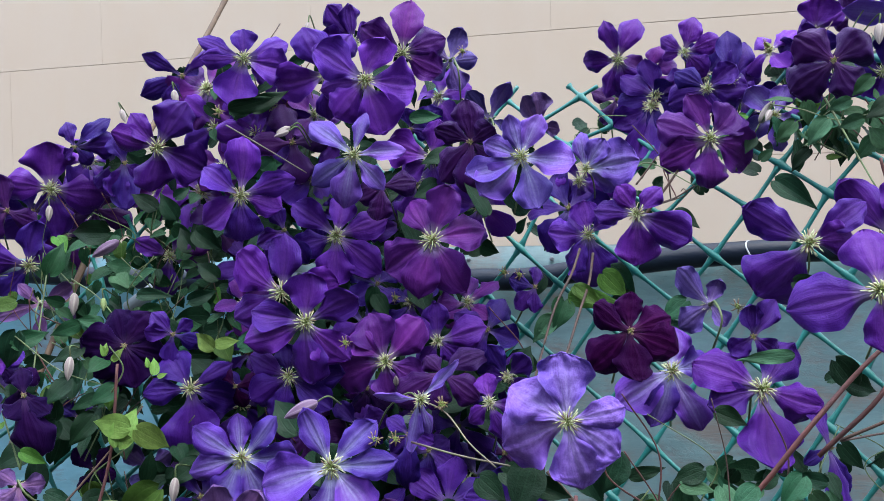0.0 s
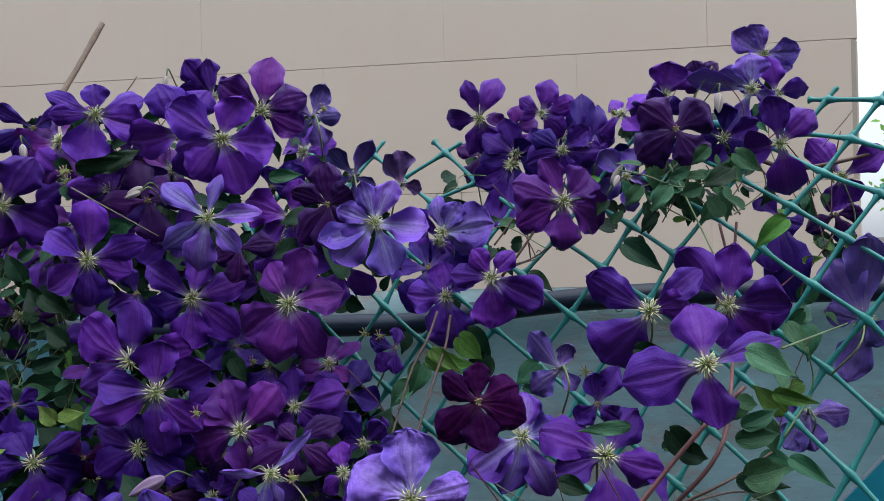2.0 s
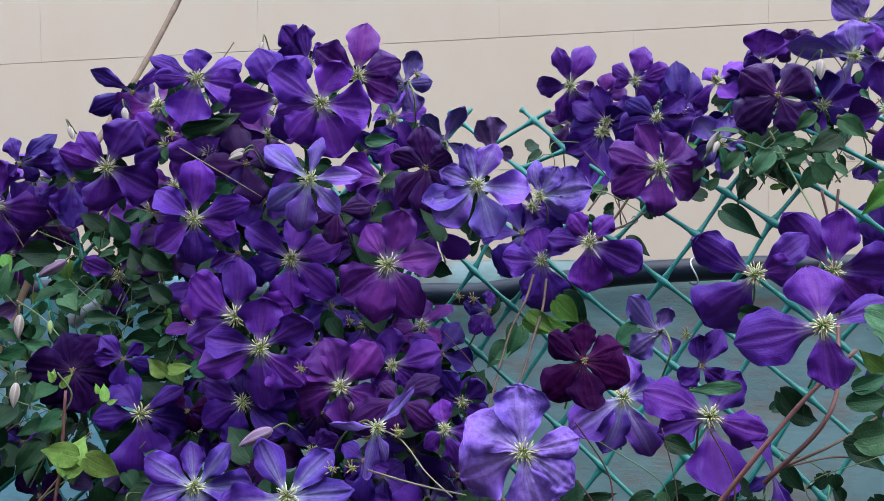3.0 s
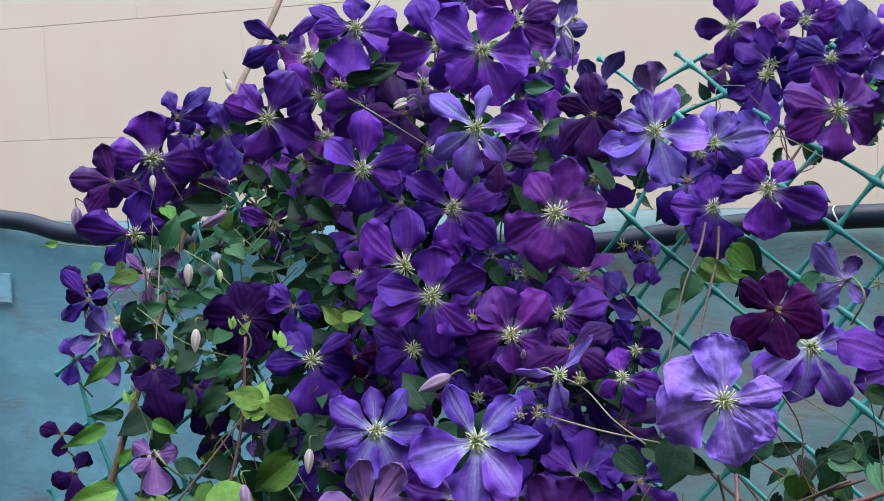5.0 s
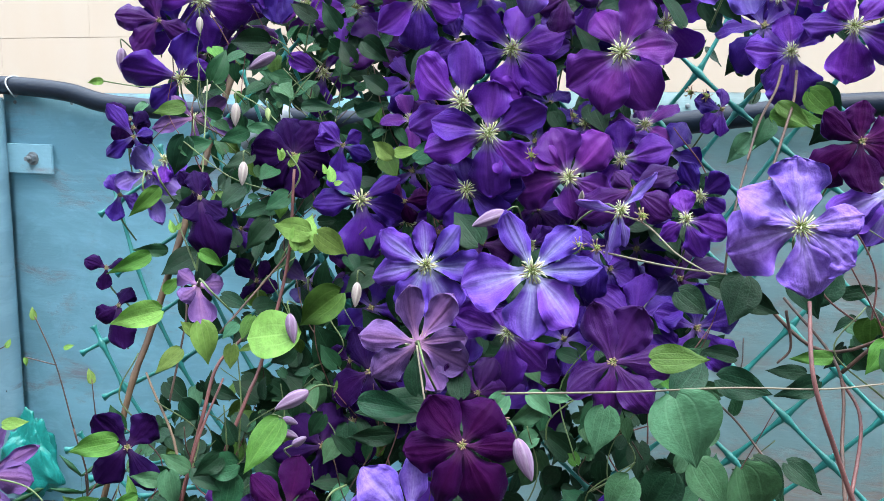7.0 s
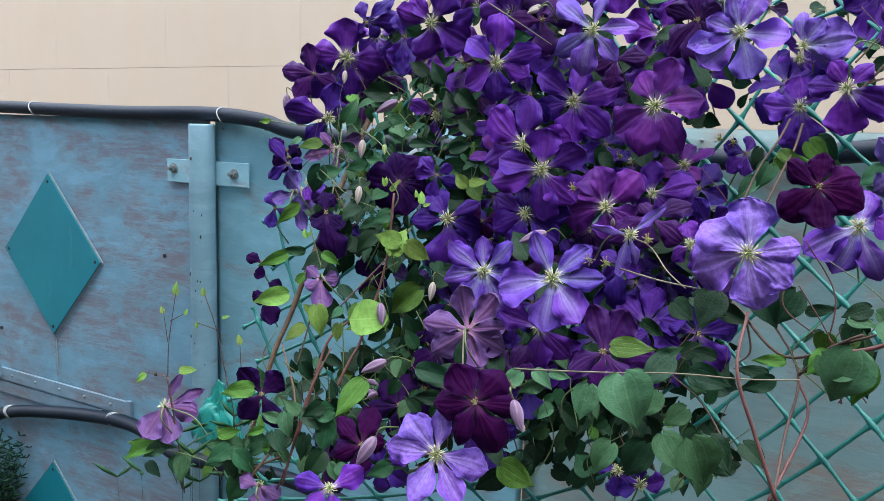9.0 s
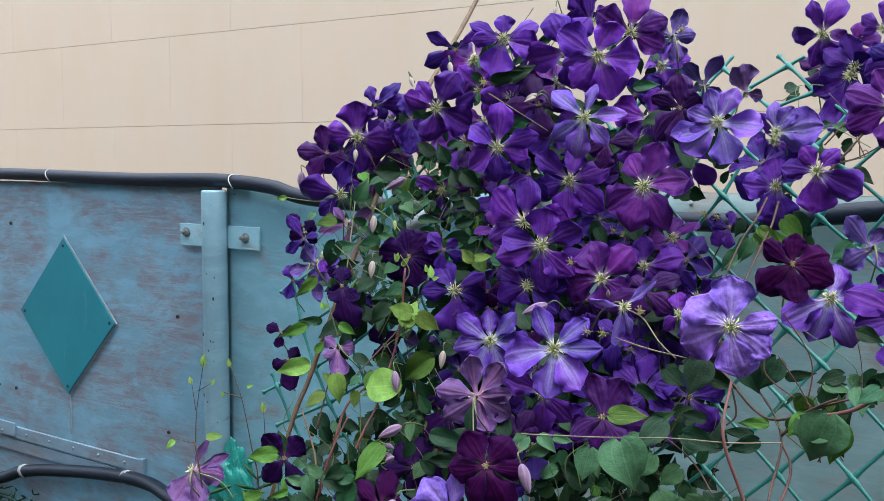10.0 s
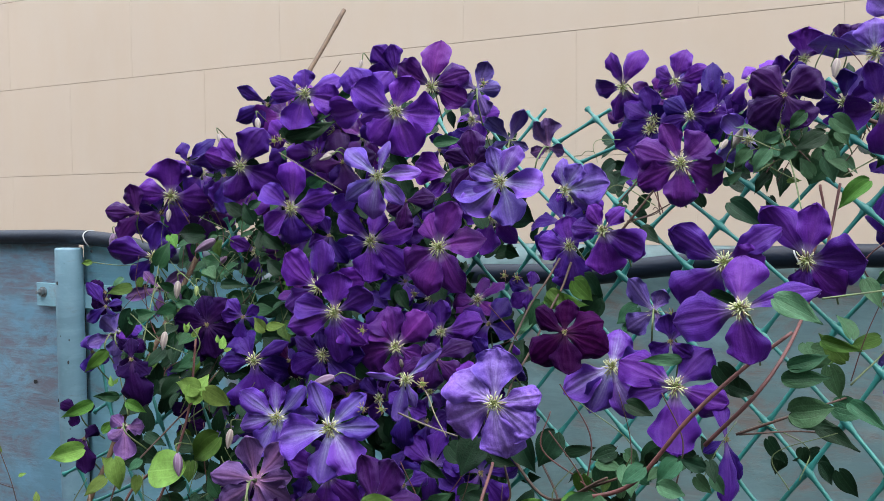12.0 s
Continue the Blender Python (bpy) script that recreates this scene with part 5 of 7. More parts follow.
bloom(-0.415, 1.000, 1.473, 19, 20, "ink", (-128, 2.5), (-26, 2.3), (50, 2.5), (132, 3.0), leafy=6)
bloom(-0.358, 1.024, 1.469, 193, -26, "backviolet", (-100, 3.2), (-58, 2.7), (36, 3.3), (149, 2.5), leafy=6)
bloom(-0.204, 0.775, 1.466, 187, -14, "back", (-152, 4.4), (-108, 4.2), (-40, 4.5), (14, 4.7), (75, 4.6), (128, 4.8), (172, 4.0, 0.8), leafy=6, broad=1.05)
bloom(-0.036, 0.712, 1.472, -9, 20, "dark", (-152, 4.0, 0.85), (-98, 4.6, 0.75), (-50, 4.4, 0.9), (6, 4.6), (60, 4.4, 1.1), (112, 4.5, 1.1), leafy=4, broad=1.02)
bloom(-0.158, 0.640, 1.424, 0, 24, "maroon", (-168, 4.0), (-112, 4.2, 0.75), (-62, 4.6, 1.15), (-4, 4.1, 0.75), (58, 3.7, 1.15), (128, 3.9, 1.2), leafy=6, broad=1.06)
bloom(-0.148, 0.772, 1.422, 0, 13, "dark", (-149, 2.8), (6, 2.3), (69, 3.0), (139, 3.4), leafy=6)
bloom(-0.122, 0.800, 1.471, 4, 25, "royal", (-88, 4.8), (-43, 4.2), (125, 2.3), (161, 4.6), leafy=6)
bloom(0.031, 0.912, 1.483, 164, -22, "backviolet", (-122, 3.4), (-89, 3.7), (58, 3.4), (135, 2.8), leafy=6)
bloom(-0.021, 0.896, 1.511, -5, 18, "deep", (-123, 3.2), (-71, 3.8), (29, 2.5), (133, 3.7), leafy=6)
bloom(-0.492, 0.800, 1.345, 24, 14, "ink", (-131, 3.8, 1.1), (-64, 4.4, 0.9), (40, 3.3, 1.1), (124, 3.9, 1.1), broad=1.0)
bloom(-0.199, 0.640, 1.362, 10, 20, "pale", (172, 4.6), (128, 4.6, 1.1), (78, 4.4, 0.7, 0.3), (-12, 5.0), (-62, 5.0, 0.9), (-112, 4.8, 0.9), broad=1.0)
bloom(-0.310, 0.704, 1.334, 21, 25, "maroon", (-153, 2.9), (-87, 3.1), (4, 2.4), (70, 4.1), (139, 3.7), broad=1.00)
bloom(-0.642, 0.800, 1.309, 211, -20, "back", (-167, 4.1, 1), (-103, 4.6, 1), (-52, 4.4, 0.95), (112, 4.4, 0.42, 0.8), (161, 5.0, 0.4, 0.9), broad=1.1)
bloom(-0.307, 0.608, 1.320, 23, 30, "violet", (-145, 3.0), (-76, 2.5), (27, 3.6), (160, 3.4))
bloom(0.010, 0.704, 1.333, 6, 23, "deep", (-159, 2.3), (5, 2.2), (100, 2.2))
bloom(-0.016, 0.720, 1.338, 4, 39, "deep", (-99, 2.2), (-45, 2.2), (163, 2.2))
bloom(-0.337, 1.130, 1.957, 12, -6, "deep", (-158, 5.2, 0.7, 0.5), (-124, 4.1, 0.8), (30, 2.0, 0.7), (42, 5.2, 0.5, 0.6), (149, 5.0, 0.6, 0.7), leafy=3)
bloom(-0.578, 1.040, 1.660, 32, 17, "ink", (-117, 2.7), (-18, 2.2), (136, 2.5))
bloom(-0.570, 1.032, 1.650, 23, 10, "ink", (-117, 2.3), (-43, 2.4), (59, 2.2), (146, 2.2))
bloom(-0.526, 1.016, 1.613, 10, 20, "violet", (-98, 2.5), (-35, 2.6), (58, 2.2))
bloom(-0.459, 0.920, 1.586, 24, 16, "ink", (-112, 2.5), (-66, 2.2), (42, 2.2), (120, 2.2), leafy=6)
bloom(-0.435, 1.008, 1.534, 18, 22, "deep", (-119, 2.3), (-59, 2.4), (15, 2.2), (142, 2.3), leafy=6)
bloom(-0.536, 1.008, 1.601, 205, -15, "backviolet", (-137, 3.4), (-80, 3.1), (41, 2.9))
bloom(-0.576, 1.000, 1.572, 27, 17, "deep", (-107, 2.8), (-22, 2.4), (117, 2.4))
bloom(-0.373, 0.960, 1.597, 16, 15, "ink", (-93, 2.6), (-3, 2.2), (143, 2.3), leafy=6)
bloom(0.015, 1.064, 1.957, 190, 3, "backviolet", (-110, 3.4), (-40, 3.0), (35, 3.9, 1.15), (110, 3.8, 1.15), (175, 3.0), leafy=2)
bloom(0.063, 1.060, 1.883, 184, 12, "backviolet", (-159, 2.5, 0.6), (-94, 2.9, 0.5), (-19, 2.6, 0.6), (51, 4.2, 0.75), (111, 4.4, 0.8), leafy=2, broad=1.1)
bloom(0.120, 1.030, 1.870, 170, 2, "back", (-167, 2.2, 0.8), (-20, 2.4, 0.8), (53, 3.5, 0.7), (79, 3.6, 1.3), broad=1.1)
bloom(0.103, 0.960, 1.681, 5, 17, "deep", (-134, 2.9), (-94, 2.5), (72, 2.2), (163, 2.6))
bloom(-0.018, 0.880, 1.519, 0, 27, "deep", (-91, 2.9), (-28, 2.6), (169, 3.6), leafy=6)
bloom(-0.036, 0.848, 1.545, -1, 21, "deep", (-142, 2.2), (-92, 4.5), (-22, 2.2), (144, 2.4), leafy=6)
bloom(0.023, 0.896, 1.482, 166, -20, "backviolet", (-119, 2.6), (30, 2.2), (176, 2.4), leafy=6)
bloom(-0.022, 0.784, 1.469, -9, 20, "deep", (-142, 2.7), (-73, 2.2), (28, 2.4), (156, 3.5), leafy=6)
bloom(-0.156, 0.816, 1.468, -2, 22, "deep", (-90, 2.7), (0, 2.2), (136, 2.3), leafy=6)
bloom(-0.474, 0.760, 1.235, 204, -29, "back", (-146, 2.7), (-84, 2.9), (20, 2.4))
bloom(-0.035, 1.040, 1.871, 0, -6, "deep", (-136, 2.8), (-20, 2.2), (30, 3.9), (97, 2.2), leafy=6)
bloom(-0.088, 0.960, 1.570, 8, 26, "ink", (-103, 3.3), (-40, 3.2), (177, 2.5), leafy=6)
bloom(-0.153, 1.040, 1.770, 5, 10, "deep", (-91, 2.8), (13, 2.8), (172, 2.7), leafy=6)
bloom(-0.443, 1.160, 1.846, 16, 2, "deep", (-116, 3.4), (-71, 4.1), (99, 3.9), leafy=6)
bloom(-0.236, 0.960, 1.576, 1, 10, "maroon", (-72, 2.2), (13, 2.7), (135, 2.8), leafy=6)
bloom(-0.284, 0.880, 1.415, 6, 28, "ink", (-100, 3.0), (0, 2.2), (146, 2.2), leafy=6)
bloom(-0.025, 0.800, 1.590, 30, -6, "light", (38, 4.9, 0.42, 0.7), (172, 4.0, 0.38, 0.7), (-104, 4.4, 0.62), (-70, 3.4, 0.5, 0.6))
bloom(0.001, 0.830, 1.480, -10, 22, "deep", (-150, 4.2), (-95, 4.6), (-35, 4.0), (25, 4.2), (85, 4.0), (145, 4.3), leafy=4)
bloom(0.059, 0.830, 1.474, 6, 18, "deep", (-120, 4.2), (-55, 4.4), (20, 4.0), (90, 3.6), (160, 4.0), leafy=4)
# blackish fill flowers: shade low in the mass put into their petals
bloom(-0.255, 0.830, 1.420, -4, 20, "ink", (-150, 4.0), (-90, 4.2), (-20, 4.0), (55, 4.0), (120, 4.2), leafy=6, fine=False)
bloom(-0.085, 0.850, 1.405, 6, 22, "ink", (-140, 4.0), (-70, 4.2), (0, 4.0), (75, 4.0), (150, 4.2), leafy=6, fine=False)
# flowers deeper in the mass; brighter kinds above, darker below imitate light and shade
bloom(-0.206, 1.062, 1.907, 22, -17, "violet", (-22, 4.9), (46, 4.2), (99, 5.3), (163, 5.2), (-143, 5.5), (-79, 4.6), leafy=6, fine=False)
bloom(-0.291, 1.121, 1.889, -8, -12, "violet", (-48, 4.8), (35, 4.2), (130, 4.9), (-151, 4.5), leafy=6, fine=False)
bloom(-0.178, 1.031, 1.856, 19, 7, "dark", (106, 4.7), (-175, 4.2), (-76, 4.5), (6, 4.3), leafy=6, fine=False)
bloom(-0.320, 1.142, 1.802, 23, 22, "violet", (-4, 5.4), (70, 5.5), (123, 4.8), (-175, 5.3), (-116, 5.4), (-49, 5.4), leafy=6, fine=False)
bloom(-0.077, 0.998, 1.685, 20, 36, "deep", (-153, 3.6), (-88, 2.9), (-43, 2.9), (36, 3.0), (85, 3.3), (155, 3.0), leafy=6, fine=False)
bloom(0.015, 0.917, 1.536, -28, 1, "deep", (-109, 4.1), (-42, 3.9), (25, 4.1), (105, 4.0), (168, 4.1), leafy=6, fine=False)
bloom(-0.267, 0.930, 1.462, -16, 4, "deep", (-5, 3.7), (67, 3.9), (139, 4.2), (-145, 4.4), (-68, 4.4), leafy=6, fine=False)
bloom(0.029, 0.986, 1.662, -23, 39, "magenta", (-35, 3.2), (54, 3.8), (111, 3.9), (-169, 3.7), (-97, 3.6), leafy=6, fine=False)
bloom(-0.063, 0.858, 1.450, -25, 45, "deep", (24, 4.0), (86, 3.8), (157, 3.5), (-120, 3.9), (-59, 3.8), leafy=6, fine=False)
bloom(-0.149, 0.957, 1.531, 14, 24, "dark", (65, 4.1), (151, 3.7), (-122, 3.9), (-17, 3.7), leafy=6, fine=False)
bloom(0.001, 1.111, 1.919, -29, 17, "violet", (-119, 4.0), (-56, 3.9), (18, 3.8), (94, 4.6), (157, 3.7), leafy=6, fine=False)
bloom(-0.037, 0.989, 1.663, -12, 34, "deep", (-130, 3.4), (-84, 3.6), (-21, 3.6), (42, 3.4), (108, 3.4), (155, 4.0), leafy=6, fine=False)
bloom(-0.286, 0.991, 1.493, 32, 9, "dark", (-143, 4.2), (-89, 4.1), (-39, 3.6), (32, 3.8), (80, 3.9), (142, 4.0), leafy=6, fine=False)
bloom(-0.527, 1.193, 1.747, 25, 7, "magenta", (30, 4.1), (121, 3.7), (-153, 4.0), (-63, 4.6), leafy=6, fine=False)
bloom(0.047, 1.002, 1.775, 2, -7, "violet", (91, 4.6), (164, 4.1), (-113, 4.7), (-45, 4.2), (29, 4.4), leafy=6, fine=False)
bloom(0.066, 0.934, 1.500, -30, 33, "dark", (111, 4.5), (171, 4.2), (-109, 3.9), (-36, 3.7), (40, 4.3), leafy=6, fine=False)
bloom(-0.046, 1.038, 1.755, 21, 22, "deep", (88, 3.8), (137, 4.3), (-166, 3.8), (-96, 4.0), (-29, 4.0), (20, 3.7), leafy=6, fine=False)
bloom(-0.235, 0.981, 1.550, 23, 10, "deep", (-178, 4.8), (-116, 4.4), (-49, 3.8), (12, 4.3), (71, 3.8), (116, 4.4), leafy=6, fine=False)
bloom(-0.154, 1.058, 1.892, 12, 26, "magenta", (4, 3.7), (82, 3.5), (140, 4.0), (-129, 3.8), (-63, 4.0), leafy=6, fine=False)
bloom(-0.283, 1.115, 1.834, 19, 14, "magenta", (-63, 4.1), (8, 4.3), (67, 3.9), (153, 3.9), (-139, 3.4), leafy=6, fine=False)
bloom(-0.231, 1.014, 1.605, -16, 21, "deep", (-142, 4.5), (-77, 3.8), (5, 4.4), (74, 3.5), (144, 4.3), leafy=6, fine=False)
bloom(0.049, 0.954, 1.635, 3, 15, "deep", (145, 3.6), (-119, 3.9), (-23, 3.3), (54, 3.8), leafy=6, fine=False)
bloom(-0.227, 1.062, 1.873, 20, -10, "violet", (110, 4.5), (178, 4.4), (-130, 4.9), (-69, 5.3), (3, 4.9), (45, 4.7), leafy=6, fine=False)
bloom(-0.239, 1.058, 1.708, 22, 22, "deep", (-57, 3.8), (-6, 3.5), (58, 4.2), (111, 4.2), (-170, 3.7), (-117, 3.6), leafy=6, fine=False)
bloom(-0.033, 0.966, 1.537, -33, 42, "deep", (-20, 3.1), (67, 3.1), (161, 3.0), (-100, 3.6), leafy=6, fine=False)
bloom(-0.385, 1.168, 1.810, 8, 4, "magenta", (68, 5.5), (134, 5.1), (-168, 4.5), (-107, 4.6), (-51, 4.6), (16, 4.9), leafy=6, fine=False)
bloom(-0.032, 0.920, 1.468, 2, 15, "deep", (-126, 4.6), (-39, 4.2), (59, 4.2), (132, 4.1), leafy=6, fine=False)
bloom(-0.156, 1.046, 1.814, 20, 6, "violet", (136, 5.2), (-138, 4.3), (-57, 4.6), (43, 4.3), leafy=6, fine=False)
bloom(0.145, 0.970, 1.768, -21, 34, "deep", (-115, 4.4), (-63, 4.2), (0, 4.6), (56, 4.3), (119, 4.8), (177, 4.5), leafy=6, fine=False)
bloom(-0.485, 1.183, 1.851, 23, 26, "violet", (161, 4.9), (-123, 4.1), (-51, 5.1), (18, 4.8), (99, 4.4), leafy=6, fine=False)
bloom(-0.577, 1.206, 1.786, 39, -13, "deep", (-65, 5.3), (-4, 5.8), (42, 6.0), (108, 4.7), (170, 5.1), (-137, 5.4), leafy=6, fine=False)
bloom(-0.482, 1.198, 1.786, 4, 17, "dark", (58, 4.6), (129, 4.7), (-162, 5.2), (-98, 4.9), (-23, 4.5), leafy=6, fine=False)
bloom(-0.098, 0.979, 1.572, -27, 39, "deep", (7, 4.7), (105, 4.9), (-171, 4.7), (-68, 4.2), leafy=6, fine=False)
bloom(0.006, 0.932, 1.460, 19, 44, "deep", (129, 3.3), (-137, 2.9), (-51, 2.9), (37, 3.3), leafy=6, fine=False)
bloom(-0.197, 0.987, 1.538, -8, 17, "dark", (-64, 3.1), (15, 3.3), (94, 3.5), (149, 4.1), (-132, 3.3), leafy=6, fine=False)
bloom(-0.303, 1.129, 1.938, -10, 18, "magenta", (-106, 5.3), (-50, 5.1), (7, 4.7), (74, 5.5), (141, 5.5), (-168, 5.4), leafy=6, fine=False)
bloom(0.159, 0.971, 1.801, -44, -12, "violet", (-103, 3.5), (-29, 3.9), (34, 3.4), (110, 3.8), (-166, 4.3), leafy=6, fine=False)
bloom(-0.029, 1.027, 1.803, -17, 25, "violet", (-172, 4.0), (-96, 4.0), (-38, 4.8), (49, 4.7), (118, 4.2), leafy=6, fine=False)
bloom(-0.094, 0.986, 1.643, 25, 24, "deep", (-29, 3.2), (43, 4.0), (130, 4.0), (-154, 3.5), (-99, 3.4), leafy=6, fine=False)
bloom(0.064, 0.936, 1.579, -37, 0, "deep", (60, 3.4), (144, 3.3), (-150, 3.3), (-82, 3.6), (-8, 3.3), leafy=6, fine=False)
bloom(-0.143, 0.878, 1.483, -26, 33, "deep", (-157, 3.6), (-83, 4.2), (-24, 3.7), (23, 3.5), (86, 3.7), (141, 3.7), leafy=6, fine=False)
bloom(-0.276, 1.063, 1.751, 33, 18, "dark", (-53, 3.6), (18, 4.0), (117, 3.6), (-149, 4.2), leafy=6, fine=False)
bloom(-0.235, 1.007, 1.664, 30, 29, "magenta", (-99, 3.4), (-33, 3.0), (37, 3.2), (103, 2.9), (180, 2.9), leafy=6, fine=False)
bloom(0.262, 1.040, 1.905, -10, 4, "deep", (-160, 4.0), (-98, 4.2), (-35, 4.0), (30, 4.2), (95, 4.0), (150, 4.2), fine=False)
bloom(0.318, 1.030, 1.926, -18, 0, "deep", (-150, 3.8), (-85, 4.0), (-20, 4.0), (45, 3.8), (110, 4.0), fine=False)
bloom(0.352, 0.995, 1.893, -12, 6, "deep", (-140, 3.6), (-70, 3.8), (0, 3.8), (70, 3.6), (150, 3.8), fine=False)
bloom(0.379, 0.980, 1.943, -36, 22, "violet", (126, 3.0), (-144, 2.9), (-52, 2.8), (47, 3.4), leafy=6, fine=False)
bloom(0.372, 0.955, 1.868, -1, 2, "light", (-13, 3.4), (64, 3.1), (133, 3.7), (-147, 3.6), (-74, 3.6), leafy=6, fine=False)
bloom(0.472, 0.909, 1.907, -43, -11, "deep", (13, 3.5), (81, 3.3), (141, 3.4), (-172, 2.9), (-109, 2.8), (-44, 2.8), leafy=6, fine=False)
bloom(0.229, 1.110, 1.911, 6, 17, "dark", (-29, 3.1), (68, 3.4), (158, 2.9), (-115, 3.4), leafy=6, fine=False)
bloom(0.264, 1.073, 1.940, -3, -7, "magenta", (-105, 3.2), (-43, 3.4), (16, 3.3), (77, 2.9), (143, 3.1), (-152, 2.8), leafy=6, fine=False)
bloom(0.497, 1.040, 1.995, -22, -8, "dark", (-124, 1.7, 1), (32, 2.8, 0.8), (101, 2.2, 1.1), broad=1.1)
bloom(0.539, 0.925, 1.957, -19, -13, "violet", (160, 3.9), (-125, 3.6), (-60, 3.5), (15, 3.3), (91, 3.7), leafy=6, fine=False)
bloom(0.411, 0.963, 1.942, -35, -20, "deep", (14, 3.1), (79, 2.7), (158, 2.8), (-143, 2.8), (-59, 3.0), leafy=6, fine=False)
bloom(0.411, 0.964, 1.892, -40, -19, "violet", (105, 2.9), (173, 2.9), (-100, 3.5), (-43, 3.3), (32, 3.4), leafy=6, fine=False)
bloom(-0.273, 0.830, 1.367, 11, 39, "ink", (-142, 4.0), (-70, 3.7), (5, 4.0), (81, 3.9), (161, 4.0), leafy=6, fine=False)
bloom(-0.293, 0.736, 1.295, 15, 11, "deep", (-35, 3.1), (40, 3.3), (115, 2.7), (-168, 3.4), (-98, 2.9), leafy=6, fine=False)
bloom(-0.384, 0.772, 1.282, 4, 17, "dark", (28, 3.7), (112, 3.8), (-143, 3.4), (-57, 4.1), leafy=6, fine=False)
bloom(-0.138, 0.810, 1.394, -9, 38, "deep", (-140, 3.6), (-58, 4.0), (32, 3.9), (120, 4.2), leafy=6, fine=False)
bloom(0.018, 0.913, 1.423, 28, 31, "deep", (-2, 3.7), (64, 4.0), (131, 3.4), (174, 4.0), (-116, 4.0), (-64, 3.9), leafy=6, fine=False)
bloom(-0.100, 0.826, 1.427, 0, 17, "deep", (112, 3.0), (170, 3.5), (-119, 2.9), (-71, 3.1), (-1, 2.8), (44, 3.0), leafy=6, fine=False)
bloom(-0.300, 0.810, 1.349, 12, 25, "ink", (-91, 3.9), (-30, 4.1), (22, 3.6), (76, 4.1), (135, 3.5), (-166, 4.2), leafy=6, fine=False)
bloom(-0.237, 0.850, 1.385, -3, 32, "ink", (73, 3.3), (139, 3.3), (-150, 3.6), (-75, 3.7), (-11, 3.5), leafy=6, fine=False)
bloom(-0.202, 0.838, 1.402, 31, 24, "deep", (-110, 3.3), (-15, 3.5), (68, 3.8), (170, 3.4), leafy=6, fine=False)
bloom(-0.180, 0.792, 1.325, -12, 12, "deep", (-143, 3.2), (-46, 3.0), (43, 3.6), (141, 3.6), leafy=6, fine=False)

leaf(-0.453, 0.800, 1.484, 20, 16, -168, 4.9, 0.55, "lime")
leaf(-0.328, 0.824, 1.459, 0, 35, -173, 4.9, 1.1, "lime")
leaf(-0.324, 0.864, 1.553, -6, 15, 170, 3.9, 0.6, "lime")
leaf(-0.313, 0.864, 1.551, 26, 0, -36, 3.9, 0.62, "lime")
leaf(-0.333, 0.864, 1.536, 15, 21, 68, 4.2, 0.6, "lime")
leaf(-0.321, 0.864, 1.542, -5, 12, -161, 2.3, 0.5, "lime")
leaf(-0.420, 0.816, 1.467, 27, 19, -81, 4.0, 0.6, "lime")
leaf(-0.429, 0.824, 1.456, 28, 9, 136, 1.8, 0.6, "lime")
leaf(-0.392, 0.824, 1.444, 8, 9, -95, 2.4, 0.6, "lime")
leaf(-0.387, 0.824, 1.466, 17, 37, -134, 2.0, 0.6, "green")
leaf(-0.450, 0.840, 1.434, 24, 33, -139, 3.4, 0.5, "lime")
leaf(-0.330, 0.760, 1.393, 10, 36, -123, 5.6, 0.55, "fresh")
leaf(-0.290, 0.848, 1.494, -4, 12, -142, 5.6, 0.62, "fresh")
leaf(-0.195, 0.760, 1.414, 10, 35, -175, 6.5, 0.5, "dark")
leaf(-0.221, 0.744, 1.390, 3, 14, -173, 4.6, 0.4, "dark")
leaf(-0.335, 0.840, 1.437, 5, 13, -149, 2.7, 0.8, "dark")
leaf(-0.008, 0.603, 1.479, -4, 24, -70, 4.9, 0.95, "mid")
leaf(-0.022, 0.624, 1.501, -6, 35, 5, 4.2, 0.45, "fresh")
leaf(0.058, 0.656, 1.406, 13, 11, -70, 5.0, 0.85, "mid")
leaf(0.030, 0.680, 1.399, -4, 26, -56, 4.1, 0.7, "mid")
leaf(0.055, 0.720, 1.458, -18, 20, -10, 4.2, 0.6, "dark")
leaf(0.022, 0.672, 1.446, 16, 10, -127, 3.3, 0.7, "mid")
leaf(-0.047, 0.672, 1.445, 9, 10, -102, 3.7, 0.7, "mid")
leaf(0.031, 0.704, 1.475, 4, 36, -129, 4.4, 0.6, "dark")
leaf(0.107, 0.720, 1.367, -15, 10, 173, 3.6, 0.6, "dark")
leaf(-0.022, 0.688, 1.380, -11, 29, -115, 3.7, 0.75, "mid")
leaf(0.013, 0.696, 1.382, -16, 12, -116, 4.5, 0.8, "dark")
leaf(0.078, 0.760, 1.465, -2, 37, 162, 3.2, 0.5, "dark")
leaf(0.051, 0.720, 1.417, -3, 21, -136, 3.0, 0.7, "mid")
leaf(0.198, 0.672, 1.506, -5, 6, -106, 5.5, 0.9, "mid")
leaf(0.173, 0.688, 1.496, -6, 9, -43, 3.8, 0.7, "mid")
leaf(0.180, 0.704, 1.496, -5, 37, -126, 3.0, 0.6, "fresh")
leaf(0.183, 0.680, 1.482, -25, 24, 26, 3.5, 0.6, "mid")
leaf(0.163, 0.760, 1.524, -3, 6, 12, 3.5, 0.4, "dark")
leaf(0.199, 0.720, 1.528, -18, 37, -6, 2.9, 0.5, "mid")
leaf(0.210, 0.688, 1.494, 7, 7, -94, 4.6, 0.6, "fresh")
leaf(0.073, 0.736, 1.541, 5, 34, -113, 4.4, 0.8, "dark")
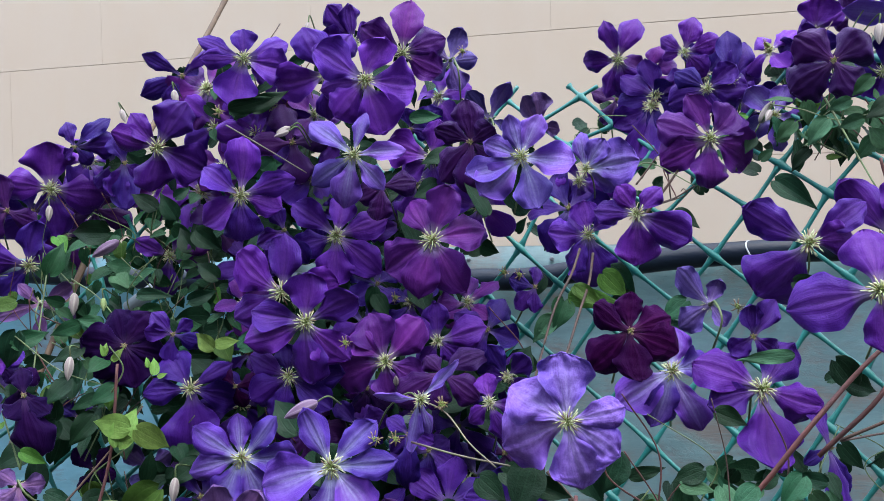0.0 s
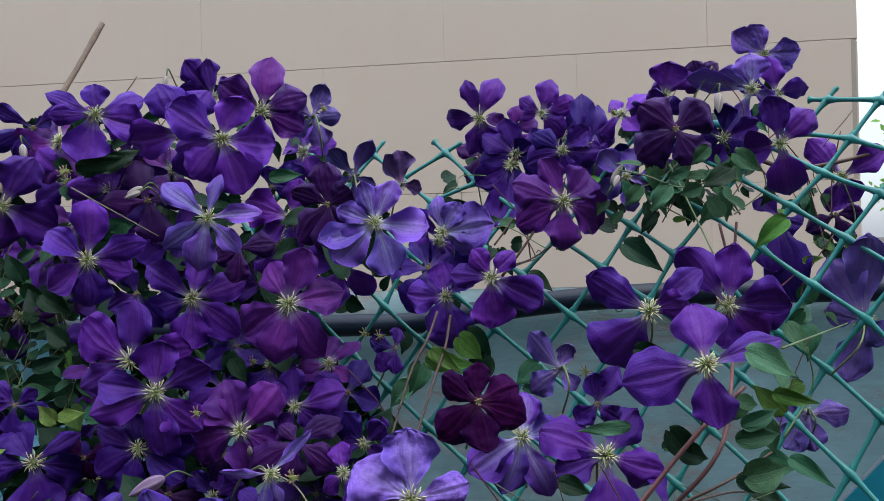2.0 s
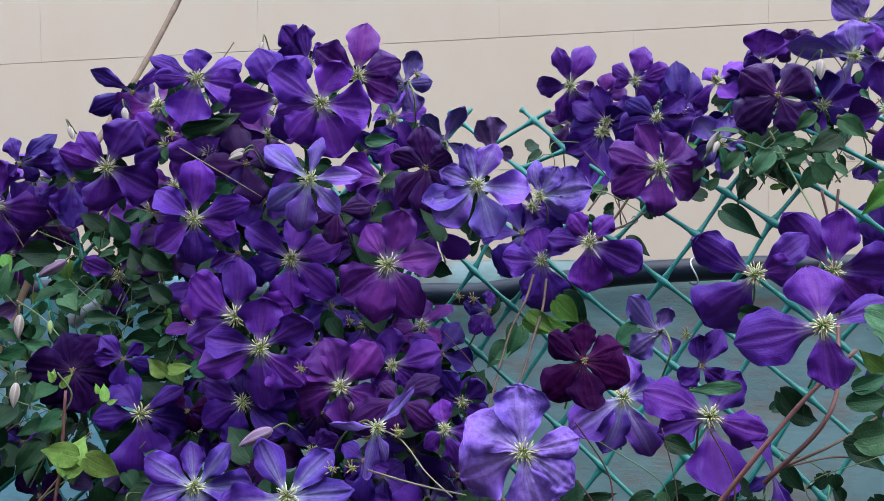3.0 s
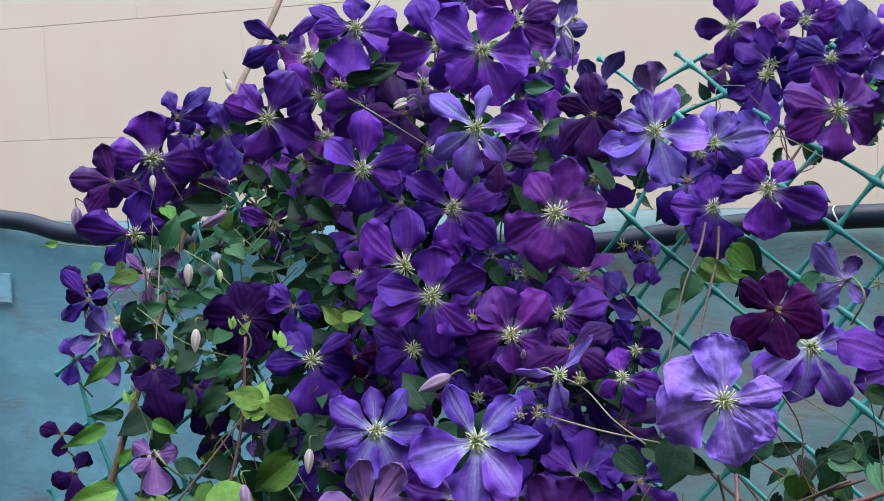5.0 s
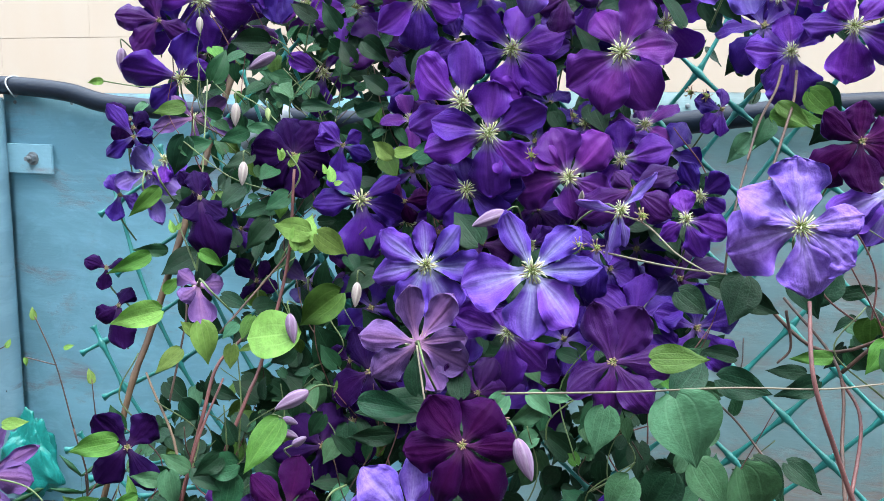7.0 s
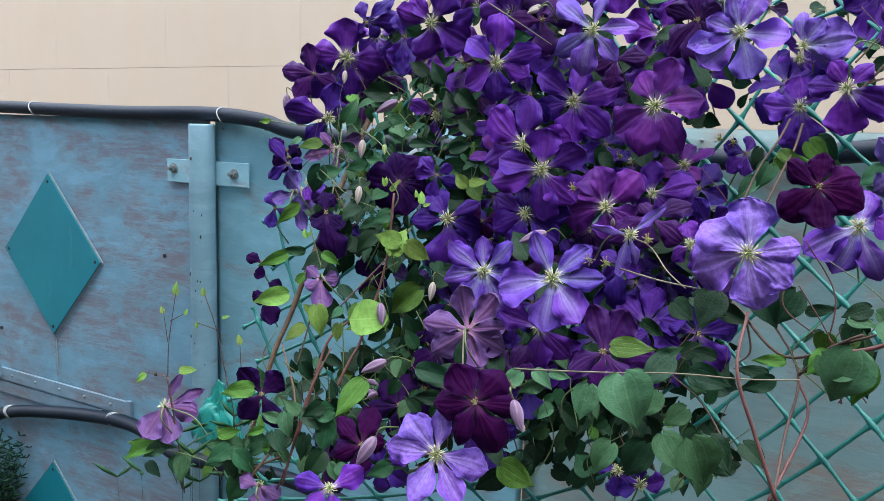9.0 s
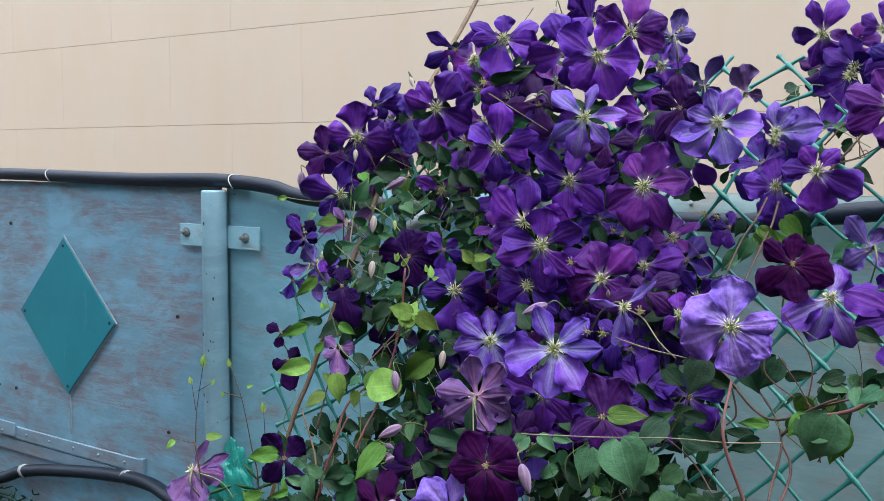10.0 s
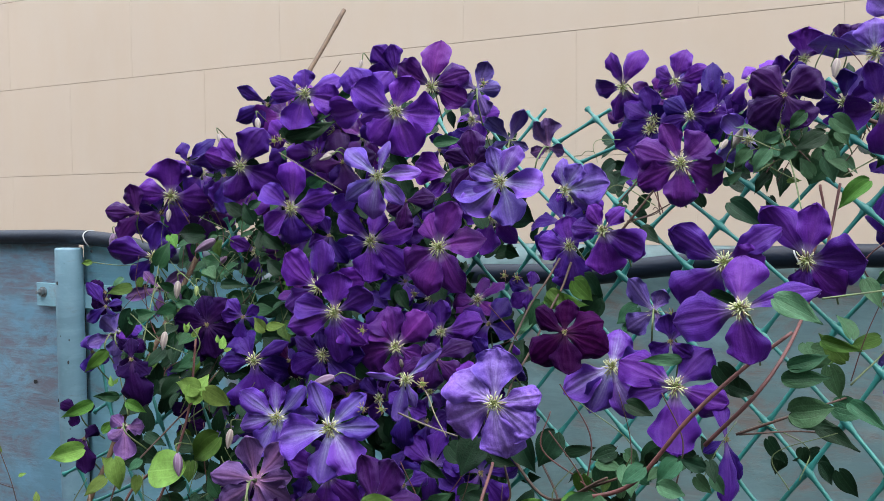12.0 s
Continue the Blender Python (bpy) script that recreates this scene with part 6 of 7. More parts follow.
leaf(0.116, 0.736, 1.544, -14, 22, -59, 3.8, 0.7, "dark")
leaf(0.081, 0.760, 1.520, -19, 14, -21, 3.2, 0.6, "dark")
leaf(0.145, 0.720, 1.479, 0, 25, -179, 3.4, 0.35, "fresh")
leaf(0.135, 0.720, 1.459, 4, 8, -156, 3.7, 0.5, "dark")
leaf(0.077, 0.688, 1.400, -8, 40, -54, 4.0, 0.6, "dark")
leaf(-0.251, 0.720, 1.428, 20, 22, -13, 5.9, 0.4, "dark")
leaf(-0.106, 0.688, 1.449, 5, 41, -38, 2.5, 0.6, "mid")
leaf(-0.096, 0.688, 1.440, 11, 7, -150, 3.2, 0.55, "mid")
leaf(-0.125, 0.704, 1.442, 20, 18, -140, 3.0, 0.6, "mid")
leaf(-0.091, 0.696, 1.448, 5, 13, -12, 2.3, 0.5, "mid")
leaf(-0.337, 0.720, 1.357, 19, 21, -62, 4.6, 0.5, "dark")
leaf(-0.495, 0.784, 1.356, 13, 30, -173, 4.7, 0.5, "fresh")
leaf(-0.433, 0.760, 1.308, 11, 38, -133, 3.3, 0.6, "dark")
leaf(-0.409, 0.760, 1.343, 7, 37, -30, 4.0, 0.6, "dark")
leaf(-0.367, 0.720, 1.309, 34, 29, -127, 4.0, 0.6, "dark")
leaf(-0.517, 0.760, 1.282, 36, 19, -149, 3.6, 0.6, "green")
leaf(-0.508, 0.760, 1.275, 37, 26, -50, 3.8, 0.6, "green")
leaf(-0.668, 0.800, 1.248, 22, 23, 170, 3.2, 0.55, "fresh")
leaf(-0.644, 0.800, 1.254, 26, 26, -150, 3.4, 0.60, "mid")
leaf(-0.613, 0.800, 1.242, 25, 35, -95, 3.8, 0.60, "mid")
leaf(-0.644, 0.790, 1.259, 19, 15, -20, 2.4, 0.40, "mid")
leaf(-0.512, 0.780, 1.273, 17, 22, 175, 5.0, 0.62, "mid")
leaf(-0.537, 0.780, 1.261, 23, 16, -150, 3.2, 0.60, "green")
leaf(-0.531, 0.780, 1.286, 8, 18, 150, 2.6, 0.50, "fresh")
leaf(-0.564, 0.790, 1.239, 14, 30, -120, 2.0, 0.60, "fresh")
leaf(-0.523, 0.770, 1.263, 10, 27, -70, 3.2, 0.60, "dark")
leaf(-0.504, 0.770, 1.237, 20, 18, -120, 3.8, 0.70, "green")
leaf(-0.443, 0.760, 1.329, 21, 22, 165, 2.9, 0.50, "mid")
leaf(-0.435, 0.760, 1.338, 3, 21, -80, 3.4, 0.65, "mid")
leaf(-0.466, 0.760, 1.314, 16, 23, -160, 2.9, 0.40, "fresh")
leaf(-0.470, 0.760, 1.310, 8, 27, 110, 2.4, 0.40, "fresh")
leaf(-0.446, 0.760, 1.292, 8, 17, -165, 2.6, 0.50, "fresh")
leaf(-0.447, 0.750, 1.315, 7, 34, -60, 3.2, 0.65, "dark")
leaf(-0.480, 0.760, 1.302, 22, 29, -20, 2.0, 0.60, "green")
leaf(-0.371, 0.760, 1.349, 7, 19, -170, 3.4, 0.75, "green")
leaf(-0.376, 0.760, 1.336, 3, 15, -100, 4.4, 0.65, "green")
leaf(-0.397, 0.750, 1.290, 9, 21, -20, 3.4, 0.50, "mid")
leaf(-0.370, 0.750, 1.285, 8, 20, -60, 2.9, 0.55, "mid")
leaf(-0.420, 0.770, 1.337, 12, 25, 150, 3.2, 0.50, "mid")
leaf(-0.412, 0.770, 1.308, 9, 32, -100, 3.2, 0.65, "dark")
leaf(-0.505, 0.770, 1.255, 24, 35, 20, 2.6, 0.55, "green")
leaf(-0.658, 0.800, 1.252, 24, 45, -161, 4.8, 0.5, "fresh")
leaf(-0.630, 0.800, 1.235, 29, 24, -51, 3.8, 0.6, "green")
leaf(-0.538, 0.768, 1.292, 43, 23, 6, 3.2, 0.5, "fresh")
leaf(-0.385, 0.760, 1.357, 29, 14, -147, 3.1, 0.6, "dark")
leaf(-0.256, 0.656, 1.335, 30, 21, -159, 2.9, 0.6, "green")
leaf(-0.319, 0.656, 1.326, 5, 47, -37, 3.1, 0.5, "green")
leaf(0.110, 0.704, 1.392, -16, 43, -36, 3.3, 0.6, "dark")
leaf(0.131, 0.736, 1.460, 12, 26, 173, 3.6, 0.4, "dark")
leaf(-0.136, 0.680, 1.342, -7, 14, -22, 4.1, 0.7, "fresh")
leaf(-0.407, 1.040, 1.752, 4, 4, 177, 4.8, 0.6, "dark")
leaf(-0.356, 1.064, 1.782, 16, 23, 143, 3.5, 0.6, "dark")
leaf(-0.323, 1.040, 1.770, 5, -6, 123, 3.5, 0.6, "dark")
leaf(-0.460, 1.000, 1.707, 20, -3, 66, 3.8, 0.6, "green")
leaf(-0.286, 1.000, 1.751, -6, 10, -37, 3.4, 0.7, "dark")
leaf(-0.291, 0.976, 1.673, 16, -3, 15, 3.4, 0.5, "dark")
leaf(-0.220, 0.920, 1.625, 4, 23, 34, 4.4, 0.5, "green")
leaf(-0.236, 0.960, 1.888, 16, -30, 12, 5.4, 0.34, "dark")
leaf(-0.189, 0.960, 1.828, 18, -8, -137, 3.2, 0.7, "green")
leaf(-0.481, 0.960, 1.677, 28, 22, -167, 3.5, 0.5, "fresh")
leaf(-0.486, 0.960, 1.628, 34, 15, 18, 4.3, 0.45, "green")
leaf(-0.482, 0.960, 1.641, 6, -2, -110, 4.5, 0.6, "dark")
leaf(-0.496, 0.920, 1.590, 23, 6, -137, 4.6, 0.4, "fresh")
leaf(-0.505, 0.960, 1.515, 26, 6, 178, 3.9, 0.35, "green")
leaf(-0.493, 0.880, 1.524, 33, 11, -158, 4.6, 0.35, "fresh")
leaf(-0.243, 0.896, 1.629, -10, 4, 146, 2.7, 0.6, "lime")
leaf(-0.240, 0.896, 1.632, 6, 18, 10, 2.5, 0.5, "lime")
leaf(-0.410, 0.960, 1.650, 12, 2, -160, 3.4, 0.5, "green")
leaf(-0.384, 0.960, 1.650, 14, 30, 165, 3.2, 0.5, "green")
leaf(-0.400, 0.944, 1.626, 17, 31, -154, 3.5, 0.5, "dark")
leaf(-0.407, 0.920, 1.592, 0, 35, -129, 3.4, 0.6, "dark")
leaf(-0.357, 0.920, 1.585, 28, 20, -149, 3.1, 0.6, "green")
leaf(-0.371, 0.896, 1.559, 16, 21, -131, 3.8, 0.6, "dark")
leaf(-0.422, 0.920, 1.548, 32, 4, -126, 3.5, 0.6, "dark")
leaf(-0.290, 0.920, 1.502, 15, 25, 27, 3.7, 0.6, "dark")
leaf(-0.262, 0.896, 1.509, 1, 31, -140, 3.8, 0.6, "dark")
leaf(-0.077, 0.960, 1.685, 5, -2, -101, 3.3, 0.5, "dark")
leaf(0.129, 0.880, 1.677, -9, 11, -6, 5.5, 0.35, "fresh")
leaf(0.101, 0.880, 1.642, -15, 20, 56, 2.9, 0.6, "mid")
leaf(0.031, 0.784, 1.518, -28, 28, -31, 3.3, 0.8, "dark")
leaf(0.051, 0.760, 1.530, -18, 38, -16, 3.6, 0.6, "dark")
leaf(0.135, 0.880, 1.688, -26, 24, -32, 4.3, 0.4, "fresh")
leaf(0.112, 0.880, 1.654, -7, 19, -131, 3.1, 0.6, "mid")
leaf(-0.004, 0.800, 1.490, 5, 9, -32, 3.2, 0.5, "dark")
leaf(-0.424, 0.896, 1.478, 22, 28, -29, 3.3, 0.5, "dark")
leaf(-0.441, 0.880, 1.527, 26, 18, -31, 2.9, 0.5, "fresh")
leaf(-0.480, 0.880, 1.484, 6, 13, 44, 2.5, 0.5, "fresh")
leaf(-0.220, 1.000, 1.899, 9, -12, -136, 2.8, 0.5, "dark")
leaf(-0.304, 1.040, 1.730, -6, 4, 127, 3.5, 0.6, "dark")
leaf(-0.264, 1.000, 1.697, 7, 12, 141, 3.3, 0.6, "dark")
leaf(-0.359, 1.000, 1.678, -4, 22, 4, 4.1, 0.4, "dark")
leaf(0.344, 0.880, 1.792, -24, 18, -34, 4.8, 0.55, "dark")
leaf(0.245, 0.896, 1.763, -29, 26, -36, 3.3, 0.5, "dark")
leaf(0.461, 0.760, 1.811, -25, 23, -140, 3.8, 0.5, "fresh")
leaf(0.354, 0.624, 1.708, -8, 27, -26, 4.3, 0.45, "mid")
leaf(0.417, 0.800, 1.819, -38, 0, 130, 2.5, 0.6, "mid")
leaf(0.379, 0.840, 1.848, -31, 14, -126, 3.0, 0.6, "mid")
leaf(0.402, 0.816, 1.846, -34, -6, -162, 2.3, 0.6, "mid")
leaf(0.384, 0.800, 1.862, -36, -11, -159, 2.4, 0.5, "mid")
leaf(0.427, 0.800, 1.861, -9, 20, -150, 3.3, 0.6, "dark")
leaf(0.364, 0.880, 1.851, -24, 13, -133, 2.6, 0.6, "mid")
leaf(0.411, 0.816, 1.885, -25, 2, -136, 2.3, 0.6, "mid")
leaf(0.440, 0.816, 1.879, -30, 7, -38, 3.0, 0.6, "mid")
leaf(0.313, 0.760, 1.696, -28, 6, -16, 3.6, 0.5, "dark")
leaf(0.520, 0.840, 1.769, -28, -2, 10, 2.2, 0.35, "lime")
leaf(0.556, 0.840, 1.764, -33, 25, -20, 2.2, 0.35, "lime")
leaf(0.403, 0.680, 1.665, -44, 3, -12, 3.5, 0.4, "fresh")
leaf(0.379, 0.680, 1.596, -14, 6, 11, 3.7, 0.7, "mid")
leaf(0.437, 0.720, 1.599, -37, 34, -26, 4.1, 0.35, "green")
leaf(0.380, 0.704, 1.587, -21, 13, -6, 4.5, 0.4, "dark")
leaf(0.166, 0.880, 1.699, -23, 5, -44, 3.3, 0.8, "fresh")
leaf(0.239, 0.840, 1.673, -19, 26, -137, 3.0, 0.7, "green")
leaf(0.125, 0.880, 1.672, 13, 26, -115, 3.2, 0.7, "green")
leaf(0.224, 0.840, 1.651, 3, 33, -23, 1.7, 0.6, "green")
leaf(0.459, 0.760, 1.714, -14, 28, -63, 3.4, 0.5, "mid")
leaf(0.313, 0.680, 1.637, -4, 5, -52, 3.5, 0.6, "dark")
leaf(0.280, 0.680, 1.643, -25, 10, -172, 4.6, 0.3, "mid")
leaf(0.230, 0.720, 1.589, -10, 23, -20, 2.7, 0.6, "dark")
leaf(0.317, 0.704, 1.617, -26, 33, 38, 1.7, 0.6, "dark")
leaf(-0.158, 1.010, 1.955, 9, -13, -150, 2.6, 0.5, "green")
leaf(-0.216, 0.976, 1.888, 8, 1, 29, 5.1, 0.4, "dark")
leaf(-0.035, 1.000, 1.878, 10, 5, 9, 4.2, 0.35, "green")
leaf(-0.202, 0.960, 1.826, 13, -6, -1, 2.6, 0.6, "green")
leaf(-0.310, 1.000, 1.792, 17, 1, 35, 2.1, 0.6, "dark")
leaf(-0.076, 0.960, 1.676, -4, 16, -58, 3.0, 0.6, "dark")
leaf(0.177, 0.896, 1.703, -19, 21, -55, 4.4, 0.6, "dark")
leaf(0.374, 0.680, 1.639, -4, 4, 16, 4.0, 0.4, "green")
leaf(0.369, 0.680, 1.627, -5, 12, 5, 4.6, 0.35, "green")
leaf(0.432, 0.760, 1.586, -14, 23, -9, 3.3, 0.7, "green")
leaf(0.414, 0.760, 1.565, -2, 34, -26, 4.7, 0.35, "dark")
leaf(0.321, 0.680, 1.621, 3, 8, -19, 2.9, 0.6, "dark")
leaf(0.153, 0.760, 1.544, 7, 16, -117, 4.0, 0.8, "dark")
leaf(0.217, 0.720, 1.540, -16, 25, -155, 2.8, 0.6, "dark")
leaf(0.275, 0.656, 1.551, -4, 37, -130, 3.0, 0.6, "green")
leaf(0.244, 0.672, 1.539, -7, 36, -137, 2.7, 0.6, "green")
leaf(0.301, 0.672, 1.542, -4, 9, 167, 2.6, 0.5, "dark")
leaf(0.259, 0.640, 1.533, 6, 17, -20, 2.6, 0.6, "mid")
leaf(0.193, 0.880, 1.678, 4, -2, -123, 3.7, 0.7, "dark")
leaf(0.473, 0.760, 1.656, -32, 30, -152, 3.3, 0.5, "fresh")
leaf(0.433, 0.720, 1.639, -29, 4, 138, 3.6, 0.5, "fresh")
leaf(-0.621, 0.800, 1.469, 20, 4, 90, 1.8, 0.5, "lime")
leaf(-0.642, 0.800, 1.441, 45, 38, 93, 1.3, 0.5, "lime")
leaf(-0.608, 0.800, 1.442, 37, 17, 59, 1.0, 0.5, "lime")
leaf(-0.673, 0.800, 1.353, 48, 24, -136, 1.8, 0.5, "lime")
leaf(-0.617, 0.800, 1.363, 19, 31, 4, 2.4, 0.5, "lime")
leaf(-0.578, 0.800, 1.471, 25, 11, 97, 1.3, 0.5, "lime")
leaf(-0.589, 0.800, 1.433, 25, 17, -89, 0.9, 0.5, "lime")
leaf(-0.550, 0.800, 1.443, 18, 25, 19, 1.0, 0.5, "lime")
leaf(-0.524, 0.800, 1.409, 42, 25, 90, 1.6, 0.5, "lime")
leaf(-0.356, 0.896, 1.624, -3, 23, 104, 1.5, 0.5, "lime")
leaf(-0.347, 0.896, 1.618, -4, 16, 62, 1.6, 0.5, "lime")
leaf(-0.305, 0.896, 1.602, 24, 24, 88, 2.0, 0.5, "lime")
leaf(-0.302, 0.896, 1.599, 26, 27, 20, 1.1, 0.5, "lime")
leaf(-0.473, 0.896, 1.545, 13, 7, 111, 1.5, 0.5, "lime")
leaf(-0.470, 0.896, 1.548, 19, 27, 61, 1.0, 0.5, "lime")
leaf(-0.622, 1.070, 1.706, 15, 4, -173, 1.9, 0.5, "lime")
stem("green", 0.0008, (-0.622, 1.070, 1.706), (-0.604, 1.075, 1.703), (-0.582, 1.085, 1.700), (-0.560, 1.10, 1.70))
leaf(-0.312, 0.896, 1.610, 28, 10, 93, 1.1, 0.5, "lime")
leaf(-0.349, 0.896, 1.617, 25, 17, 50, 1.5, 0.5, "lime")
leaf(-0.357, 0.896, 1.623, 37, -2, 107, 1.3, 0.5, "lime")

foliage(-0.331, 1.088, 1.789, 0.051, 0.044, 20, "green")
foliage(-0.398, 1.088, 1.765, 0.059, 0.037, 22, "green")
foliage(-0.456, 1.056, 1.724, 0.051, 0.037, 18, "green")
foliage(-0.409, 1.008, 1.678, 0.056, 0.042, 24, "green")
foliage(-0.457, 1.010, 1.611, 0.041, 0.048, 12, "green")
foliage(-0.393, 0.936, 1.576, 0.046, 0.046, 22, "green")
foliage(-0.283, 1.040, 1.715, 0.042, 0.056, 22, "green")
foliage(-0.183, 1.040, 1.857, 0.055, 0.042, 18, "green")
foliage(-0.256, 0.976, 1.653, 0.039, 0.039, 18, "green")
foliage(-0.319, 1.000, 1.664, 0.041, 0.034, 14, "green")
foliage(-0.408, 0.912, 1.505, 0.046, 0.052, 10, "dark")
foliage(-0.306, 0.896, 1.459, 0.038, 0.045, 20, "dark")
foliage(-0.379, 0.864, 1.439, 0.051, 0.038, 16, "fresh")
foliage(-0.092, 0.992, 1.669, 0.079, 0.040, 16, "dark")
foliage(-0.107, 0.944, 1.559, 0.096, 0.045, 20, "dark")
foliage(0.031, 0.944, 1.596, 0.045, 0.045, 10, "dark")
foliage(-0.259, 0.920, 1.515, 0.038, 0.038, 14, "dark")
foliage(0.389, 0.864, 1.856, 0.036, 0.030, 14, "mid")
foliage(0.436, 0.848, 1.859, 0.036, 0.027, 14, "mid")
foliage(0.493, 0.840, 1.869, 0.037, 0.025, 10, "dark")
foliage(0.584, 0.880, 1.865, 0.034, 0.027, 8, "dark")
foliage(0.505, 0.784, 1.712, 0.030, 0.024, 10, "mid")
foliage(-0.241, 1.040, 1.894, 0.085, 0.043, 14, "green")
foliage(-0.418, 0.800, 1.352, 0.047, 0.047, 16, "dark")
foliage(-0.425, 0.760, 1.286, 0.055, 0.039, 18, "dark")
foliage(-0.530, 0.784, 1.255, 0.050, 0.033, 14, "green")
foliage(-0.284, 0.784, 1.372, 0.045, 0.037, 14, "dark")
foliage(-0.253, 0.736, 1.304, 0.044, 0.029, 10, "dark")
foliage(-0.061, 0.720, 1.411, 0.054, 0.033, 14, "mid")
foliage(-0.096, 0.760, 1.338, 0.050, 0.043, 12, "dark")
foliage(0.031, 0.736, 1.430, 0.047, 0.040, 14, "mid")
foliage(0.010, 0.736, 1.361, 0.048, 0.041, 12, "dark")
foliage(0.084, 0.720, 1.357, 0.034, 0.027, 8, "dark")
foliage(-0.649, 0.800, 1.223, 0.044, 0.035, 10, "fresh")
foliage(0.193, 0.704, 1.476, 0.033, 0.033, 10, "mid")
foliage(0.244, 0.688, 1.523, 0.035, 0.017, 12, "mid")
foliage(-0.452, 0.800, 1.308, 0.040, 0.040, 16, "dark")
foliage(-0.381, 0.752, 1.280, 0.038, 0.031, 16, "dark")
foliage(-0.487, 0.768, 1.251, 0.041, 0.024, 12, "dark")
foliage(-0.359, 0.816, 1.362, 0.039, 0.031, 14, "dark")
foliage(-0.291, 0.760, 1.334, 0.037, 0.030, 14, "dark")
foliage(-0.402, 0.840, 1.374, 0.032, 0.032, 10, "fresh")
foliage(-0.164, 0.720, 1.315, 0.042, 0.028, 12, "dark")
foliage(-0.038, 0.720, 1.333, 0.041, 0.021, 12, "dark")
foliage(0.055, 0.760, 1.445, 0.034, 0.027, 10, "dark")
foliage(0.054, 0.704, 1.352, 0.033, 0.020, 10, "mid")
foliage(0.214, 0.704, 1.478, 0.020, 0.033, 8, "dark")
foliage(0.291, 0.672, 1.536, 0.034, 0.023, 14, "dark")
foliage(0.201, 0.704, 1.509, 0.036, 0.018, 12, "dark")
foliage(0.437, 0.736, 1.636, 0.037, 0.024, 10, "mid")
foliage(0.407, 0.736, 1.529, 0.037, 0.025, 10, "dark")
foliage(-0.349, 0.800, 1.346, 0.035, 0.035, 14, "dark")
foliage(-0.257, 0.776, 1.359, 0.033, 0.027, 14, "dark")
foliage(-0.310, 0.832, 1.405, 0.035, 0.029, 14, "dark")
foliage(-0.466, 0.840, 1.325, 0.031, 0.038, 10, "green")
foliage(-0.494, 1.042, 1.647, 0.035, 0.035, 10, "green")
foliage(-0.439, 1.042, 1.653, 0.042, 0.035, 10, "green")
foliage(-0.487, 1.010, 1.559, 0.035, 0.035, 8, "dark")
foliage(-0.369, 0.960, 1.531, 0.047, 0.040, 20, "dark")
foliage(-0.360, 0.992, 1.605, 0.048, 0.041, 20, "green")
foliage(-0.438, 0.976, 1.568, 0.041, 0.048, 9, "dark")
foliage(-0.357, 1.056, 1.695, 0.050, 0.029, 16, "green")
foliage(-0.237, 0.976, 1.593, 0.040, 0.040, 16, "green")
foliage(-0.213, 1.024, 1.695, 0.041, 0.034, 14, "green")
foliage(-0.020, 0.992, 1.681, 0.046, 0.027, 14, "dark")
foliage(-0.474, 0.848, 1.356, 0.041, 0.041, 16, "dark")
foliage(-0.362, 0.784, 1.325, 0.039, 0.039, 16, "dark")
foliage(-0.529, 0.816, 1.293, 0.034, 0.034, 14, "green")
foliage(-0.343, 0.840, 1.372, 0.039, 0.039, 14, "dark")
foliage(-0.108, 0.784, 1.371, 0.043, 0.036, 16, "dark")
foliage(-0.030, 0.760, 1.367, 0.042, 0.035, 14, "dark")
foliage(0.343, 0.912, 1.836, 0.037, 0.031, 14, "green")
foliage(0.240, 0.960, 1.815, 0.038, 0.038, 14, "dark")
foliage(0.419, 0.864, 1.838, 0.037, 0.024, 14, "green")
foliage(0.445, 0.840, 1.847, 0.036, 0.027, 16, "mid")
foliage(0.408, 0.880, 1.880, 0.037, 0.025, 14, "green")
foliage(0.496, 0.880, 1.921, 0.032, 0.032, 12, "dark")
foliage(0.577, 0.880, 1.841, 0.040, 0.027, 12, "green")
foliage(0.585, 0.864, 1.786, 0.033, 0.026, 10, "mid")
foliage(-0.558, 1.040, 1.642, 0.030, 0.045, 10, "green")
foliage(-0.400, 1.088, 1.711, 0.045, 0.030, 22, "green")
foliage(-0.348, 1.112, 1.764, 0.045, 0.030, 16, "green")
foliage(-0.444, 1.120, 1.744, 0.039, 0.031, 14, "green")
foliage(-0.541, 1.136, 1.745, 0.048, 0.040, 16, "green")
foliage(-0.241, 1.088, 1.932, 0.066, 0.037, 18, "green")
foliage(-0.100, 1.072, 1.926, 0.065, 0.036, 16, "dark")
foliage(0.015, 1.008, 1.759, 0.040, 0.034, 12, "dark")

bud((-0.126, 0.840, 1.581), (-0.158, 0.832, 1.567), "mauve")
bud((-0.442, 1.024, 1.681), (-0.441, 1.016, 1.654), "cream")
bud((-0.404, 0.920, 1.619), (-0.404, 0.912, 1.594), "cream")
bud((-0.271, 0.848, 1.506), (-0.272, 0.840, 1.482), "cream")
bud((-0.334, 0.824, 1.478), (-0.328, 0.816, 1.450), "mauve")
bud((-0.625, 1.136, 1.750), (-0.622, 1.128, 1.717), "mauve")
bud((-0.408, 1.080, 1.742), (-0.440, 1.072, 1.722), "mauve")
bud((-0.409, 1.120, 1.713), (-0.429, 1.112, 1.695), "mauve")
bud((-0.304, 0.768, 1.419), (-0.334, 0.760, 1.403), "mauve")
bud((-0.330, 0.776, 1.389), (-0.314, 0.768, 1.387), "mauve")
bud((-0.331, 0.776, 1.376), (-0.314, 0.768, 1.374), "mauve")
bud((-0.137, 1.072, 2.018), (-0.135, 1.064, 1.997), "cream")
bud((-0.162, 1.080, 2.011), (-0.164, 1.072, 1.997), "cream")
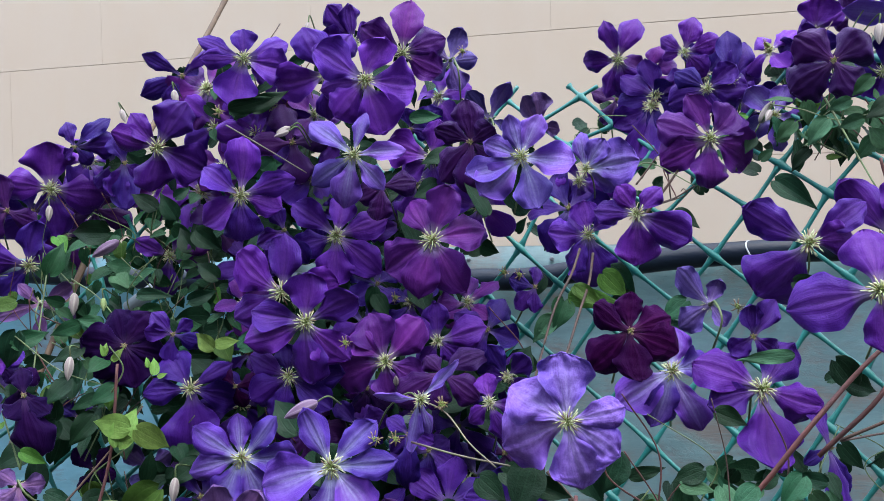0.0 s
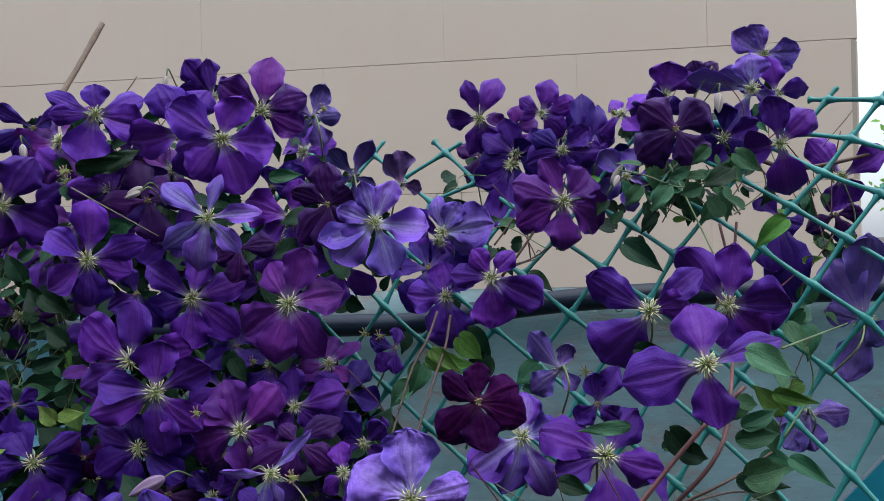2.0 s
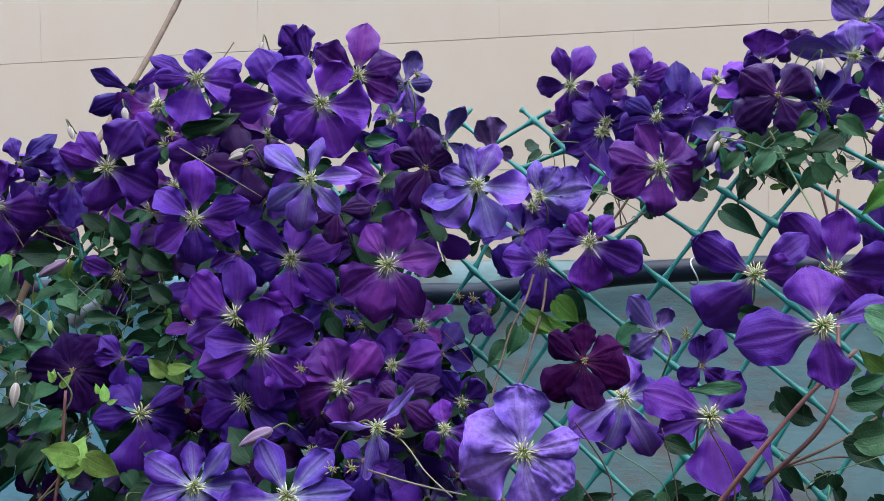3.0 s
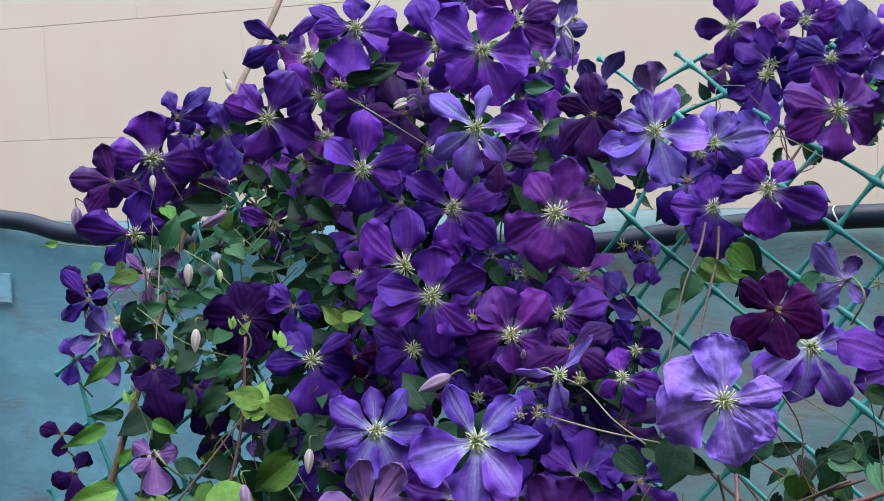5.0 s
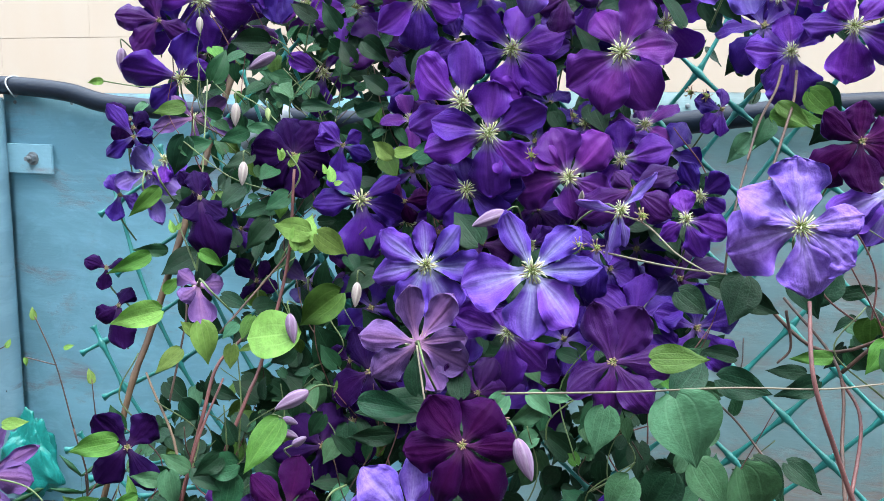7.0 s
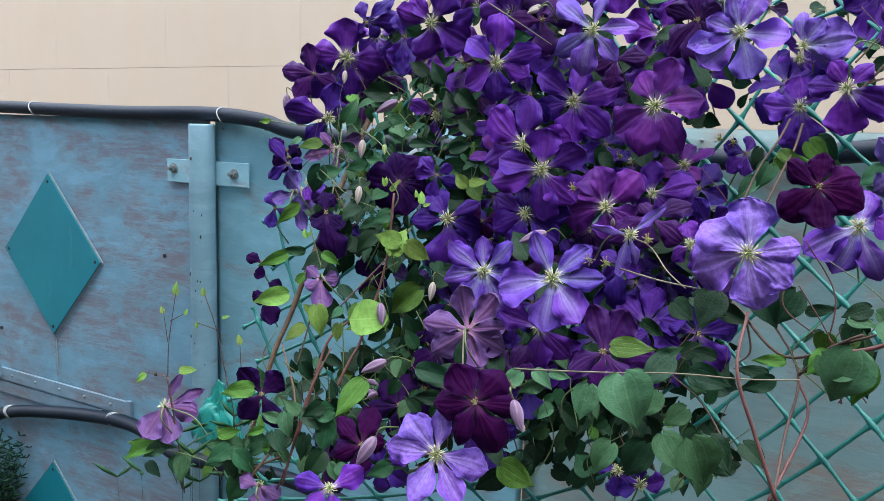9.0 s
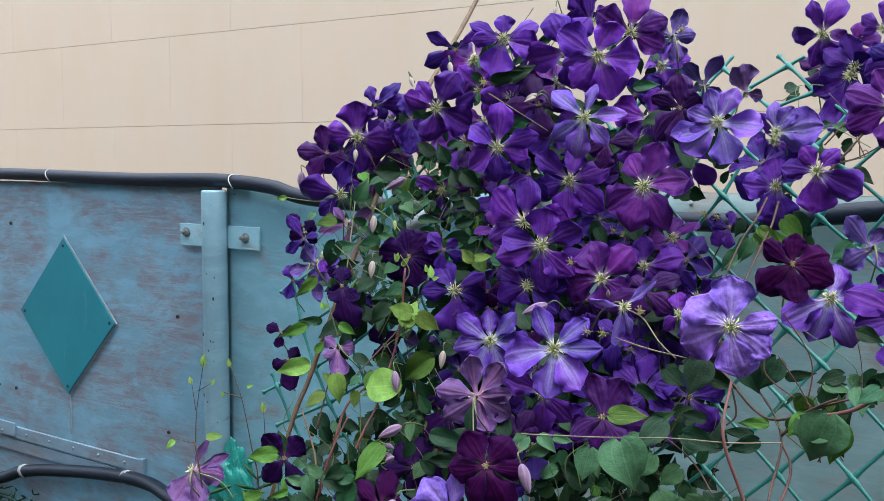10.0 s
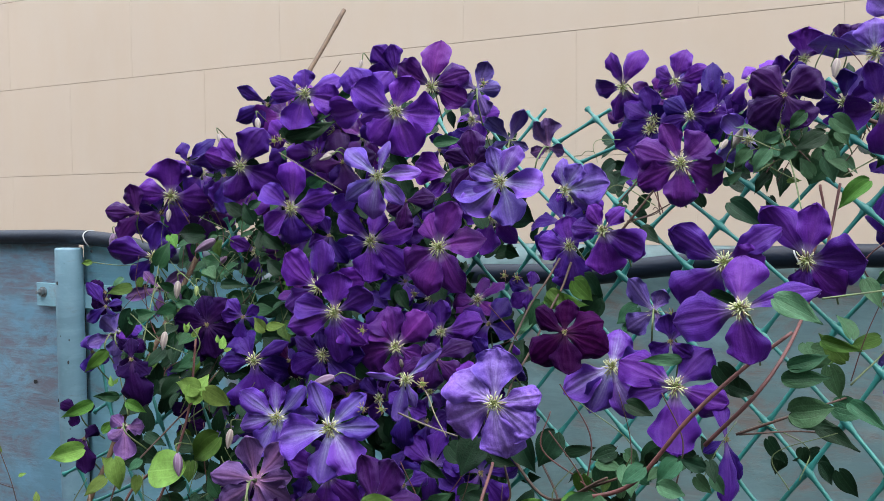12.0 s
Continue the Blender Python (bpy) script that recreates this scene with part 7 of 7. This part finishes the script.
bud((-0.169, 0.960, 1.862), (-0.184, 0.952, 1.855), "cream")
bud((-0.520, 1.136, 1.790), (-0.518, 1.128, 1.769), "cream")
bud((-0.262, 0.624, 1.378), (-0.280, 0.616, 1.347), "mauve")
bud((-0.117, 0.632, 1.434), (-0.105, 0.624, 1.404), "mauve")
bud((-0.308, 0.720, 1.386), (-0.294, 0.712, 1.397), "mauve")
bud((-0.264, 1.040, 1.967), (-0.262, 1.032, 1.981), "cream")
bud((-0.333, 1.080, 1.930), (-0.328, 1.072, 1.909), "cream")
bud((-0.170, 0.976, 1.868), (-0.185, 0.968, 1.861), "cream")
bud((0.459, 0.894, 1.953), (0.455, 0.886, 1.930), "cream")
bud((0.352, 0.942, 1.858), (0.364, 0.938, 1.882), "cream")
bud((0.340, 0.880, 1.864), (0.332, 0.872, 1.852), "cream")
bud((-0.050, 0.880, 1.588), (-0.050, 0.872, 1.600), "cream")
bud((-0.398, 1.000, 1.676), (-0.395, 0.992, 1.661), "green")
bud((-0.403, 1.088, 1.908), (-0.395, 1.080, 1.891), "cream")
seed_head(-0.002, 0.800, 1.584)
seed_head(-0.063, 0.760, 1.562)
seed_head(-0.046, 0.776, 1.558)
seed_head(-0.004, 0.800, 1.584)
seed_head(-0.238, 0.928, 1.880)
seed_head(0.086, 0.960, 1.695)
seed_head(0.277, 0.800, 1.670)
seed_head(0.335, 0.880, 1.929)
seed_head(-0.055, 0.960, 1.672)
seed_head(0.029, 1.040, 1.962)
seed_head(-0.251, 0.976, 1.886)
seed_head(-0.101, 0.880, 1.633)
seed_head(-0.128, 0.672, 1.435)
seed_head(0.071, 0.960, 1.698)

# dense leaves low in the vine, shade put into their dark green
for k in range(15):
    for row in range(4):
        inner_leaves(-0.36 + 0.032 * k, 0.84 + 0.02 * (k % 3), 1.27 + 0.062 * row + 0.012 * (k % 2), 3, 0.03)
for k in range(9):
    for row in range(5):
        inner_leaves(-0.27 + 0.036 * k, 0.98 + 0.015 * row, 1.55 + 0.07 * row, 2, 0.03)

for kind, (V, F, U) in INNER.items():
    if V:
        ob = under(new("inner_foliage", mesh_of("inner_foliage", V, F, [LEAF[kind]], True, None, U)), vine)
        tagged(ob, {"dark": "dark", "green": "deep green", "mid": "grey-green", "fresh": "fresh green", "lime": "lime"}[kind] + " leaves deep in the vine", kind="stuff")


# ---------------------------------------------------------------- weeds by the gate and the far shrub
def weed(name, label, m, count, height, spread, material, seed):
    r = random.Random(seed)
    verts, faces = [], []
    for k in range(count):
        w, q = r.uniform(0, 6.3), spread * math.sqrt(r.random())
        foot = Vector((q * math.cos(w) * 0.5, q * math.sin(w) * 0.5, 0))
        h = height * r.uniform(0.5, 1.0)
        tip = foot * 1.9 + Vector((r.uniform(-0.03, 0.03), r.uniform(-0.03, 0.03), h))
        path = smooth_path([foot, foot.lerp(tip, 0.5) + Vector((0, 0, h * 0.08)), tip], 6)
        parts = [tube(path, lambda t: 0.0022 * (1.1 - t), 4)]
        for s in range(2, len(path)):
            for side in (-1, 1):
                a = path[s]
                b = a + Vector((side * r.uniform(0.012, 0.036), r.uniform(-0.03, 0.03), r.uniform(0.004, 0.022)))
                parts.append(tube([a, a.lerp(b, 0.5), b], lambda t: 0.0032 * math.sin(0.4 + 2.6 * t), 4))
        for v, f in parts:
            base = len(verts)
            verts.extend(v)
            faces.extend(tuple(c + base for c in g) for g in f)
    ob = tagged(new(name, mesh_of(name, verts, faces, [material])), label, "weed")
    ob.matrix_basis = m


weed("feathery_weed", "dark green feathery weed at the foot of the panel", GATE @ pose(-1.19, -0.16, -0.005), 420, 0.60, 0.30, LEAF["dark"], 4)
weed("feathery_weed", "grey-green feathery weed below the vine", pose(-0.619, 0.82, -0.005), 44, 1.29, 0.10, LEAF["green"], 5)

tree = tagged(new("tree"), "distant sunlit yellow-green tree past the building corner", "tree")
tree.matrix_basis = pose(12.5, 16.0, 0)
v, f = tube(smooth_path([(0, 0, -0.05), (0.1, 0, 1.2), (0.0, 0.1, 2.4), (0.2, 0, 3.6)], 5), lambda t: 0.16 - 0.1 * t, 10)
under(new("trunk", mesh_of("trunk", v, f, [BARK])), tree)
tr = random.Random(8)
for k in range(7):
    w = 0.9 * k
    a = Vector((0.05, 0, 1.6 + 0.28 * k))
    b = a + Vector((math.cos(w) * 1.1, math.sin(w) * 1.1, 0.8))
    v, f = tube(smooth_path([a, a.lerp(b, 0.5) + Vector((0, 0, 0.1)), b], 4), lambda t: 0.05 * (1.1 - t), 6)
    under(new("limb", mesh_of("limb", v, f, [BARK])), tree)
V, F, U = [], [], []
for k in range(1500):
    w, e = tr.uniform(0, 6.3), tr.uniform(-1, 1)
    r = tr.uniform(0.5, 1.0) * (1 + 0.35 * noise.noise(Vector((math.cos(w) * 2, math.sin(w) * 2, e * 2))))
    c = Vector((1.7 * r * math.cos(w) * math.sqrt(1 - e * e), 1.7 * r * math.sin(w) * math.sqrt(1 - e * e), 3.2 + 1.7 * r * e))
    m = Matrix.Translation(c) @ Euler((tr.uniform(-1, 1), tr.uniform(-1, 1), tr.uniform(0, 6.3))).to_matrix().to_4x4() @ Matrix.Scale(tr.uniform(0.12, 0.24), 4)
    base = len(V)
    V.extend(m @ Vector(q) for q in ((0, 0, 0), (0.5, 0.28, 0.05), (1, 0, -0.05), (0.5, -0.28, 0.05)))
    F.append((base, base + 1, base + 2, base + 3))
    U.extend(((0.5, 0), (1, 0.5), (0.5, 1), (0, 0.5)))
under(tagged(new("crown", mesh_of("crown", V, F, [LEAF["lime"]], False, None, U)), kind="stuff"), tree)
